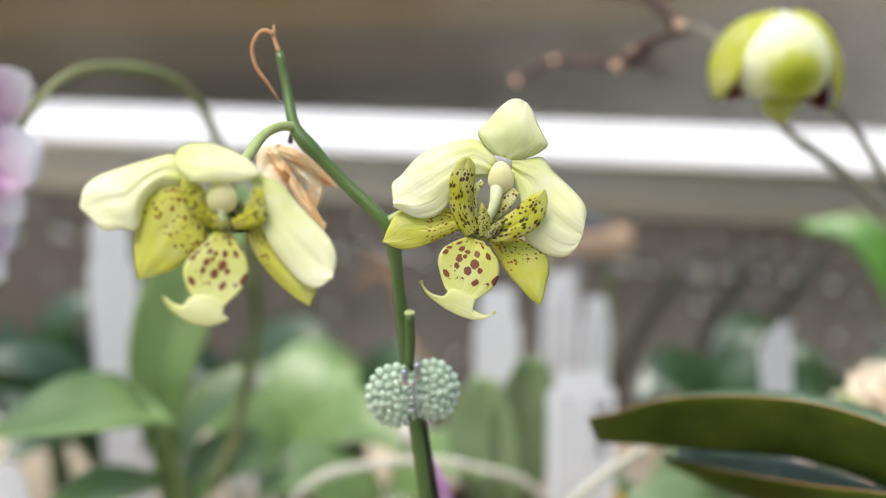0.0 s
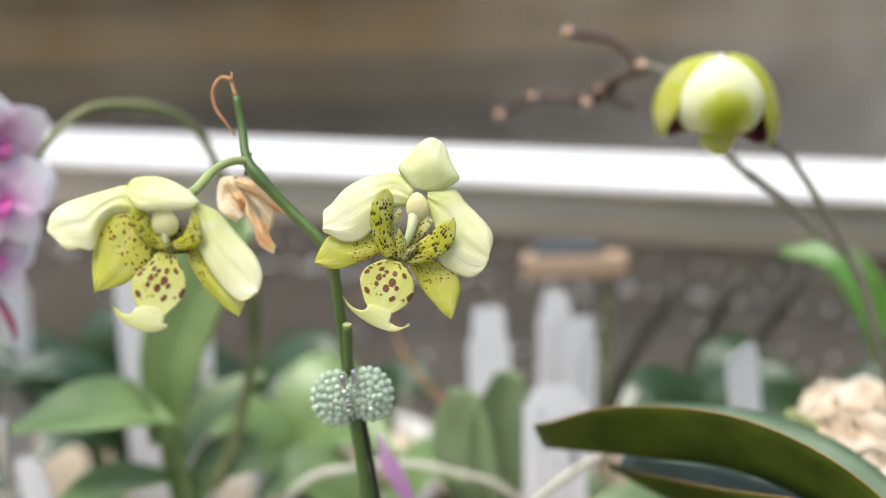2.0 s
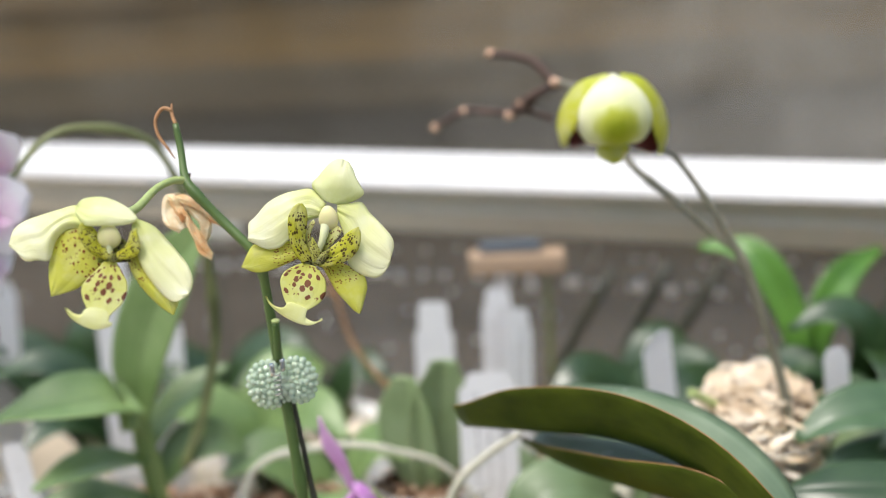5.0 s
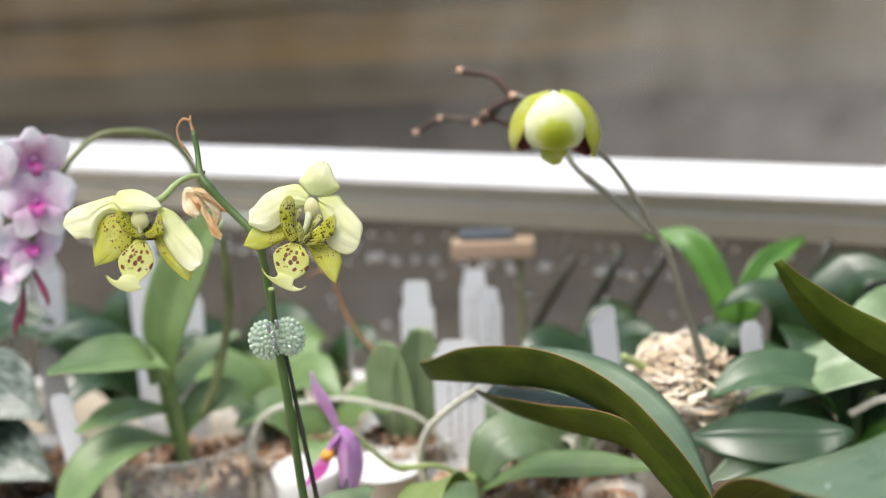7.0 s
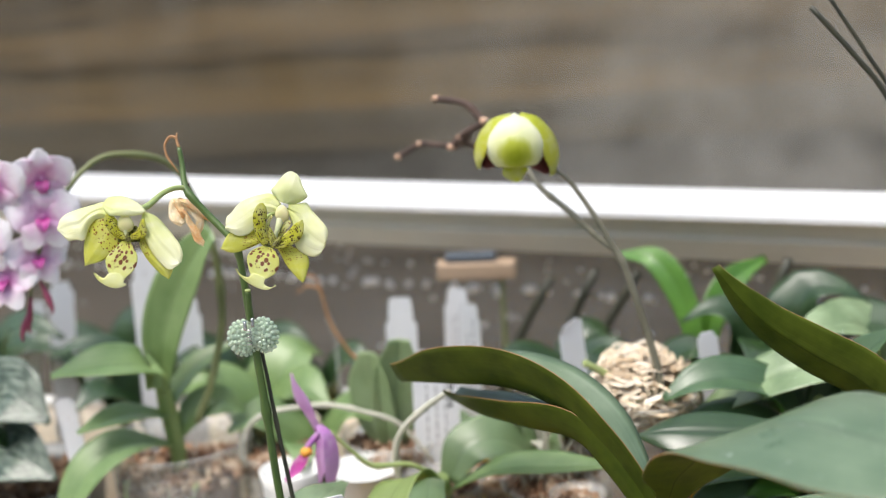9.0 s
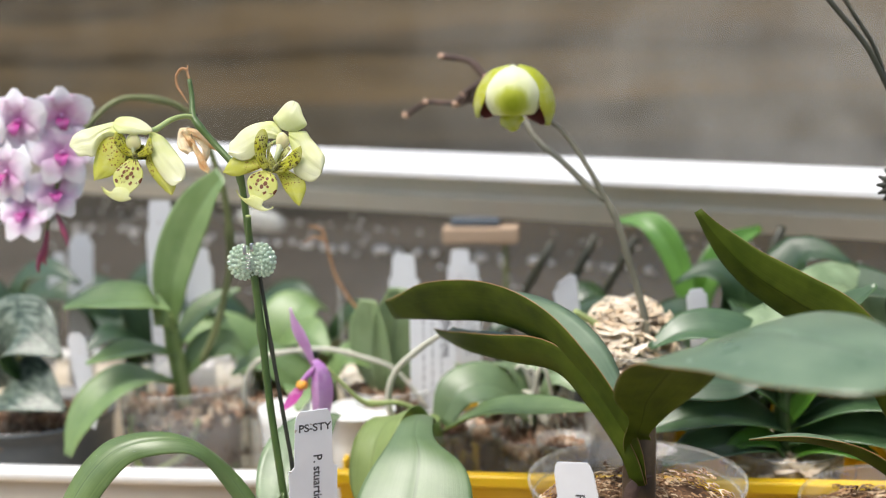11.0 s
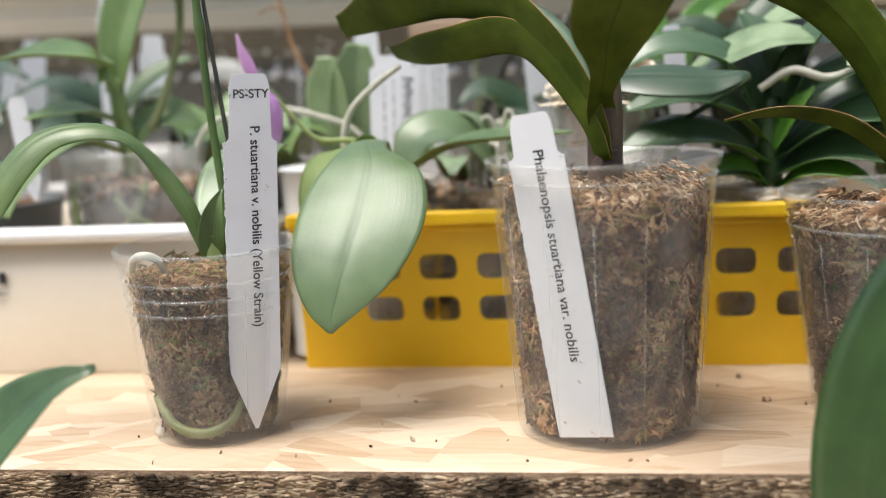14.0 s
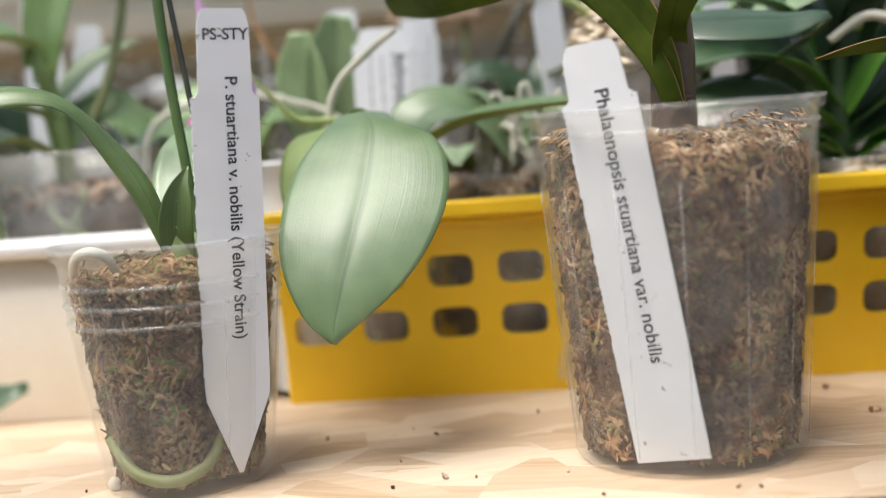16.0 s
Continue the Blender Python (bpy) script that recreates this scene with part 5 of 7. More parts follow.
nt.links.new(math_of(nt, "ADD", fr1.outputs[0], 0.03), mb.inputs[0])
nt.links.new(ma.outputs[0], mb.inputs[1])
nt.links.new(g1.outputs[0], mb.inputs[2])
nt.links.new(mb.outputs[0], out.inputs["Surface"])
clip = thing("stem_clip", (-0.005, 0.018, 0.2), "pale green translucent beaded clip with a steel spring", "plant clip")
facet = bmesh.new()
bmesh.ops.create_icosphere(facet, subdivisions=2, radius=1.0)
BEAD = mesh_of("bead", facet, M_BEAD)
for sx, rx, rz, dz in ((-1, 0.0064, 0.0076, -0.0006), (1, 0.0060, 0.0072, 0.0006)):
    mid = Vector((-0.0038 + sx * 0.0044, 0.0228, 0.1990 + dz))
    jaw = part("jaw", ball(mid, (rx * 0.96, 0.0022, rz * 0.96), 36, 20), M_BEAD, clip)
    rnd = random.Random(31 + sx)
    for ring, n in ((0.0, 1), (0.26, 5), (0.50, 9), (0.74, 14), (0.97, 19)):
        for j in range(n):
            a = 2 * math.pi * (j + 0.5 * (ring > 0.5)) / n
            q = mid + Vector((math.cos(a) * ring * rx, -0.0022 * math.sqrt(max(0.05, 1 - ring * ring)) - 0.0003, math.sin(a) * ring * rz))
            size = rnd.uniform(0.00095, 0.00125)
            bead = new("bead", BEAD)
            bead.parent = jaw
            bead.matrix_basis = Matrix.Translation(q) @ Euler((rnd.uniform(0, 3), rnd.uniform(0, 3), 0)).to_matrix().to_4x4() @ Matrix.Diagonal((size, size * 0.9, size, 1))
M_STEEL = plain("spring steel", (0.5, 0.5, 0.5), (0.65, 0.65, 0.65), 100.0, 0.25, 0.0, None, 1.0)
coil = [(-0.0045 + 0.0011 * math.cos(k * 0.9), 0.0178 + 0.0011 * math.sin(k * 0.9), 0.1960 + 0.00022 * k) for k in range(36)]
part("spring", tube(coil, [0.00022] * 4, 160, 5), M_STEEL, clip, "small steel spring")
part("pin", tube([(-0.0058, 0.0178, 0.2030), (-0.0058, 0.0178, 0.2068)], [0.0008, 0.0008], 4, 10), M_STEEL, clip)
part("pin", tube([(-0.0028, 0.0190, 0.2040), (-0.0028, 0.0190, 0.2078)], [0.0008, 0.0008], 4, 10), M_STEEL, clip)

# ---------------------------------------------------------------- the large plant
M_PURPLE = plain("dark purple brown stem", (0.040, 0.026, 0.018), (0.095, 0.065, 0.034), 60.0, 0.45, 0.1, 300.0)
plant_b = thing("orchid_plant", (0.164, 0.008, 0.10), "large orchid with broad leaves, reddish olive beneath, in a clear pot", "orchid")
BL = [DARK_TOP, DARK_LOW, plain("reddish leaf edge", (0.20, 0.10, 0.03), (0.30, 0.17, 0.06), 80.0, 0.5)]
part("stem_base", tube([(0.1640, 0.009, 0.094), (0.1640, 0.009, 0.110), (0.1645, 0.008, 0.126), (0.165, 0.008, 0.140)], [0.0072, 0.0070, 0.0068, 0.0055], 16, 16), M_PURPLE, plant_b, "dark purple brown stem base")
part("leaf", blade([(0.1625, 0.006, 0.106), (0.1565, 0.007, 0.126), (0.1424, 0.016, 0.1465), (0.1237, 0.030, 0.1620), (0.1015, 0.046, 0.1672), (0.0751, 0.061, 0.1645), (0.0486, 0.0745, 0.1605)], [0.005, 0.010, 0.0155, 0.0175, 0.0180, 0.0166, 0.0085], [(0.7, 0.2, 0.6), (0.5, 0.10, 0.85), (0.15, 0.28, 0.95), (-0.2, 0.45, 0.85)], None, 0.8, 0.0, 0.05, 0.0016, 0.02, 3, 36, 14), BL, plant_b)
part("leaf", blade([(0.162, 0.004, 0.106), (0.1566, 0.005, 0.121), (0.1426, 0.013, 0.1405), (0.1293, 0.026, 0.1505), (0.1067, 0.046, 0.1490), (0.0852, 0.066, 0.1475), (0.0705, 0.079, 0.1500)], [0.005, 0.006, 0.0095, 0.0125, 0.0132, 0.0122, 0.006], [(0.7, 0.3, 0.6), (0.3, 0.5, 0.8), (-0.1, 0.45, 0.85), (-0.3, 0.4, 0.85)], None, 0.7, 0.0, 0.05, 0.0016, 0.02, 5, 32, 14), BL, plant_b)
part("leaf", sheet_leaf([(0.159, 0.005, 0.112), (0.1575, 0.0, 0.126), (0.1596, -0.014, 0.1413), (0.154, -0.031, 0.1552), (0.1566, -0.05, 0.1705), (0.163, -0.066, 0.1792), (0.1724, -0.084, 0.1833), (0.1844, -0.1, 0.1866), (0.1985, -0.118, 0.1885), (0.2118, -0.13, 0.1907), (0.228, -0.137, 0.1923), (0.25, -0.1235, 0.1947)],
                        [(0.169, 0.006, 0.112), (0.169, 0.003, 0.126), (0.1682, -0.008, 0.1331), (0.1757, -0.018, 0.145), (0.1858, -0.032, 0.1581), (0.1918, -0.043, 0.1689), (0.1955, -0.052, 0.1806), (0.203, -0.055, 0.1872), (0.2169, -0.052, 0.1937), (0.2294, -0.058, 0.1973), (0.24, -0.09, 0.2011), (0.2508, -0.1227, 0.1955)], -0.06, -0.02, 0.0018, 0.02, 7, 56, 22), [DARK_LOW, DARK_TOP, BL[2]], plant_b)
part("sheath", blade([(0.1615, 0.0018, 0.097), (0.1620, 0.0016, 0.104), (0.1650, 0.0018, 0.109), (0.1695, 0.003, 0.1105)], [0.004, 0.0042, 0.0025, 0.0005], (0, -1, 0), None, -0.4, 0.0, 0.0, 0.0008), [M_TWIG, M_TWIG], plant_b, "papery dry leaf sheath")

# the plant at the right end
plant_e = thing("orchid_plant", (0.286, 0.034, 0.088), "orchid with long dark arching leaves in a clear pot", "orchid")
part("stem_base", tube([(0.287, 0.036, 0.080), (0.2865, 0.037, 0.100), (0.286, 0.038, 0.112)], [0.007, 0.006, 0.005], 10, 14), DARK_LOW, plant_e)
part("leaf", blade([(0.2865, 0.038, 0.090), (0.2805, 0.039, 0.118), (0.268, 0.040, 0.145), (0.250, 0.041, 0.166), (0.230, 0.044, 0.178), (0.212, 0.047, 0.190), (0.199, 0.050, 0.203), (0.190, 0.050, 0.215)], [0.006, 0.0085, 0.0105, 0.0120, 0.0130, 0.0118, 0.0080, 0.002], (0.5, 0.8, 0.5), (0.3, 0.95, 0.3), 0.15, 0.0, 0.05, 0.0016, 0.03, 3, 40, 14), BL, plant_e)
part("leaf", blade([(0.285, 0.030, 0.086), (0.272, 0.024, 0.103), (0.255, 0.022, 0.1155), (0.237, 0.022, 0.1205), (0.222, 0.024, 0.1205), (0.211, 0.026, 0.119)], [0.004, 0.0065, 0.0085, 0.0085, 0.006, 0.001], (0.4, 0.3, 0.9), (0, 0.2, 1), 0.3, 0.0, 0.05, 0.0014, 0.02, 4), BL, plant_e)
part("root", tube([(0.262, 0.005, 0.080), (0.270, -0.004, 0.090), (0.280, 0.0, 0.092), (0.290, 0.006, 0.086)], [0.0028, 0.003, 0.003, 0.002], 20, 10), M_DRY, plant_e, "curled golden brown root")

# ---------------------------------------------------------------- plants in the trays
plant_c = thing("orchid_plant", (0.062, 0.11, 0.08), "pale green orchid with a broad drooping leaf and a lilac flower", "orchid")
PL = [PALE_TOP, PALE_LOW]
part("leaf", sheet_leaf([(0.0560, 0.094, 0.1000), (0.0530, 0.066, 0.1120), (0.0509, 0.036, 0.1105), (0.0414, 0.018, 0.0971), (0.0378, 0.003, 0.0806), (0.0393, -0.006, 0.0656), (0.0455, -0.0105, 0.0516), (0.0538, -0.0125, 0.0434)],
                        [(0.0640, 0.094, 0.1000), (0.0670, 0.066, 0.1120), (0.0720, 0.040, 0.1108), (0.0865, 0.026, 0.1045), (0.0919, 0.014, 0.0930), (0.0895, 0.003, 0.0785), (0.0780, -0.006, 0.0610), (0.0556, -0.0125, 0.0430)], -0.035, -0.02, 0.0016, 0.02, 3, 48, 24), [PALE_LOW, PALE_TOP], plant_c, "broad glossy pale green drooping leaf")
part("leaf", blade([(0.056, 0.100, 0.096), (0.047, 0.078, 0.110), (0.041, 0.058, 0.106), (0.0385, 0.045, 0.088), (0.038, 0.040, 0.066)], [0.007, 0.011, 0.0125, 0.0105, 0.002], (-0.3, 0.1, 1), (-0.4, -1, 0.1), 0.15, 0.0, 0.05, 0.0014, 0.02, 5), [PALE_LOW, PALE_LOW], plant_c)
part("leaf", blade([(0.064, 0.106, 0.096), (0.073, 0.110, 0.112), (0.088, 0.116, 0.1145), (0.101, 0.124, 0.105), (0.111, 0.132, 0.087)], [0.006, 0.012, 0.0135, 0.0115, 0.002], (0, -0.5, 0.9), (0.4, -0.5, 0.7), 0.15, 0.0, 0.05, 0.0014, 0.02, 6), PL, plant_c)
part("leaf", blade([(0.066, 0.102, 0.094), (0.090, 0.092, 0.108), (0.118, 0.085, 0.112), (0.148, 0.080, 0.113)], [0.006, 0.010, 0.010, 0.002], (0, -0.15, 1), None, 0.2, 0.0, 0.05, 0.0014, 0.02, 9), [LIGHT_TOP, PALE_LOW], plant_c)
part("aerial_root", tube([(0.040, 0.098, 0.098), (0.039, 0.098, 0.114), (0.044, 0.098, 0.127), (0.056, 0.098, 0.138), (0.068, 0.098, 0.146)], [0.0016, 0.0018, 0.0017, 0.0016, 0.0012], 24, 10), M_ROOT, plant_c, "pale aerial root")
part("flower_stalk", tube([(0.058, 0.098, 0.103), (0.046, 0.090, 0.112), (0.030, 0.085, 0.1135), (0.020, 0.081, 0.124), (0.012, 0.079, 0.134)], [0.0013, 0.0012, 0.0014, 0.001, 0.0009], 24, 9, (0.5,)), M_PEDICEL, plant_c)
part("aerial_root", tube([(-0.0495, 0.1350, 0.0920), (-0.0474, 0.1350, 0.1111), (-0.0374, 0.1350, 0.1218), (-0.0192, 0.1350, 0.1257), (-0.0013, 0.1350, 0.1268), (0.0160, 0.1361, 0.1226), (0.0351, 0.1382, 0.1143), (0.0511, 0.1414, 0.0920)], [0.0012, 0.0015, 0.0015, 0.0015, 0.0014, 0.0013, 0.0012, 0.0011], 40, 10, (0.3, 0.6)), M_ROOT, plant_c, "long pale arching root")
lil = part("flower", tube([(0.009, 0.079, 0.136), (0.004, 0.076, 0.131), (0.000, 0.073, 0.127)], [0.001, 0.0016, 0.001], 8, 9), P_LILAC, plant_c, "lilac flower seen from the side")
for ctrl, ws, u in (
    ([(0.006, 0.078, 0.134), (0.002, 0.077, 0.146), (-0.002, 0.077, 0.155), (-0.004, 0.077, 0.164)], [0.002, 0.0036, 0.0034, 0.0007], (-0.5, -0.8, 0.1)),
    ([(0.007, 0.077, 0.138), (0.012, 0.073, 0.134), (0.0135, 0.071, 0.122), (0.0115, 0.070, 0.105)], [0.002, 0.0042, 0.0040, 0.0012], (0.8, -0.7, 0.2)),
    ([(0.006, 0.077, 0.133), (0.0075, 0.074, 0.123), (0.006, 0.073, 0.110)], [0.0015, 0.0032, 0.0008], (-0.4, -1, 0)),
):
    part("petal", blade(ctrl, ws, u, None, 0.1, 0.2, 0.02, 0.0006, 0.08, 3, 14, 10), [P_LILAC, P_LILAC], lil)
part("lip", blade([(0.003, 0.075, 0.128), (-0.002, 0.070, 0.120), (-0.009, 0.067, 0.114)], [0.0015, 0.004, 0.001], (-0.4, -0.6, 0.6), None, 0.4, 0.0, 0.0, 0.0006), [P_MAGENTA, P_MAGENTA], lil, "magenta lip")
part("throat", ball((0.001, 0.073, 0.126), (0.003, 0.003, 0.0025), 12, 8), P_ORANGE, lil, "orange throat")
part("stem_base", tube([(0.060, 0.106, 0.07), (0.060, 0.104, 0.088), (0.060, 0.102, 0.100)], [0.006, 0.006, 0.004], 8, 12), PALE_LOW, plant_c)

plant_l = thing("orchid_plant", (-0.087, 0.136, 0.095), "green orchid with long leaves and an arching spike of pink flowers", "orchid")
GL = [LIGHT_TOP, PALE_LOW]
part("stem_base", tube([(-0.085, 0.136, 0.092), (-0.0865, 0.136, 0.112), (-0.089, 0.136, 0.130), (-0.0905, 0.136, 0.146)], [0.004, 0.0045, 0.0045, 0.0035], 16, 14), PALE_LOW, plant_l)
for ctrl, ws, u1, u2 in (
    ([(-0.0905, 0.136, 0.138), (-0.087, 0.137, 0.165), (-0.077, 0.136, 0.190), (-0.064, 0.133, 0.210), (-0.052, 0.130, 0.223)], [0.005, 0.0105, 0.0125, 0.0115, 0.003], (-0.2, -1, 0.3), (-0.3, -1, 0.5)),
    ([(-0.0895, 0.134, 0.138), (-0.0915, 0.124, 0.1545), (-0.104, 0.113, 0.160), (-0.119, 0.105, 0.160), (-0.133, 0.099, 0.158)], [0.005, 0.0125, 0.0145, 0.0115, 0.002], (-0.3, -0.6, 0.6), (-0.1, -0.2, 1)),
    ([(-0.088, 0.133, 0.124), (-0.100, 0.118, 0.131), (-0.112, 0.108, 0.1305), (-0.123, 0.099, 0.128)], [0.004, 0.008, 0.0075, 0.001], (0, -0.35, 1), None),
    ([(-0.087, 0.131, 0.108), (-0.102, 0.113, 0.1165), (-0.117, 0.102, 0.110), (-0.128, 0.094, 0.095), (-0.133, 0.089, 0.080)], [0.004, 0.011, 0.0125, 0.010, 0.002], (-0.1, -0.3, 1), (-0.5, -0.9, 0.5)),
    ([(-0.0885, 0.138, 0.128), (-0.078, 0.147, 0.143), (-0.067, 0.153, 0.151), (-0.056, 0.158, 0.155)], [0.004, 0.0065, 0.006, 0.001], (-0.2, -0.6, 0.8), None),
    ([(-0.085, 0.138, 0.112), (-0.074, 0.145, 0.1245), (-0.062, 0.148, 0.126), (-0.051, 0.150, 0.119)], [0.004, 0.0075, 0.0075, 0.001], (0, -0.8, 0.6), None),
):
    part("leaf", blade(ctrl, [x * 1.1 for x in ws[:-1]] + [ws[-1] * 1.8], u1, u2, 0.2, 0.0, 0.05, 0.0018, 0.03, ctrl[-1][0] * 50), GL, plant_l)
part("flower_stem", tube([(-0.074, 0.138, 0.118), (-0.066, 0.142, 0.136), (-0.0585, 0.148, 0.165), (-0.0568, 0.149, 0.185), (-0.0585, 0.149, 0.212), (-0.066, 0.145, 0.2425), (-0.074, 0.139, 0.2575), (-0.086, 0.129, 0.2640), (-0.100, 0.119, 0.2650), (-0.111, 0.110, 0.2565), (-0.121, 0.101, 0.2405), (-0.131, 0.099, 0.2205), (-0.137, 0.099, 0.203), (-0.140, 0.099, 0.190)], [0.0022, 0.0022, 0.0021, 0.0021, 0.002, 0.0018, 0.0017, 0.0016, 0.0015, 0.0014, 0.0013, 0.0012, 0.001, 0.0007], 90, 10, (0.27, 0.6)), M_STEM_OLIVE, plant_l)

for pts in ([(-0.108, 0.116, 0.094), (-0.106, 0.1125, 0.070), (-0.090, 0.1105, 0.056), (-0.072, 0.1135, 0.048)], [(-0.070, 0.116, 0.092), (-0.078, 0.1115, 0.074), (-0.096, 0.1110, 0.064)], [(-0.085, 0.112, 0.090), (-0.080, 0.1105, 0.080), (-0.066, 0.1150, 0.070)]):
    part("root", tube(pts, [0.0016, 0.0019, 0.0018, 0.0014], 24, 9), M_PEDICEL, plant_l, "pale green root against the pot wall")


def pink_flower(at, size, turn, nod):
    m = Matrix.Translation(at) @ pose(0, 0, 0, nod, 0, turn)
    c = part("flower", ball((0, 0, 0), (0.0014, 0.002, 0.0014), 10, 8), P_PINK, plant_l, "white and pink flower with a magenta lip")
    c.data.transform(m)
    for a, ln, wd in ((90, 1.0, 0.40), (20, 1.08, 0.58), (160, 1.08, 0.58), (-60, 1.05, 0.38), (240, 1.05, 0.38)):
        d = Vector((math.cos(radians(a)), 0, math.sin(radians(a))))
        pts = [m @ (d * size * 0.08), m @ (d * size * 0.5 * ln + Vector((0, -0.10 * size, 0))), m @ (d * size * ln + Vector((0, 0.05 * size, 0)))]
        part("petal", blade(pts, [size * wd * 0.35, size * wd * 0.9, size * wd, size * wd * 0.8, size * wd * 0.3], m.to_3x3() @ Vector((0, -1, 0)), None, 0.1, 0.2, 0.02, 0.0005, 0.10, a, 20, 16), [P_PINK, P_PINK], c)
    pts = [m @ Vector((0, 0, -0.05 * size)), m @ Vector((0, -0.28 * size, -0.2 * size)), m @ Vector((0, -0.30 * size, -0.42 * size))]
    part("lip", blade(pts, [size * 0.10, size * 0.22, size * 0.08], m.to_3x3() @ Vector((0, -1, 0.4)), None, 0.4, 0.0, 0.0, 0.0006, 0.0, 2, 10, 8), [P_MAGENTA, P_MAGENTA], c, "magenta lip")


for at, size, turn, nod in (((-0.142, 0.095, 0.257), 0.0165, -12, 8), ((-0.121, 0.100, 0.259), 0.0152, 25, 20), ((-0.151, 0.094, 0.231), 0.0165, -20, 0), ((-0.122, 0.098, 0.240), 0.0171, 20, -10), ((-0.143, 0.094, 0.210), 0.0159, -5, -25), ((-0.128, 0.098, 0.220), 0.0146, 30, -15), ((-0.163, 0.100, 0.250), 0.0159, -30, 5) ):
    pink_flower((at[0] - 0.003, at[1], at[2]), size, turn, nod)
for a, b in (((-0.137, 0.098, 0.200), (-0.139, 0.096, 0.186)), ((-0.131, 0.098, 0.208), (-0.126, 0.096, 0.196)), ((-0.139, 0.098, 0.193), (-0.143, 0.096, 0.182))):
    part("bud", tube([a, b, Vector(b) + Vector((0, 0, -0.004))], [0.0008, 0.0016, 0.0006], 10, 8), P_BUD, plant_l, "small crimson bud")

# the plant behind with one drooping flower on a long grey spike
plant_f = thing("orchid_plant", (0.178, 0.118, 0.12), "orchid with a long grey spike and one cupped yellow green flower", "orchid")
part("flower_stem", tube([(0.172, 0.106, 0.100), (0.171, 0.1055, 0.126), (0.168, 0.107, 0.152), (0.160, 0.108, 0.182), (0.154, 0.109, 0.202), (0.148, 0.109, 0.2135), (0.141, 0.110, 0.2265), (0.130, 0.112, 0.2430), (0.122, 0.113, 0.2500)], [0.0021, 0.002, 0.002, 0.0018, 0.0018, 0.0016, 0.0014, 0.0012, 0.001], 60, 10, (0.66,)), M_STEM_GREY, plant_f)
part("flower_stem", tube([(0.149, 0.109, 0.2110), (0.140, 0.112, 0.2180), (0.128, 0.117, 0.2290), (0.114, 0.128, 0.2400), (0.104, 0.140, 0.2560), (0.097, 0.150, 0.2660), (0.086, 0.155, 0.2695)], [0.0016, 0.0016, 0.0015, 0.0014, 0.0013, 0.0013, 0.0012], 50, 10, (0.4, 0.8)), M_STEM_GREY, plant_f)
for pts, rs in (
    ([(0.0865, 0.155, 0.2690), (0.080, 0.158, 0.2765), (0.074, 0.160, 0.2790), (0.0625, 0.165, 0.2805)], [0.0018, 0.0018, 0.0016, 0.0018]),
    ([(0.0900, 0.154, 0.2685), (0.080, 0.159, 0.2645), (0.0735, 0.163, 0.2600), (0.0690, 0.165, 0.2550)], [0.0018, 0.0017, 0.0016, 0.0018]),
    ([(0.0800, 0.159, 0.2635), (0.074, 0.168, 0.2560), (0.060, 0.178, 0.2550), (0.050, 0.184, 0.2550), (0.037, 0.190, 0.2475)], [0.0015, 0.0015, 0.0014, 0.0014, 0.0013]),
    ([(0.0740, 0.161, 0.2600), (0.078, 0.166, 0.2560), (0.0865, 0.170, 0.2520)], [0.0013, 0.0013, 0.0011]),
):
    part("dry_twig", tube(pts, rs, 24, 8, (0.3, 0.75, 1.0)), M_TWIG, plant_f, "dark dry branched spike end")
M_KNOB = plain("pale dry bud scale", (0.46, 0.27, 0.17), (0.62, 0.42, 0.29), 200.0, 0.7, 0.3, 500.0)
for q, r in (((0.0625, 0.165, 0.2806), 0.0024), ((0.0872, 0.1545, 0.2692), 0.0023), ((0.0690, 0.165, 0.2552), 0.0024), ((0.0735, 0.163, 0.2602), 0.0020), ((0.050, 0.184, 0.2552), 0.0019), ((0.037, 0.190, 0.2477), 0.0022)):
    part("bud_scale", ball(q, (r, r, r * 0.8), 10, 8), M_KNOB, plant_f, "pale knob on the dry spike")
F3 = Vector((0.1057, 0.103, 0.2645))
GREENISH = petal_material("yellow green outer petal", (0.50, 0.56, 0.03), (0.58, 0.60, 0.06), None, glow=0.35)
M_MAROON = plain("dark maroon inner petal", (0.10, 0.015, 0.012), (0.17, 0.03, 0.02), 200.0, 0.5)
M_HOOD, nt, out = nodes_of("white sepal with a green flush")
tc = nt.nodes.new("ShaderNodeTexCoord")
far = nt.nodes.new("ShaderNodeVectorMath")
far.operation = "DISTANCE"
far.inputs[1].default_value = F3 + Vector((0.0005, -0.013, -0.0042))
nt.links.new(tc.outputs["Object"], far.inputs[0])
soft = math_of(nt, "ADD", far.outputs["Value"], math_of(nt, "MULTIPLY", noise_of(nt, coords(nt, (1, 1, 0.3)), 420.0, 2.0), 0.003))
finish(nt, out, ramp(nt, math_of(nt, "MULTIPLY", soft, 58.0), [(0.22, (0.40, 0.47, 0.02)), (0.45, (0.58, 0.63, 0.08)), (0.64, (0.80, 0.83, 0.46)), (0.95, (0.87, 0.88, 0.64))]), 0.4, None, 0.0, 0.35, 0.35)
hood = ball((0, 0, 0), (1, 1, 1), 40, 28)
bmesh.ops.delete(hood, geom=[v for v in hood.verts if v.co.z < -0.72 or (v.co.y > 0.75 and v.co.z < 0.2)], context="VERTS")
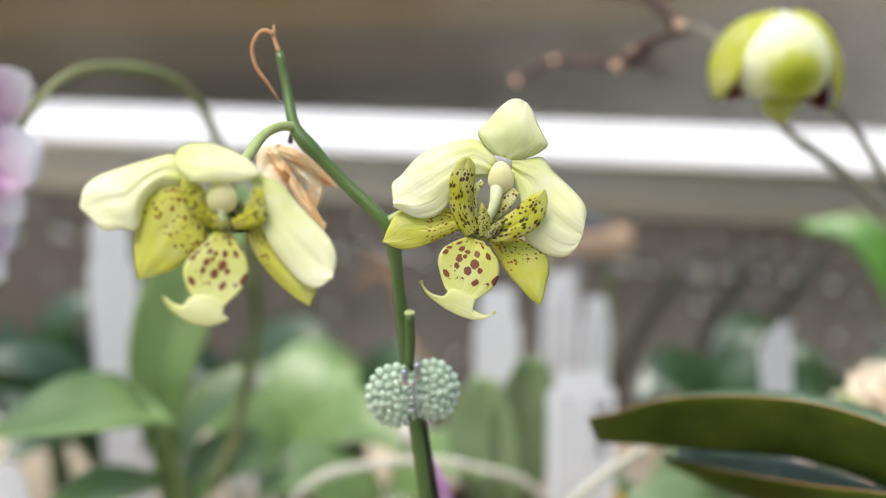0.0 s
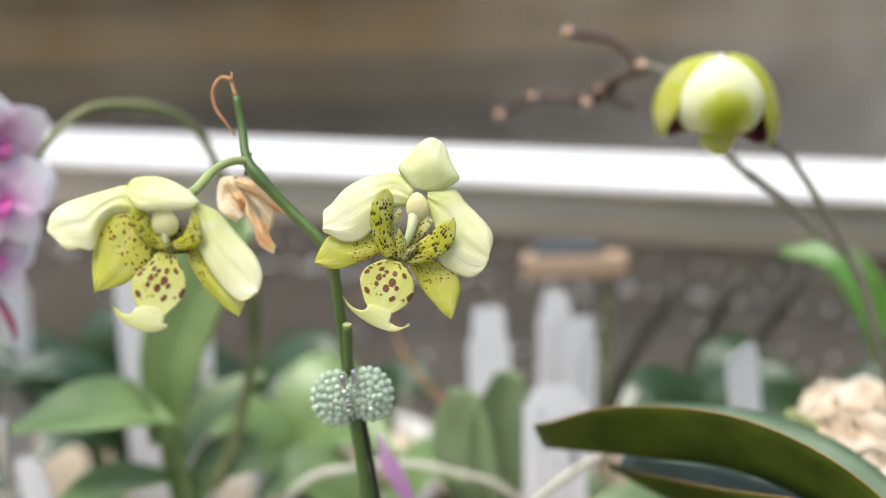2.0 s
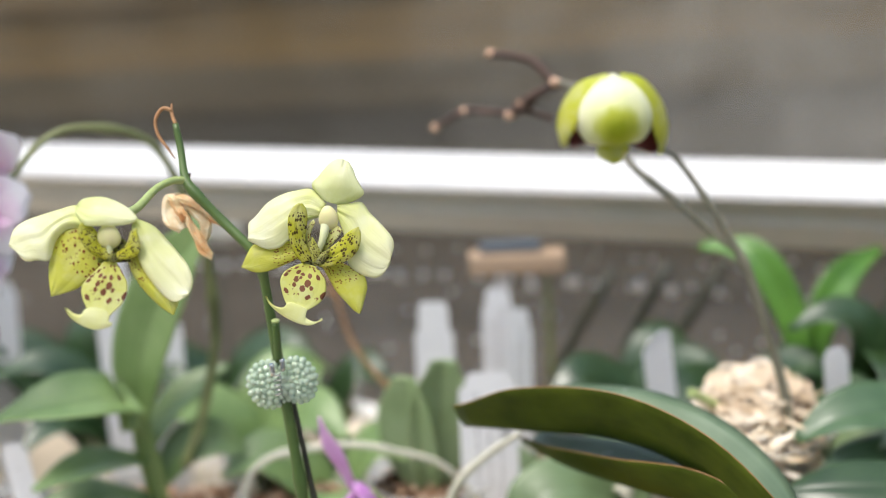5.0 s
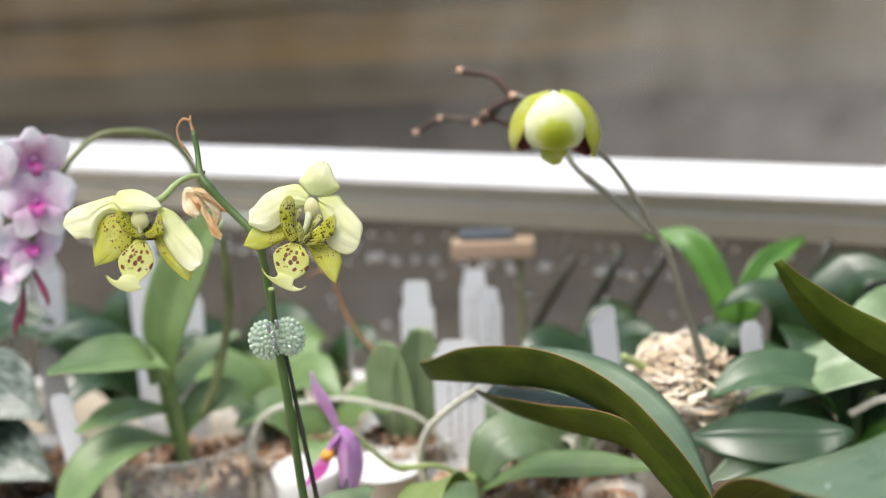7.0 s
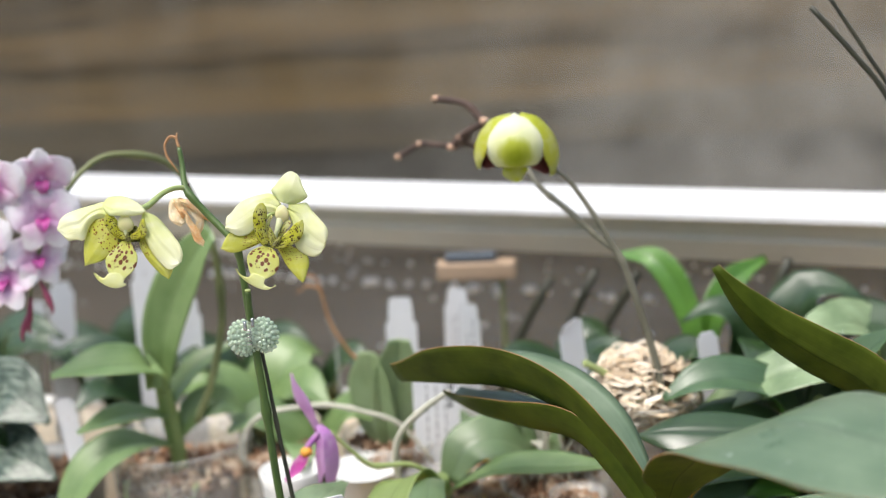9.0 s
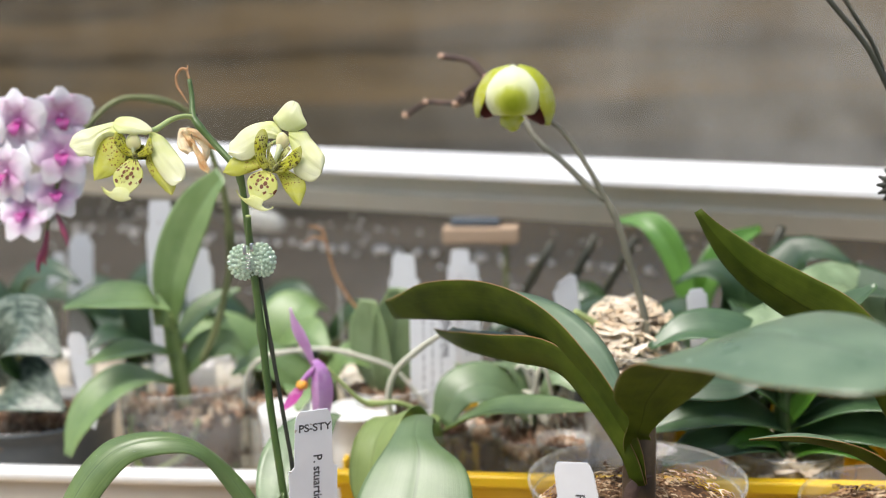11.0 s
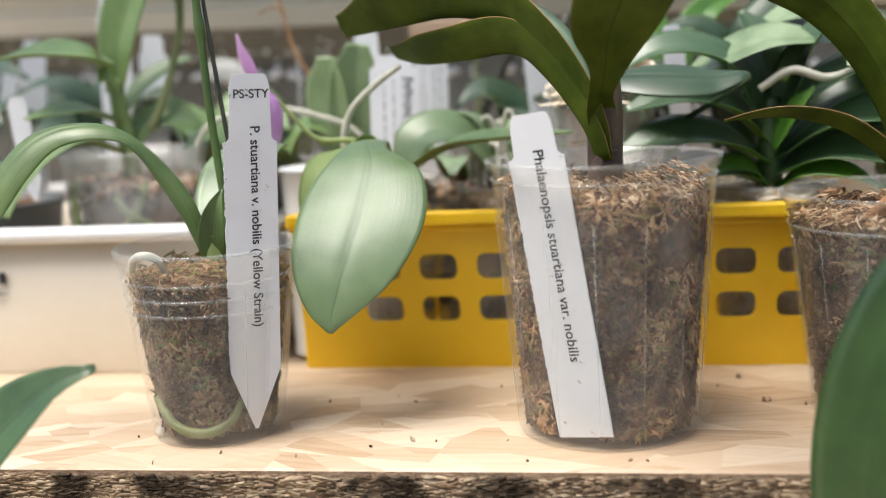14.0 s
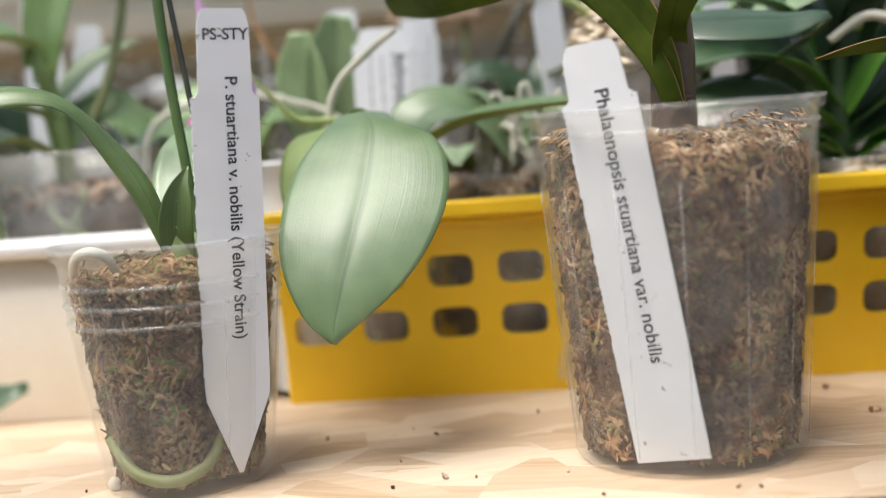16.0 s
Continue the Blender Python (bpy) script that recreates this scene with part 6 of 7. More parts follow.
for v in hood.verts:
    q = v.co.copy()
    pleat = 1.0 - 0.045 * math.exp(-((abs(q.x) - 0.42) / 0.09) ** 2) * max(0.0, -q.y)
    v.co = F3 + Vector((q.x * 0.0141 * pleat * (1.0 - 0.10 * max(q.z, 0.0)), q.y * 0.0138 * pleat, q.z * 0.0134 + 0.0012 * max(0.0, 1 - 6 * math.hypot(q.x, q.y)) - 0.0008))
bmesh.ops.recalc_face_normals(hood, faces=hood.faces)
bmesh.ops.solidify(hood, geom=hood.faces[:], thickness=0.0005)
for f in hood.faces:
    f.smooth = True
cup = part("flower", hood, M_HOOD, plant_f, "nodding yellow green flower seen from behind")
for ctrl, ws, u1, u2, dm, mats in (
    ([(-0.002, 0.001, 0.0135), (-0.0105, 0.000, 0.0105), (-0.0165, 0.000, 0.0030), (-0.0190, 0.000, -0.0055), (-0.0185, 0.001, -0.0115)], [0.003, 0.0062, 0.0076, 0.0070, 0.0025], (-0.6, -0.3, 1), (-1, -0.5, 0), 0.3, [GREENISH, M_MAROON]),
    ([(0.003, 0.001, 0.0135), (0.0105, 0.000, 0.0105), (0.0165, 0.000, 0.0020), (0.0185, 0.000, -0.0085), (0.0170, 0.001, -0.0160)], [0.003, 0.0062, 0.0076, 0.0070, 0.0025], (0.6, -0.3, 1), (1, -0.5, 0), 0.3, [GREENISH, M_MAROON]),
    ([(-0.0005, -0.004, -0.0095), (-0.0005, -0.0045, -0.0135), (0.0005, -0.0030, -0.0180)], [0.0050, 0.0058, 0.0020], (0, -1, 0.2), None, 0.2, [GREENISH, GREENISH]),
    ([(-0.007, 0.004, -0.001), (-0.012, 0.004, -0.007), (-0.0155, 0.003, -0.0115)], [0.004, 0.0060, 0.002], (-0.4, -1, 0), None, 0.1, [M_MAROON, GREENISH]),
    ([(0.007, 0.004, -0.002), (0.011, 0.004, -0.009), (0.0145, 0.003, -0.0155)], [0.004, 0.0060, 0.002], (0.4, -1, 0), None, 0.1, [M_MAROON, GREENISH]),
):
    part("petal", blade([F3 + Vector(q) for q in ctrl], ws, u1, u2, 0.0, dm, 0.01, 0.0006, 0.02, 2, 20, 12), mats, cup)
plant_y = thing("young_orchid", (0.195, 0.190, 0.06), "young orchid with bright green upright leaves", "orchid")
part("stem_base", tube([(0.1955, 0.190, 0.06), (0.1955, 0.190, 0.095), (0.1953, 0.190, 0.114)], [0.004, 0.0045, 0.0035], 8, 10), PALE_LOW, plant_y)
part("leaf", blade([(0.1948, 0.1893, 0.1104), (0.1937, 0.1926, 0.1382), (0.1865, 0.2004, 0.1638), (0.1731, 0.2093, 0.1811), (0.1531, 0.2204, 0.1816)], [0.003, 0.0055, 0.0075, 0.0072, 0.002], (-0.5, -0.7, 0.4), (-0.5, -0.4, 0.8), 0.2, 0.0, 0.05, 0.0013, 0.02, 3), [FRESH_TOP, FRESH_TOP], plant_y, "bright green young leaf")
part("leaf", blade([(0.1954, 0.1893, 0.1104), (0.2021, 0.1982, 0.1471), (0.2154, 0.2093, 0.1672), (0.2355, 0.2226, 0.1761)], [0.004, 0.0065, 0.008, 0.002], (0.2, -0.8, 0.5), None, 0.25, 0.0, 0.05, 0.0013, 0.02, 4), [FRESH_TOP, PALE_LOW], plant_y)
part("leaf", sheet_leaf([(0.196, 0.116, 0.112), (0.2238, 0.07, 0.1341), (0.2099, 0.075, 0.1377), (0.1875, 0.075, 0.1407), (0.1697, 0.072, 0.1386), (0.1555, 0.068, 0.1324)],
                        [(0.19, 0.112, 0.112), (0.2237, 0.067, 0.1332), (0.2087, 0.054, 0.1281), (0.1889, 0.05, 0.1282), (0.1701, 0.054, 0.1308), (0.1556, 0.066, 0.1325)], -0.12, -0.06, 0.0015, 0.03, 6), [G_LOW, DEEP_TOP], plant_f, "broad dark green leaf")
part("leaf", blade([(0.186, 0.122, 0.12), (0.212, 0.112, 0.140), (0.238, 0.108, 0.150), (0.268, 0.106, 0.148)], [0.005, 0.013, 0.016, 0.004], (0, -0.4, 1), (0.1, -0.4, 1), 0.15, 0.0, 0.05, 0.0014, 0.02, 6), [MINT_TOP, G_LOW], plant_f)
part("old_stalk", tube([(0.168, 0.125, 0.128), (0.150, 0.118, 0.142), (0.133, 0.112, 0.154)], [0.002, 0.002, 0.0018], 16, 9), M_PEDICEL, plant_f)

# strap-leaved plant
plant_g = thing("strap_leaf_plant", (0.238, 0.118, 0.08), "plant with fans of glossy deep green strap leaves", "orchid")
part("stem_base", tube([(0.238, 0.118, 0.072), (0.238, 0.117, 0.098), (0.239, 0.116, 0.124)], [0.006, 0.0065, 0.004], 12, 12), DEEP_LOW, plant_g)
for ctrl, ws in (
    ([(0.236, 0.116, 0.112), (0.224, 0.110, 0.136), (0.206, 0.104, 0.1465), (0.186, 0.100, 0.147), (0.170, 0.098, 0.139)], 0.0075),
    ([(0.236, 0.115, 0.104), (0.218, 0.104, 0.121), (0.196, 0.096, 0.126), (0.172, 0.090, 0.121)], 0.0085),
    ([(0.236, 0.113, 0.094), (0.214, 0.098, 0.106), (0.190, 0.088, 0.108), (0.166, 0.084, 0.101)], 0.0085),
    ([(0.236, 0.112, 0.084), (0.216, 0.098, 0.092), (0.196, 0.090, 0.091), (0.176, 0.086, 0.084)], 0.0075),
    ([(0.240, 0.116, 0.112), (0.252, 0.110, 0.142), (0.264, 0.104, 0.158), (0.276, 0.100, 0.170)], 0.006),
    ([(0.241, 0.115, 0.106), (0.260, 0.106, 0.128), (0.284, 0.100, 0.138), (0.308, 0.098, 0.134)], 0.0075),
    ([(0.241, 0.113, 0.096), (0.264, 0.102, 0.112), (0.288, 0.096, 0.114), (0.314, 0.092, 0.106)], 0.008),
    ([(0.240, 0.112, 0.088), (0.262, 0.100, 0.098), (0.286, 0.094, 0.096), (0.308, 0.090, 0.088)], 0.0075),
    ([(0.239, 0.118, 0.118), (0.236, 0.124, 0.146), (0.226, 0.130, 0.164)], 0.006),
    ([(0.241, 0.117, 0.100), (0.266, 0.118, 0.122), (0.296, 0.118, 0.128), (0.328, 0.116, 0.120)], 0.0085),
    ([(0.241, 0.119, 0.092), (0.270, 0.122, 0.106), (0.300, 0.124, 0.108), (0.332, 0.122, 0.100)], 0.0085),
):
    part("leaf", blade(ctrl, [ws * 0.7, ws * 1.45, ws * 1.6, ws * 1.35, ws * 0.3], (0, -0.5, 1), None, 0.35, 0.0, 0.05, 0.0015, 0.01, ws * 500, 24, 10), [STRAP_TOP, FRESH_TOP], plant_g)
for ctrl in ([(0.237, 0.110, 0.080), (0.228, 0.100, 0.092), (0.216, 0.094, 0.094), (0.204, 0.090, 0.088)], [(0.240, 0.110, 0.080), (0.252, 0.099, 0.090), (0.268, 0.092, 0.090), (0.284, 0.088, 0.083)], [(0.239, 0.110, 0.100), (0.248, 0.102, 0.118), (0.256, 0.098, 0.128)]):
    part("leaf", blade(ctrl, [0.004, 0.0065, 0.006, 0.001], (0, -0.6, 1), None, 0.3, 0.0, 0.05, 0.0013, 0.01, 3, 16, 8), [FRESH_TOP, FRESH_TOP], plant_g, "young yellow green leaf")
part("flower_bud", ball((0.243, 0.104, 0.134), (0.003, 0.003, 0.0035), 10, 8), PALE_LOW, plant_g)
part("aerial_root", tube([(0.232, 0.100, 0.128), (0.246, 0.098, 0.136), (0.262, 0.098, 0.132), (0.280, 0.098, 0.138)], [0.0018, 0.002, 0.0019, 0.0014], 24, 9), M_ROOT, plant_g)

# plants further back
plant_m = thing("small_orchid", (0.028, 0.152, 0.09), "small pale green orchid with upright rounded leaves", "orchid")
for ctrl, w, u in (([(0.028, 0.152, 0.095), (0.033, 0.149, 0.130), (0.037, 0.147, 0.158)], 0.0125, (0.3, -1, 0.1)), ([(0.026, 0.153, 0.095), (0.021, 0.148, 0.126), (0.021, 0.145, 0.152)], 0.0120, (-0.4, -1, 0.1)), ([(0.024, 0.155, 0.095), (0.016, 0.156, 0.118), (0.014, 0.156, 0.134)], 0.004, (-0.5, -1, 0))):
    part("leaf", blade(ctrl, [w * 0.5, w * 0.95, w * 1.1, w * 1.0, w * 0.45], u, None, 0.25, 0.0, 0.05, 0.0014), [SAGE_TOP, PALE_LOW], plant_m)
tangle = thing("rooty_orchid", (0.112, 0.135, 0.075), "orchid with a tangle of pale grey roots over bark", "orchid")
rnd = random.Random(63)
for i in range(22):
    a, r = rnd.uniform(0, 6.28), rnd.uniform(0.004, 0.019)
    b = a + rnd.uniform(0.8, 2.4)
    p0 = Vector((0.112 + r * math.cos(a), 0.135 + 0.6 * r * math.sin(a), 0.082))
    p2 = Vector((0.112 + 0.020 * math.cos(b), 0.135 + 0.012 * math.sin(b), rnd.uniform(0.080, 0.098)))
    p1 = (p0 + p2) / 2 + Vector((rnd.uniform(-0.006, 0.006), rnd.uniform(-0.005, 0.005), rnd.uniform(0.010, 0.034)))
    part("root", tube([p0, p1, p2], [0.0009, 0.0012, 0.0008], 14, 7), M_ROOT, tangle)
for ctrl, w in (([(0.112, 0.136, 0.092), (0.122, 0.130, 0.112), (0.133, 0.124, 0.108)], 0.0055), ([(0.112, 0.137, 0.092), (0.100, 0.132, 0.116), (0.090, 0.128, 0.122)], 0.0050)):
    part("leaf", blade(ctrl, [w * 0.5, w, w * 0.9, w * 0.15], (0, -0.5, 1), None, 0.2, 0.0, 0.05, 0.0013), [MINT_TOP, G_LOW], tangle)
silver = thing("silver_leaf_orchid", (-0.19, 0.15, 0.09), "orchid with silver marbled dark leaves", "orchid")
for ctrl, w, u in (([(-0.205, 0.160, 0.095), (-0.192, 0.145, 0.125), (-0.175, 0.135, 0.136), (-0.150, 0.125, 0.124)], 0.017, (0.2, -0.8, 0.7)), ([(-0.205, 0.160, 0.09), (-0.190, 0.138, 0.103), (-0.170, 0.124, 0.106), (-0.146, 0.116, 0.096)], 0.014, (0.1, -0.8, 0.7)), ([(-0.207, 0.162, 0.095), (-0.222, 0.150, 0.125), (-0.240, 0.142, 0.130)], 0.015, (-0.2, -0.8, 0.7))):
    part("leaf", blade(ctrl, [w * 0.5, w * 1.35, w * 1.45, w * 1.0, w * 0.1], u, None, 0.15, 0.0, 0.05, 0.0014, 0.04), [SILVER_TOP, DEEP_LOW], silver)
BACK = [
    ("broad_leaf_plant", (-0.055, 0.20), [((0.020, 0.020), 0.132, 0.018), ((-0.03, -0.01), 0.124, 0.015), ((0.03, -0.02), 0.122, 0.016), ((0.0, -0.03), 0.114, 0.015)], [LIGHT_TOP, G_LOW]),
    ("broad_leaf_plant", (-0.125, 0.21), [((-0.035, -0.01), 0.145, 0.010), ((0.03, -0.01), 0.136, 0.010), ((-0.02, -0.03), 0.122, 0.012), ((0.02, 0.02), 0.140, 0.010)], [DEEP_TOP, G_LOW]),
    ("broad_leaf_plant", (-0.235, 0.22), [((-0.04, -0.01), 0.15, 0.013), ((0.04, -0.01), 0.155, 0.013), ((0.0, -0.04), 0.14, 0.014)], [DEEP_TOP, G_LOW]),
    ("broad_leaf_plant", (0.120, 0.203), [((-0.025, -0.01), 0.130, 0.017), ((0.028, -0.01), 0.132, 0.017), ((0.0, -0.03), 0.120, 0.015), ((0.02, 0.02), 0.140, 0.012)], [DEEP_TOP, DEEP_LOW]),
    ("broad_leaf_plant", (0.172, 0.188), [((-0.03, -0.02), 0.134, 0.014), ((0.02, -0.01), 0.138, 0.014), ((0.035, -0.03), 0.13, 0.015)], [DEEP_TOP, DEEP_LOW]),
    ("broad_leaf_plant", (0.232, 0.182), [((-0.03, 0.0), 0.16, 0.013), ((0.03, -0.01), 0.172, 0.017), ((0.05, -0.03), 0.158, 0.018), ((-0.01, -0.03), 0.145, 0.015)], [DEEP_TOP, DEEP_LOW]),
    ("broad_leaf_plant", (0.300, 0.160), [((-0.045, -0.02), 0.162, 0.017), ((0.03, -0.02), 0.165, 0.018), ((-0.02, -0.05), 0.145, 0.016)], [MINT_TOP, G_LOW]),
    ("broad_leaf_plant", (0.085, 0.180), [((-0.025, -0.02), 0.106, 0.011), ((0.025, -0.015), 0.112, 0.011), ((0.0, -0.03), 0.098, 0.011)], [MINT_TOP, G_LOW]),
    ("broad_leaf_plant", (0.145, 0.165), [((-0.02, -0.02), 0.112, 0.010), ((0.025, -0.01), 0.120, 0.010), ((0.0, -0.03), 0.105, 0.010)], [G_TOP, G_LOW]),
    ("broad_leaf_plant", (-0.165, 0.262), [((-0.04, -0.01), 0.132, 0.018), ((0.04, -0.01), 0.128, 0.018), ((0.0, -0.03), 0.118, 0.017), ((0.02, 0.0), 0.145, 0.013)], [DEEP_TOP, DEEP_LOW]),
    ("broad_leaf_plant", (-0.255, 0.262), [((-0.04, -0.01), 0.138, 0.018), ((0.04, -0.01), 0.132, 0.018), ((0.0, -0.03), 0.122, 0.017)], [DEEP_TOP, G_LOW]),
    ("broad_leaf_plant", (-0.085, 0.258), [((-0.035, -0.01), 0.126, 0.016), ((0.035, -0.01), 0.13, 0.016), ((0.0, -0.03), 0.115, 0.016)], [DEEP_TOP, G_LOW]),
    ("broad_leaf_plant", (-0.030, 0.250), [((-0.03, -0.01), 0.118, 0.015), ((0.022, -0.01), 0.12, 0.014), ((0.0, -0.03), 0.108, 0.015)], [DEEP_TOP, G_LOW]),
    ("broad_leaf_plant", (-0.015, 0.165), [((-0.03, -0.01), 0.115, 0.014), ((0.025, -0.01), 0.118, 0.013), ((0.0, -0.03), 0.105, 0.013)], [LIGHT_TOP, G_LOW]),
]
for nm, (x, y), leaves, mats in BACK:
    p = thing(nm, (x, y, 0.06), "leafy green orchid standing among others in the tray", "orchid", "orchids at the back")
    part("stem_base", tube([(x, y, 0.05), (x, y, 0.075), (x, y, 0.09)], [0.005, 0.005, 0.003], 6, 10), DEEP_LOW, p)
    for (dx, dy), z, w in leaves:
        d = Vector((dx, dy, 0))
        part("leaf", blade([(x, y, 0.08), Vector((x, y, z - 0.012)) + d * 0.45, Vector((x, y, z)) + d, Vector((x, y, z - 0.008)) + d * 1.55], [w * 0.4, w, w, w * 0.12], Vector((0, -0.5, 1)) - d * 6, Vector((0, -0.4, 1)) + d * 6, 0.15, 0.0, 0.05, 0.0014, 0.03, dx * 90, 18, 10), mats, p)

# pots in the trays and what fills them
for at, r0, r1, h, label, mat_w, core_m in (
    ((-0.086, 0.142, 0.0035), 0.031, 0.0375, 0.105, "clear pot of pale roots and bark in the white tray", M_POT_MILK, "bark"),
    ((-0.185, 0.160, 0.0035), 0.036, 0.043, 0.078, "grey pot of red bark in the white tray", M_GREYPOT, "bark"),
    ((0.086, 0.148, 0.0035), 0.013, 0.0165, 0.083, "small clear cup of bark in the yellow tray", M_POT_DULL, "bark"),
    ((0.161, 0.124, 0.0035), 0.020, 0.0255, 0.130, "clear pot heaped with pale moss", M_POT_DULL, "pale"),
    ((0.238, 0.124, 0.0035), 0.022, 0.030, 0.080, "clouded clear pot holding strap leaves", M_POT_DULL, "moss"),
    ((0.028, 0.160, 0.0035), 0.021, 0.027, 0.098, "clear pot with a small pale orchid", M_POT_DULL, "bark"),
    ((0.125, 0.165, 0.0035), 0.020, 0.025, 0.085, "clear pot of bark in the yellow tray", M_POT_DULL, "bark"),
    ((-0.030, 0.150, 0.0035), 0.020, 0.024, 0.095, "clear pot beside the white tray's end", M_POT_DULL, "bark"),
    ((0.112, 0.128, 0.0035), 0.018, 0.0225, 0.082, "clear pot of bark under a tangle of roots", M_POT_DULL, "bark"),
    ((0.1275, 0.104, 0.0035), 0.0095, 0.0125, 0.086, "small clouded cup heaped with orange bark", M_POT_DULL, "bark"),
    ((0.058, 0.118, 0.0035), 0.017, 0.021, 0.088, "clear pot with the pale drooping orchid", M_POT_DULL, "bark"),
):
    pot("plant_pot", at, r0, r1, h, label, (), 0, 0.0014, mat_w)

    def top_of(r, at=at, r1=r1, h=h, mat_w=mat_w):
        a, k = r.uniform(0, 2 * math.pi), math.sqrt(r.random())
        heap = 0.026 * (1 - k ** 4) if core_m == "pale" else 0.004 * (1 - k)
        return (at[0] + (r1 - 0.003) * k * math.cos(a), at[1] + (r1 - 0.003) * k * math.sin(a), at[2] + h - (0.020 if mat_w is M_POT_MILK else 0.008) + heap + r.uniform(-0.003, 0.003)), (0, 0, 1)

    def side_of(r, at=at, r0=r0, r1=r1, h=h):
        a, k = r.uniform(0, 2 * math.pi), r.random() * 0.85
        rr = r0 + (r1 - r0) * k - 0.0025
        return (at[0] + rr * math.cos(a), at[1] + rr * math.sin(a), at[2] + 0.005 + (h - 0.01) * k), (math.cos(a), math.sin(a), 0)

    single("potting_core", lathe([(0.001, 0.003), (r0 - 0.006, 0.0035), (r1 - 0.008, h - (0.024 if mat_w is M_POT_MILK else 0.012)), (0.001, h - (0.021 if mat_w is M_POT_MILK else 0.008))], 28, at, (0, 0), 0.05), M_SOIL, "dark potting mix filling a clear pot", "potting mix")
    if core_m == "bark":
        v, f = chips(300, top_of, 0.0038, int(at[0] * 1000) + 500)
        stuff("bark_chips", v, f, M_BARK, "reddish bark chips on top of a pot", "bark")
        v, f = chips(50, side_of, 0.0030, int(at[0] * 1000) + 900)
        stuff("bark_chips", v, f, M_MOSS_DARK, "dark bark chips behind clear plastic", "bark")
    else:
        v, f = strands(900, top_of, 0.010, int(at[0] * 1000) + 700, 1.5, (0.08, 0.20))
        stuff("moss_strands", v, f, M_MOSS_PALE, "pale dried moss heaped on a pot", "moss")
        v, f = strands(700, side_of, 0.007, int(at[0] * 1000) + 800, 0.8)
        stuff("moss_strands", v, f, M_MOSS_DARK, "dark moss behind clear plastic", "moss")

cupw = thing("white_cup", (0.020, 0.112, 0.0035), "glossy white plastic cup standing in the yellow tray", "cup")
part("cup_wall", lathe([(0.016, 0.0), (0.0175, 0.075), (0.0185, 0.093), (0.0195, 0.0936), (0.0185, 0.0942), (0.0170, 0.090), (0.0165, 0.0895), (0.001, 0.0892)], 40, (0.018, 0.122, 0.0035)), M_WHITE, cupw)
cupw2 = thing("white_cup", (-0.022, 0.118, 0.0035), "white plastic cup with a yellow band in the yellow tray", "cup")
part("cup_wall", lathe([(0.011, 0.0), (0.015, 0.090), (0.0165, 0.098), (0.0157, 0.0985), (0.0142, 0.090), (0.001, 0.086)], 36, (-0.018, 0.112, 0.0035)), M_WHITE, cupw2)

stick = thing("dry_flower_stem", (0.014, 0.18, 0.09), "thin brown dried flower stem leaning by a clear stake", "dry stem")
part("stem", tube([(0.018, 0.18, 0.09), (0.012, 0.18, 0.128), (0.002, 0.18, 0.143), (-0.006, 0.18, 0.158), (-0.0105, 0.18, 0.178), (-0.013, 0.18, 0.185), (-0.020, 0.18, 0.186)], [0.0011, 0.0011, 0.001, 0.001, 0.0009, 0.0008, 0.0006], 40, 8, (0.4, 0.62, 0.85)), M_DRY, stick)
part("side_twig", tube([(-0.0105, 0.18, 0.178), (-0.017, 0.18, 0.180), (-0.024, 0.18, 0.176)], [0.0007, 0.0006, 0.0004], 12, 7), M_DRY, stick)
part("stake", tube([(-0.0045, 0.181, 0.08), (-0.004, 0.181, 0.154)], [0.0016, 0.0016], 6, 10), M_RIDGE, stick, "clear plastic stake")

# dark old stems and a dry seed head at the window's right
old = thing("old_flower_spike", (0.275, 0.1, 0.09), "dark leaning old flower stems with a black seed head", "old flower spike")
part("stem", tube([(0.300, 0.10, 0.08), (0.296, 0.10, 0.16), (0.287, 0.10, 0.235), (0.272, 0.10, 0.275), (0.256, 0.10, 0.297), (0.238, 0.10, 0.318)], [0.0016, 0.0016, 0.0015, 0.0014, 0.0013, 0.0012], 40, 9), M_STEM_DARK, old)
part("stem", tube([(0.287, 0.102, 0.232), (0.274, 0.102, 0.276), (0.262, 0.102, 0.297), (0.246, 0.102, 0.322)], [0.0011, 0.001, 0.001, 0.0009], 30, 8), M_STEM_DARK, old)
head = part("seed_head", ball((0.283, 0.098, 0.2185), (0.003, 0.0025, 0.003), 12, 8), M_STEM_DARK, old, "black ribbed seed head")
for i in range(14):
    a = 2 * math.pi * i / 14
    d = Vector((math.cos(a), 0, math.sin(a)))
    part("ray", blade([Vector((0.283, 0.0965, 0.2185)) + d * 0.002, Vector((0.283, 0.0945, 0.2185)) + d * 0.006, Vector((0.283, 0.0965, 0.2185)) + d * 0.0095], [0.0008, 0.0017, 0.0006], (0, -1, 0), None, -0.4, 0, 0, 0.0005, 0, 1, 8, 4), [M_STEM_DARK, M_STEM_DARK], head)
for i, (x, z0, dx) in enumerate(((0.085, 0.135, 0.03), (0.115, 0.14, 0.026), (0.135, 0.14, 0.03), (0.225, 0.15, 0.02))):
    tw = thing("dark_stick", (x, 0.30, 0.05), "dark leaning stick against the window", "stick", "sticks by the window")
    part("stick", tube([(x - dx * 0.9, 0.270 - 0.3 * x, 0.0005), (x, 0.274 - 0.3 * x, z0 - 0.03), (x + dx, 0.276 - 0.3 * (x + dx), z0 + 0.03)], [0.0029, 0.0028, 0.0026], 10, 8), M_STEM_DARK, tw)
saucer = thing("white_saucer", (-0.132, 0.45, -0.9), "white oval plastic disc on a stalk outside the window", "disc")
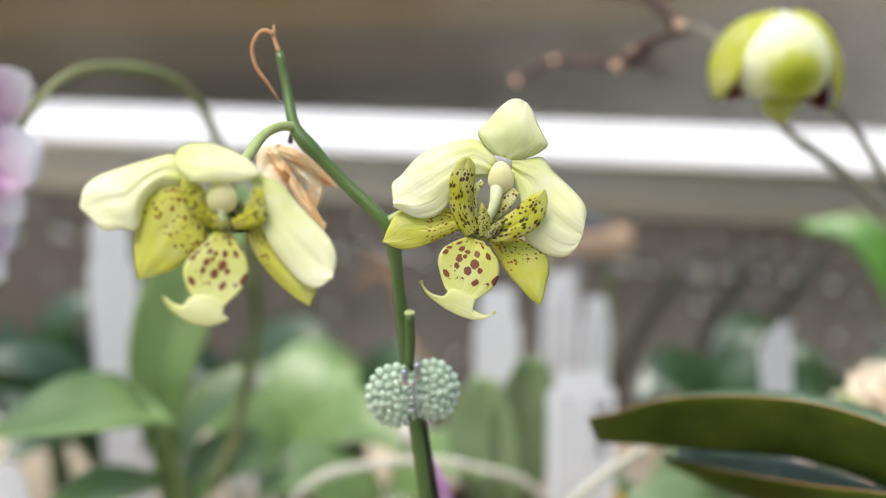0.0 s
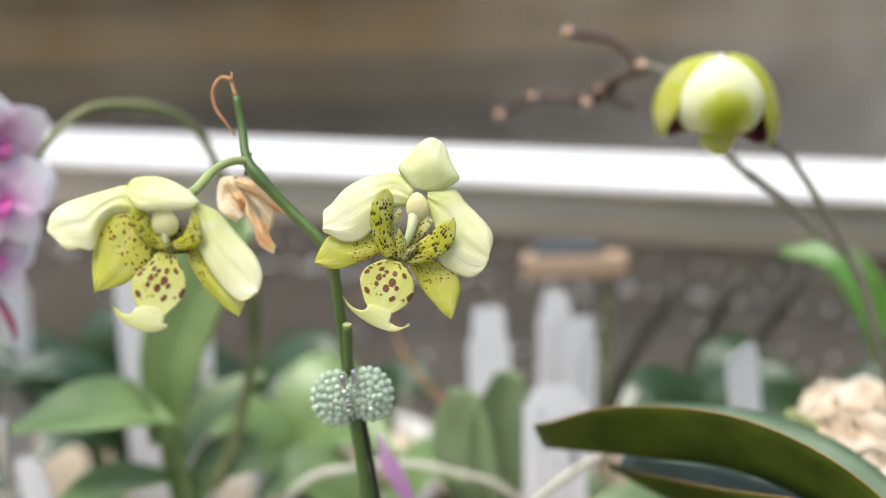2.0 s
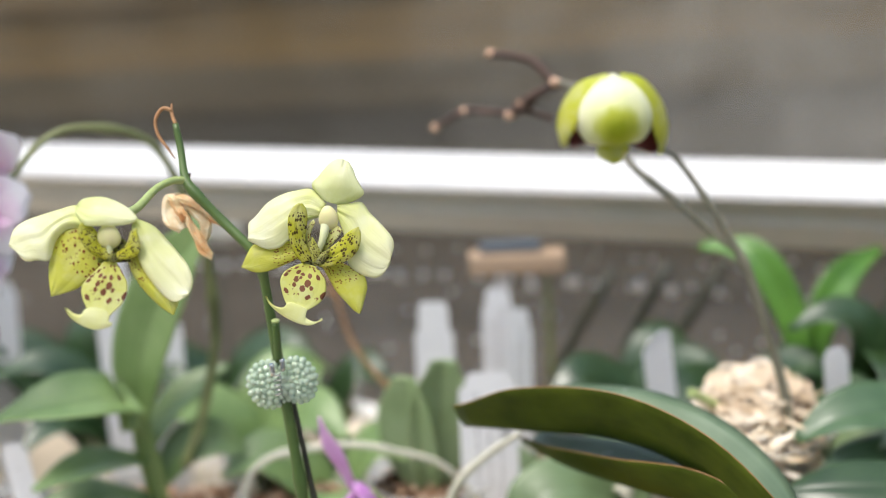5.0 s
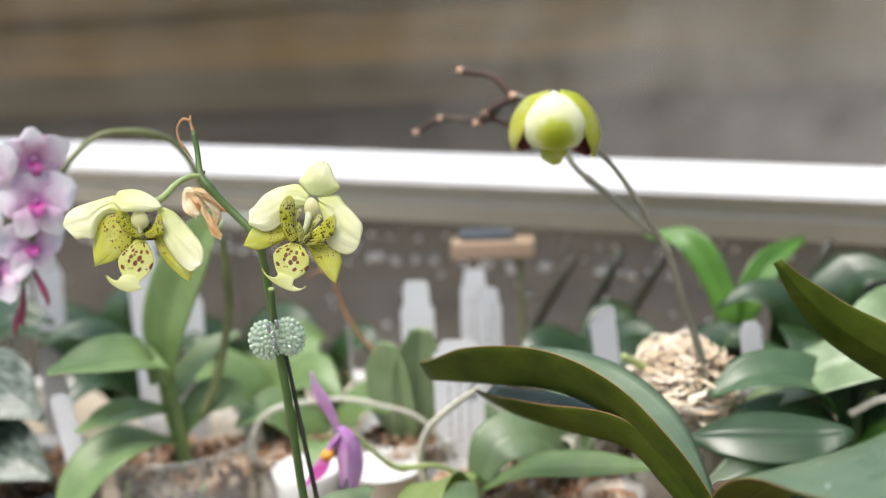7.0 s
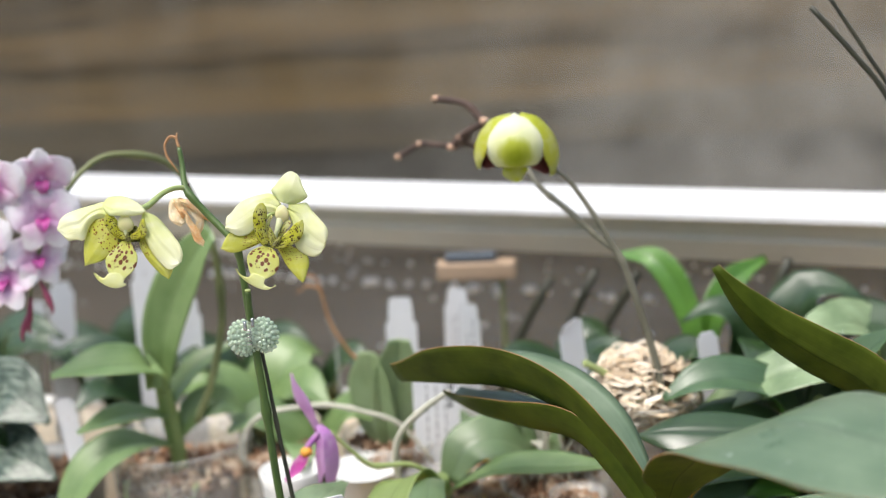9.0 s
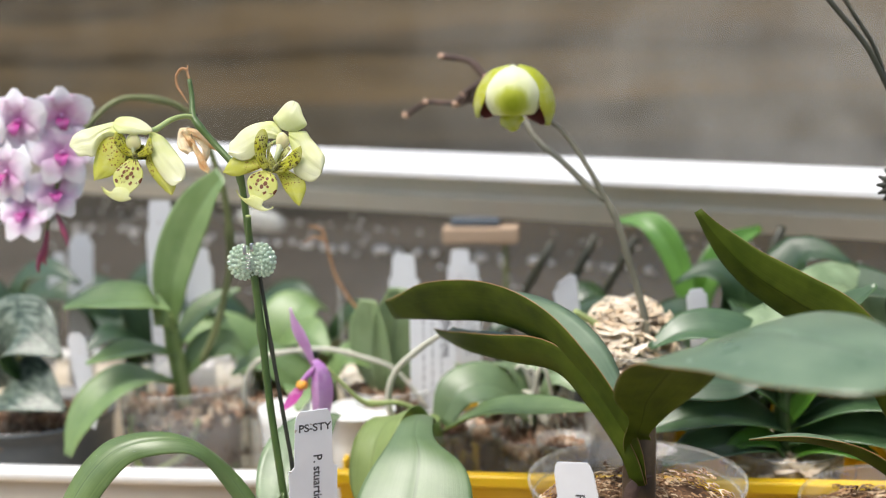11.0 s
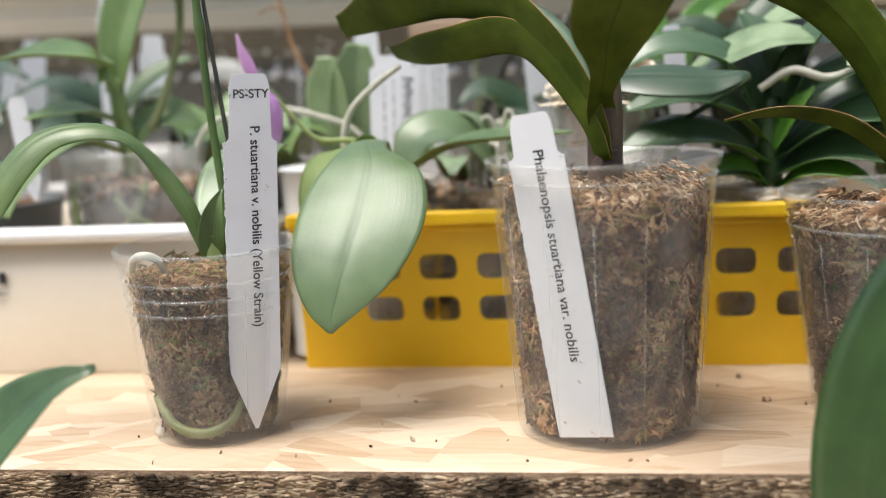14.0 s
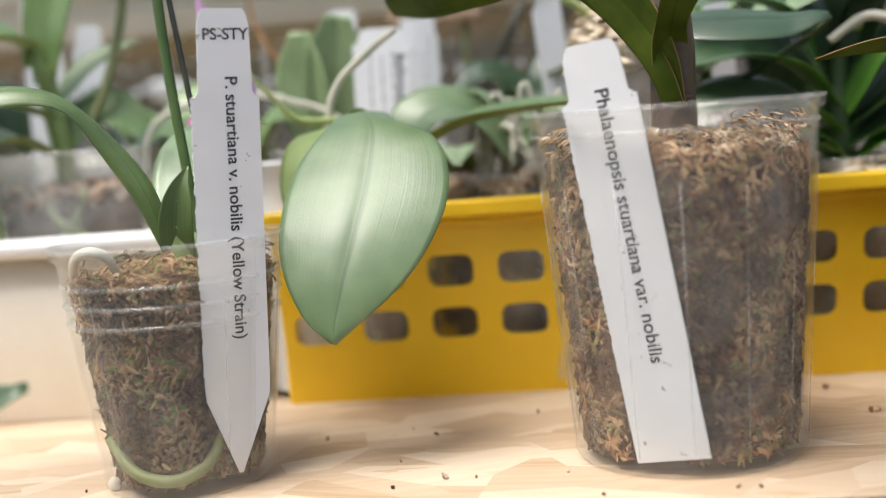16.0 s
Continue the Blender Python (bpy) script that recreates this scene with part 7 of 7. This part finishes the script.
part("disc", ball((-0.132, 0.45, 0.1437), (1, 1, 1), 28, 10, Matrix.Rotation(radians(14), 4, "Y") @ Matrix.Diagonal((0.0205, 0.003, 0.009, 1))), M_WHITE, saucer)
part("disc_stalk", tube([(-0.132, 0.452, -0.9), (-0.132, 0.452, 0.14)], [0.0015, 0.0012], 6, 8), M_STEM_DARK, saucer)

# leaves of plants standing lower, in front of the shelf
FRONT_TOP = leaf_material("smooth dark green leaf", (0.022, 0.062, 0.010), (0.045, 0.104, 0.020), 0.38, 0.3, 0.10)
low_l = thing("front_leaf_plant", (-0.07, -0.105, -0.06), "green leaf of a plant standing below the shelf edge", "orchid")
part("leaf", blade([(-0.085, -0.115, -0.055), (-0.060, -0.108, 0.006), (-0.040, -0.103, 0.030), (-0.020, -0.100, 0.0465), (-0.004, -0.0985, 0.0525)], [0.009, 0.0160, 0.0170, 0.0130, 0.0015], (-0.4, -0.8, 0.5), None, 0.2, 0.0, 0.05, 0.0014), [FRONT_TOP, G_LOW], low_l)
low_r = thing("front_leaf_plant", (0.30, -0.1, -0.06), "broad green leaf of a plant standing below the shelf edge", "orchid")
part("leaf", blade([(0.262, -0.085, -0.060), (0.258, -0.090, 0.000), (0.264, -0.094, 0.045), (0.282, -0.096, 0.085), (0.310, -0.097, 0.108)], [0.012, 0.028, 0.032, 0.026, 0.003], (-0.5, -1, 0.3), (-0.3, -0.8, 0.6), 0.12, 0.0, 0.05, 0.0016, 0.02), [FRONT_TOP, G_LOW], low_r)
shelf_low = single("lower_shelf", block(-0.6, 0.9, -0.32, -0.07, -0.20, -0.18, 0.001, 1), M_BOARD, "pale lower wooden shelf", "shelf", "", "structure")
for p, x, y in ((low_l, -0.085, -0.115), (low_r, 0.262, -0.085)):
    part("stem", tube([(x, y, -0.1795), (x, y, -0.11), (x, y, -0.052)], [0.006, 0.0055, 0.005], 6, 10), DEEP_LOW, p)

# crumbs of bark on the board
rnd = random.Random(21)


def crumb_place(r):
    return (r.uniform(-0.12, 0.30), r.uniform(-0.045, 0.085), 0.0006), (0, 0, 1)


v, f = chips(26, crumb_place, 0.0009, 22)
stuff("crumbs", v, f, M_BARK, "tiny dark bark crumbs scattered on the board", "crumbs")
for x, y in ((0.087, -0.015), (0.219, 0.076), (0.228, 0.038)):
    v, f = chips(5, lambda r, x=x, y=y: ((x + r.uniform(-0.0015, 0.0015), y + r.uniform(-0.0015, 0.0015), 0.0008), (0, 0, 1)), 0.0011, int(x * 1000))
    stuff("crumbs", v, f, M_BARK, "small pinch of bark crumbs on the board", "crumbs")
single("pebble", ball((-0.0200, -0.0105, 0.0022), (0.0024, 0.0022, 0.0023), 12, 8), plain("pale bead of perlite", (0.6, 0.55, 0.45), (0.72, 0.68, 0.6), 300.0, 0.7), "pale perlite grain beside the small pot", "pebble")
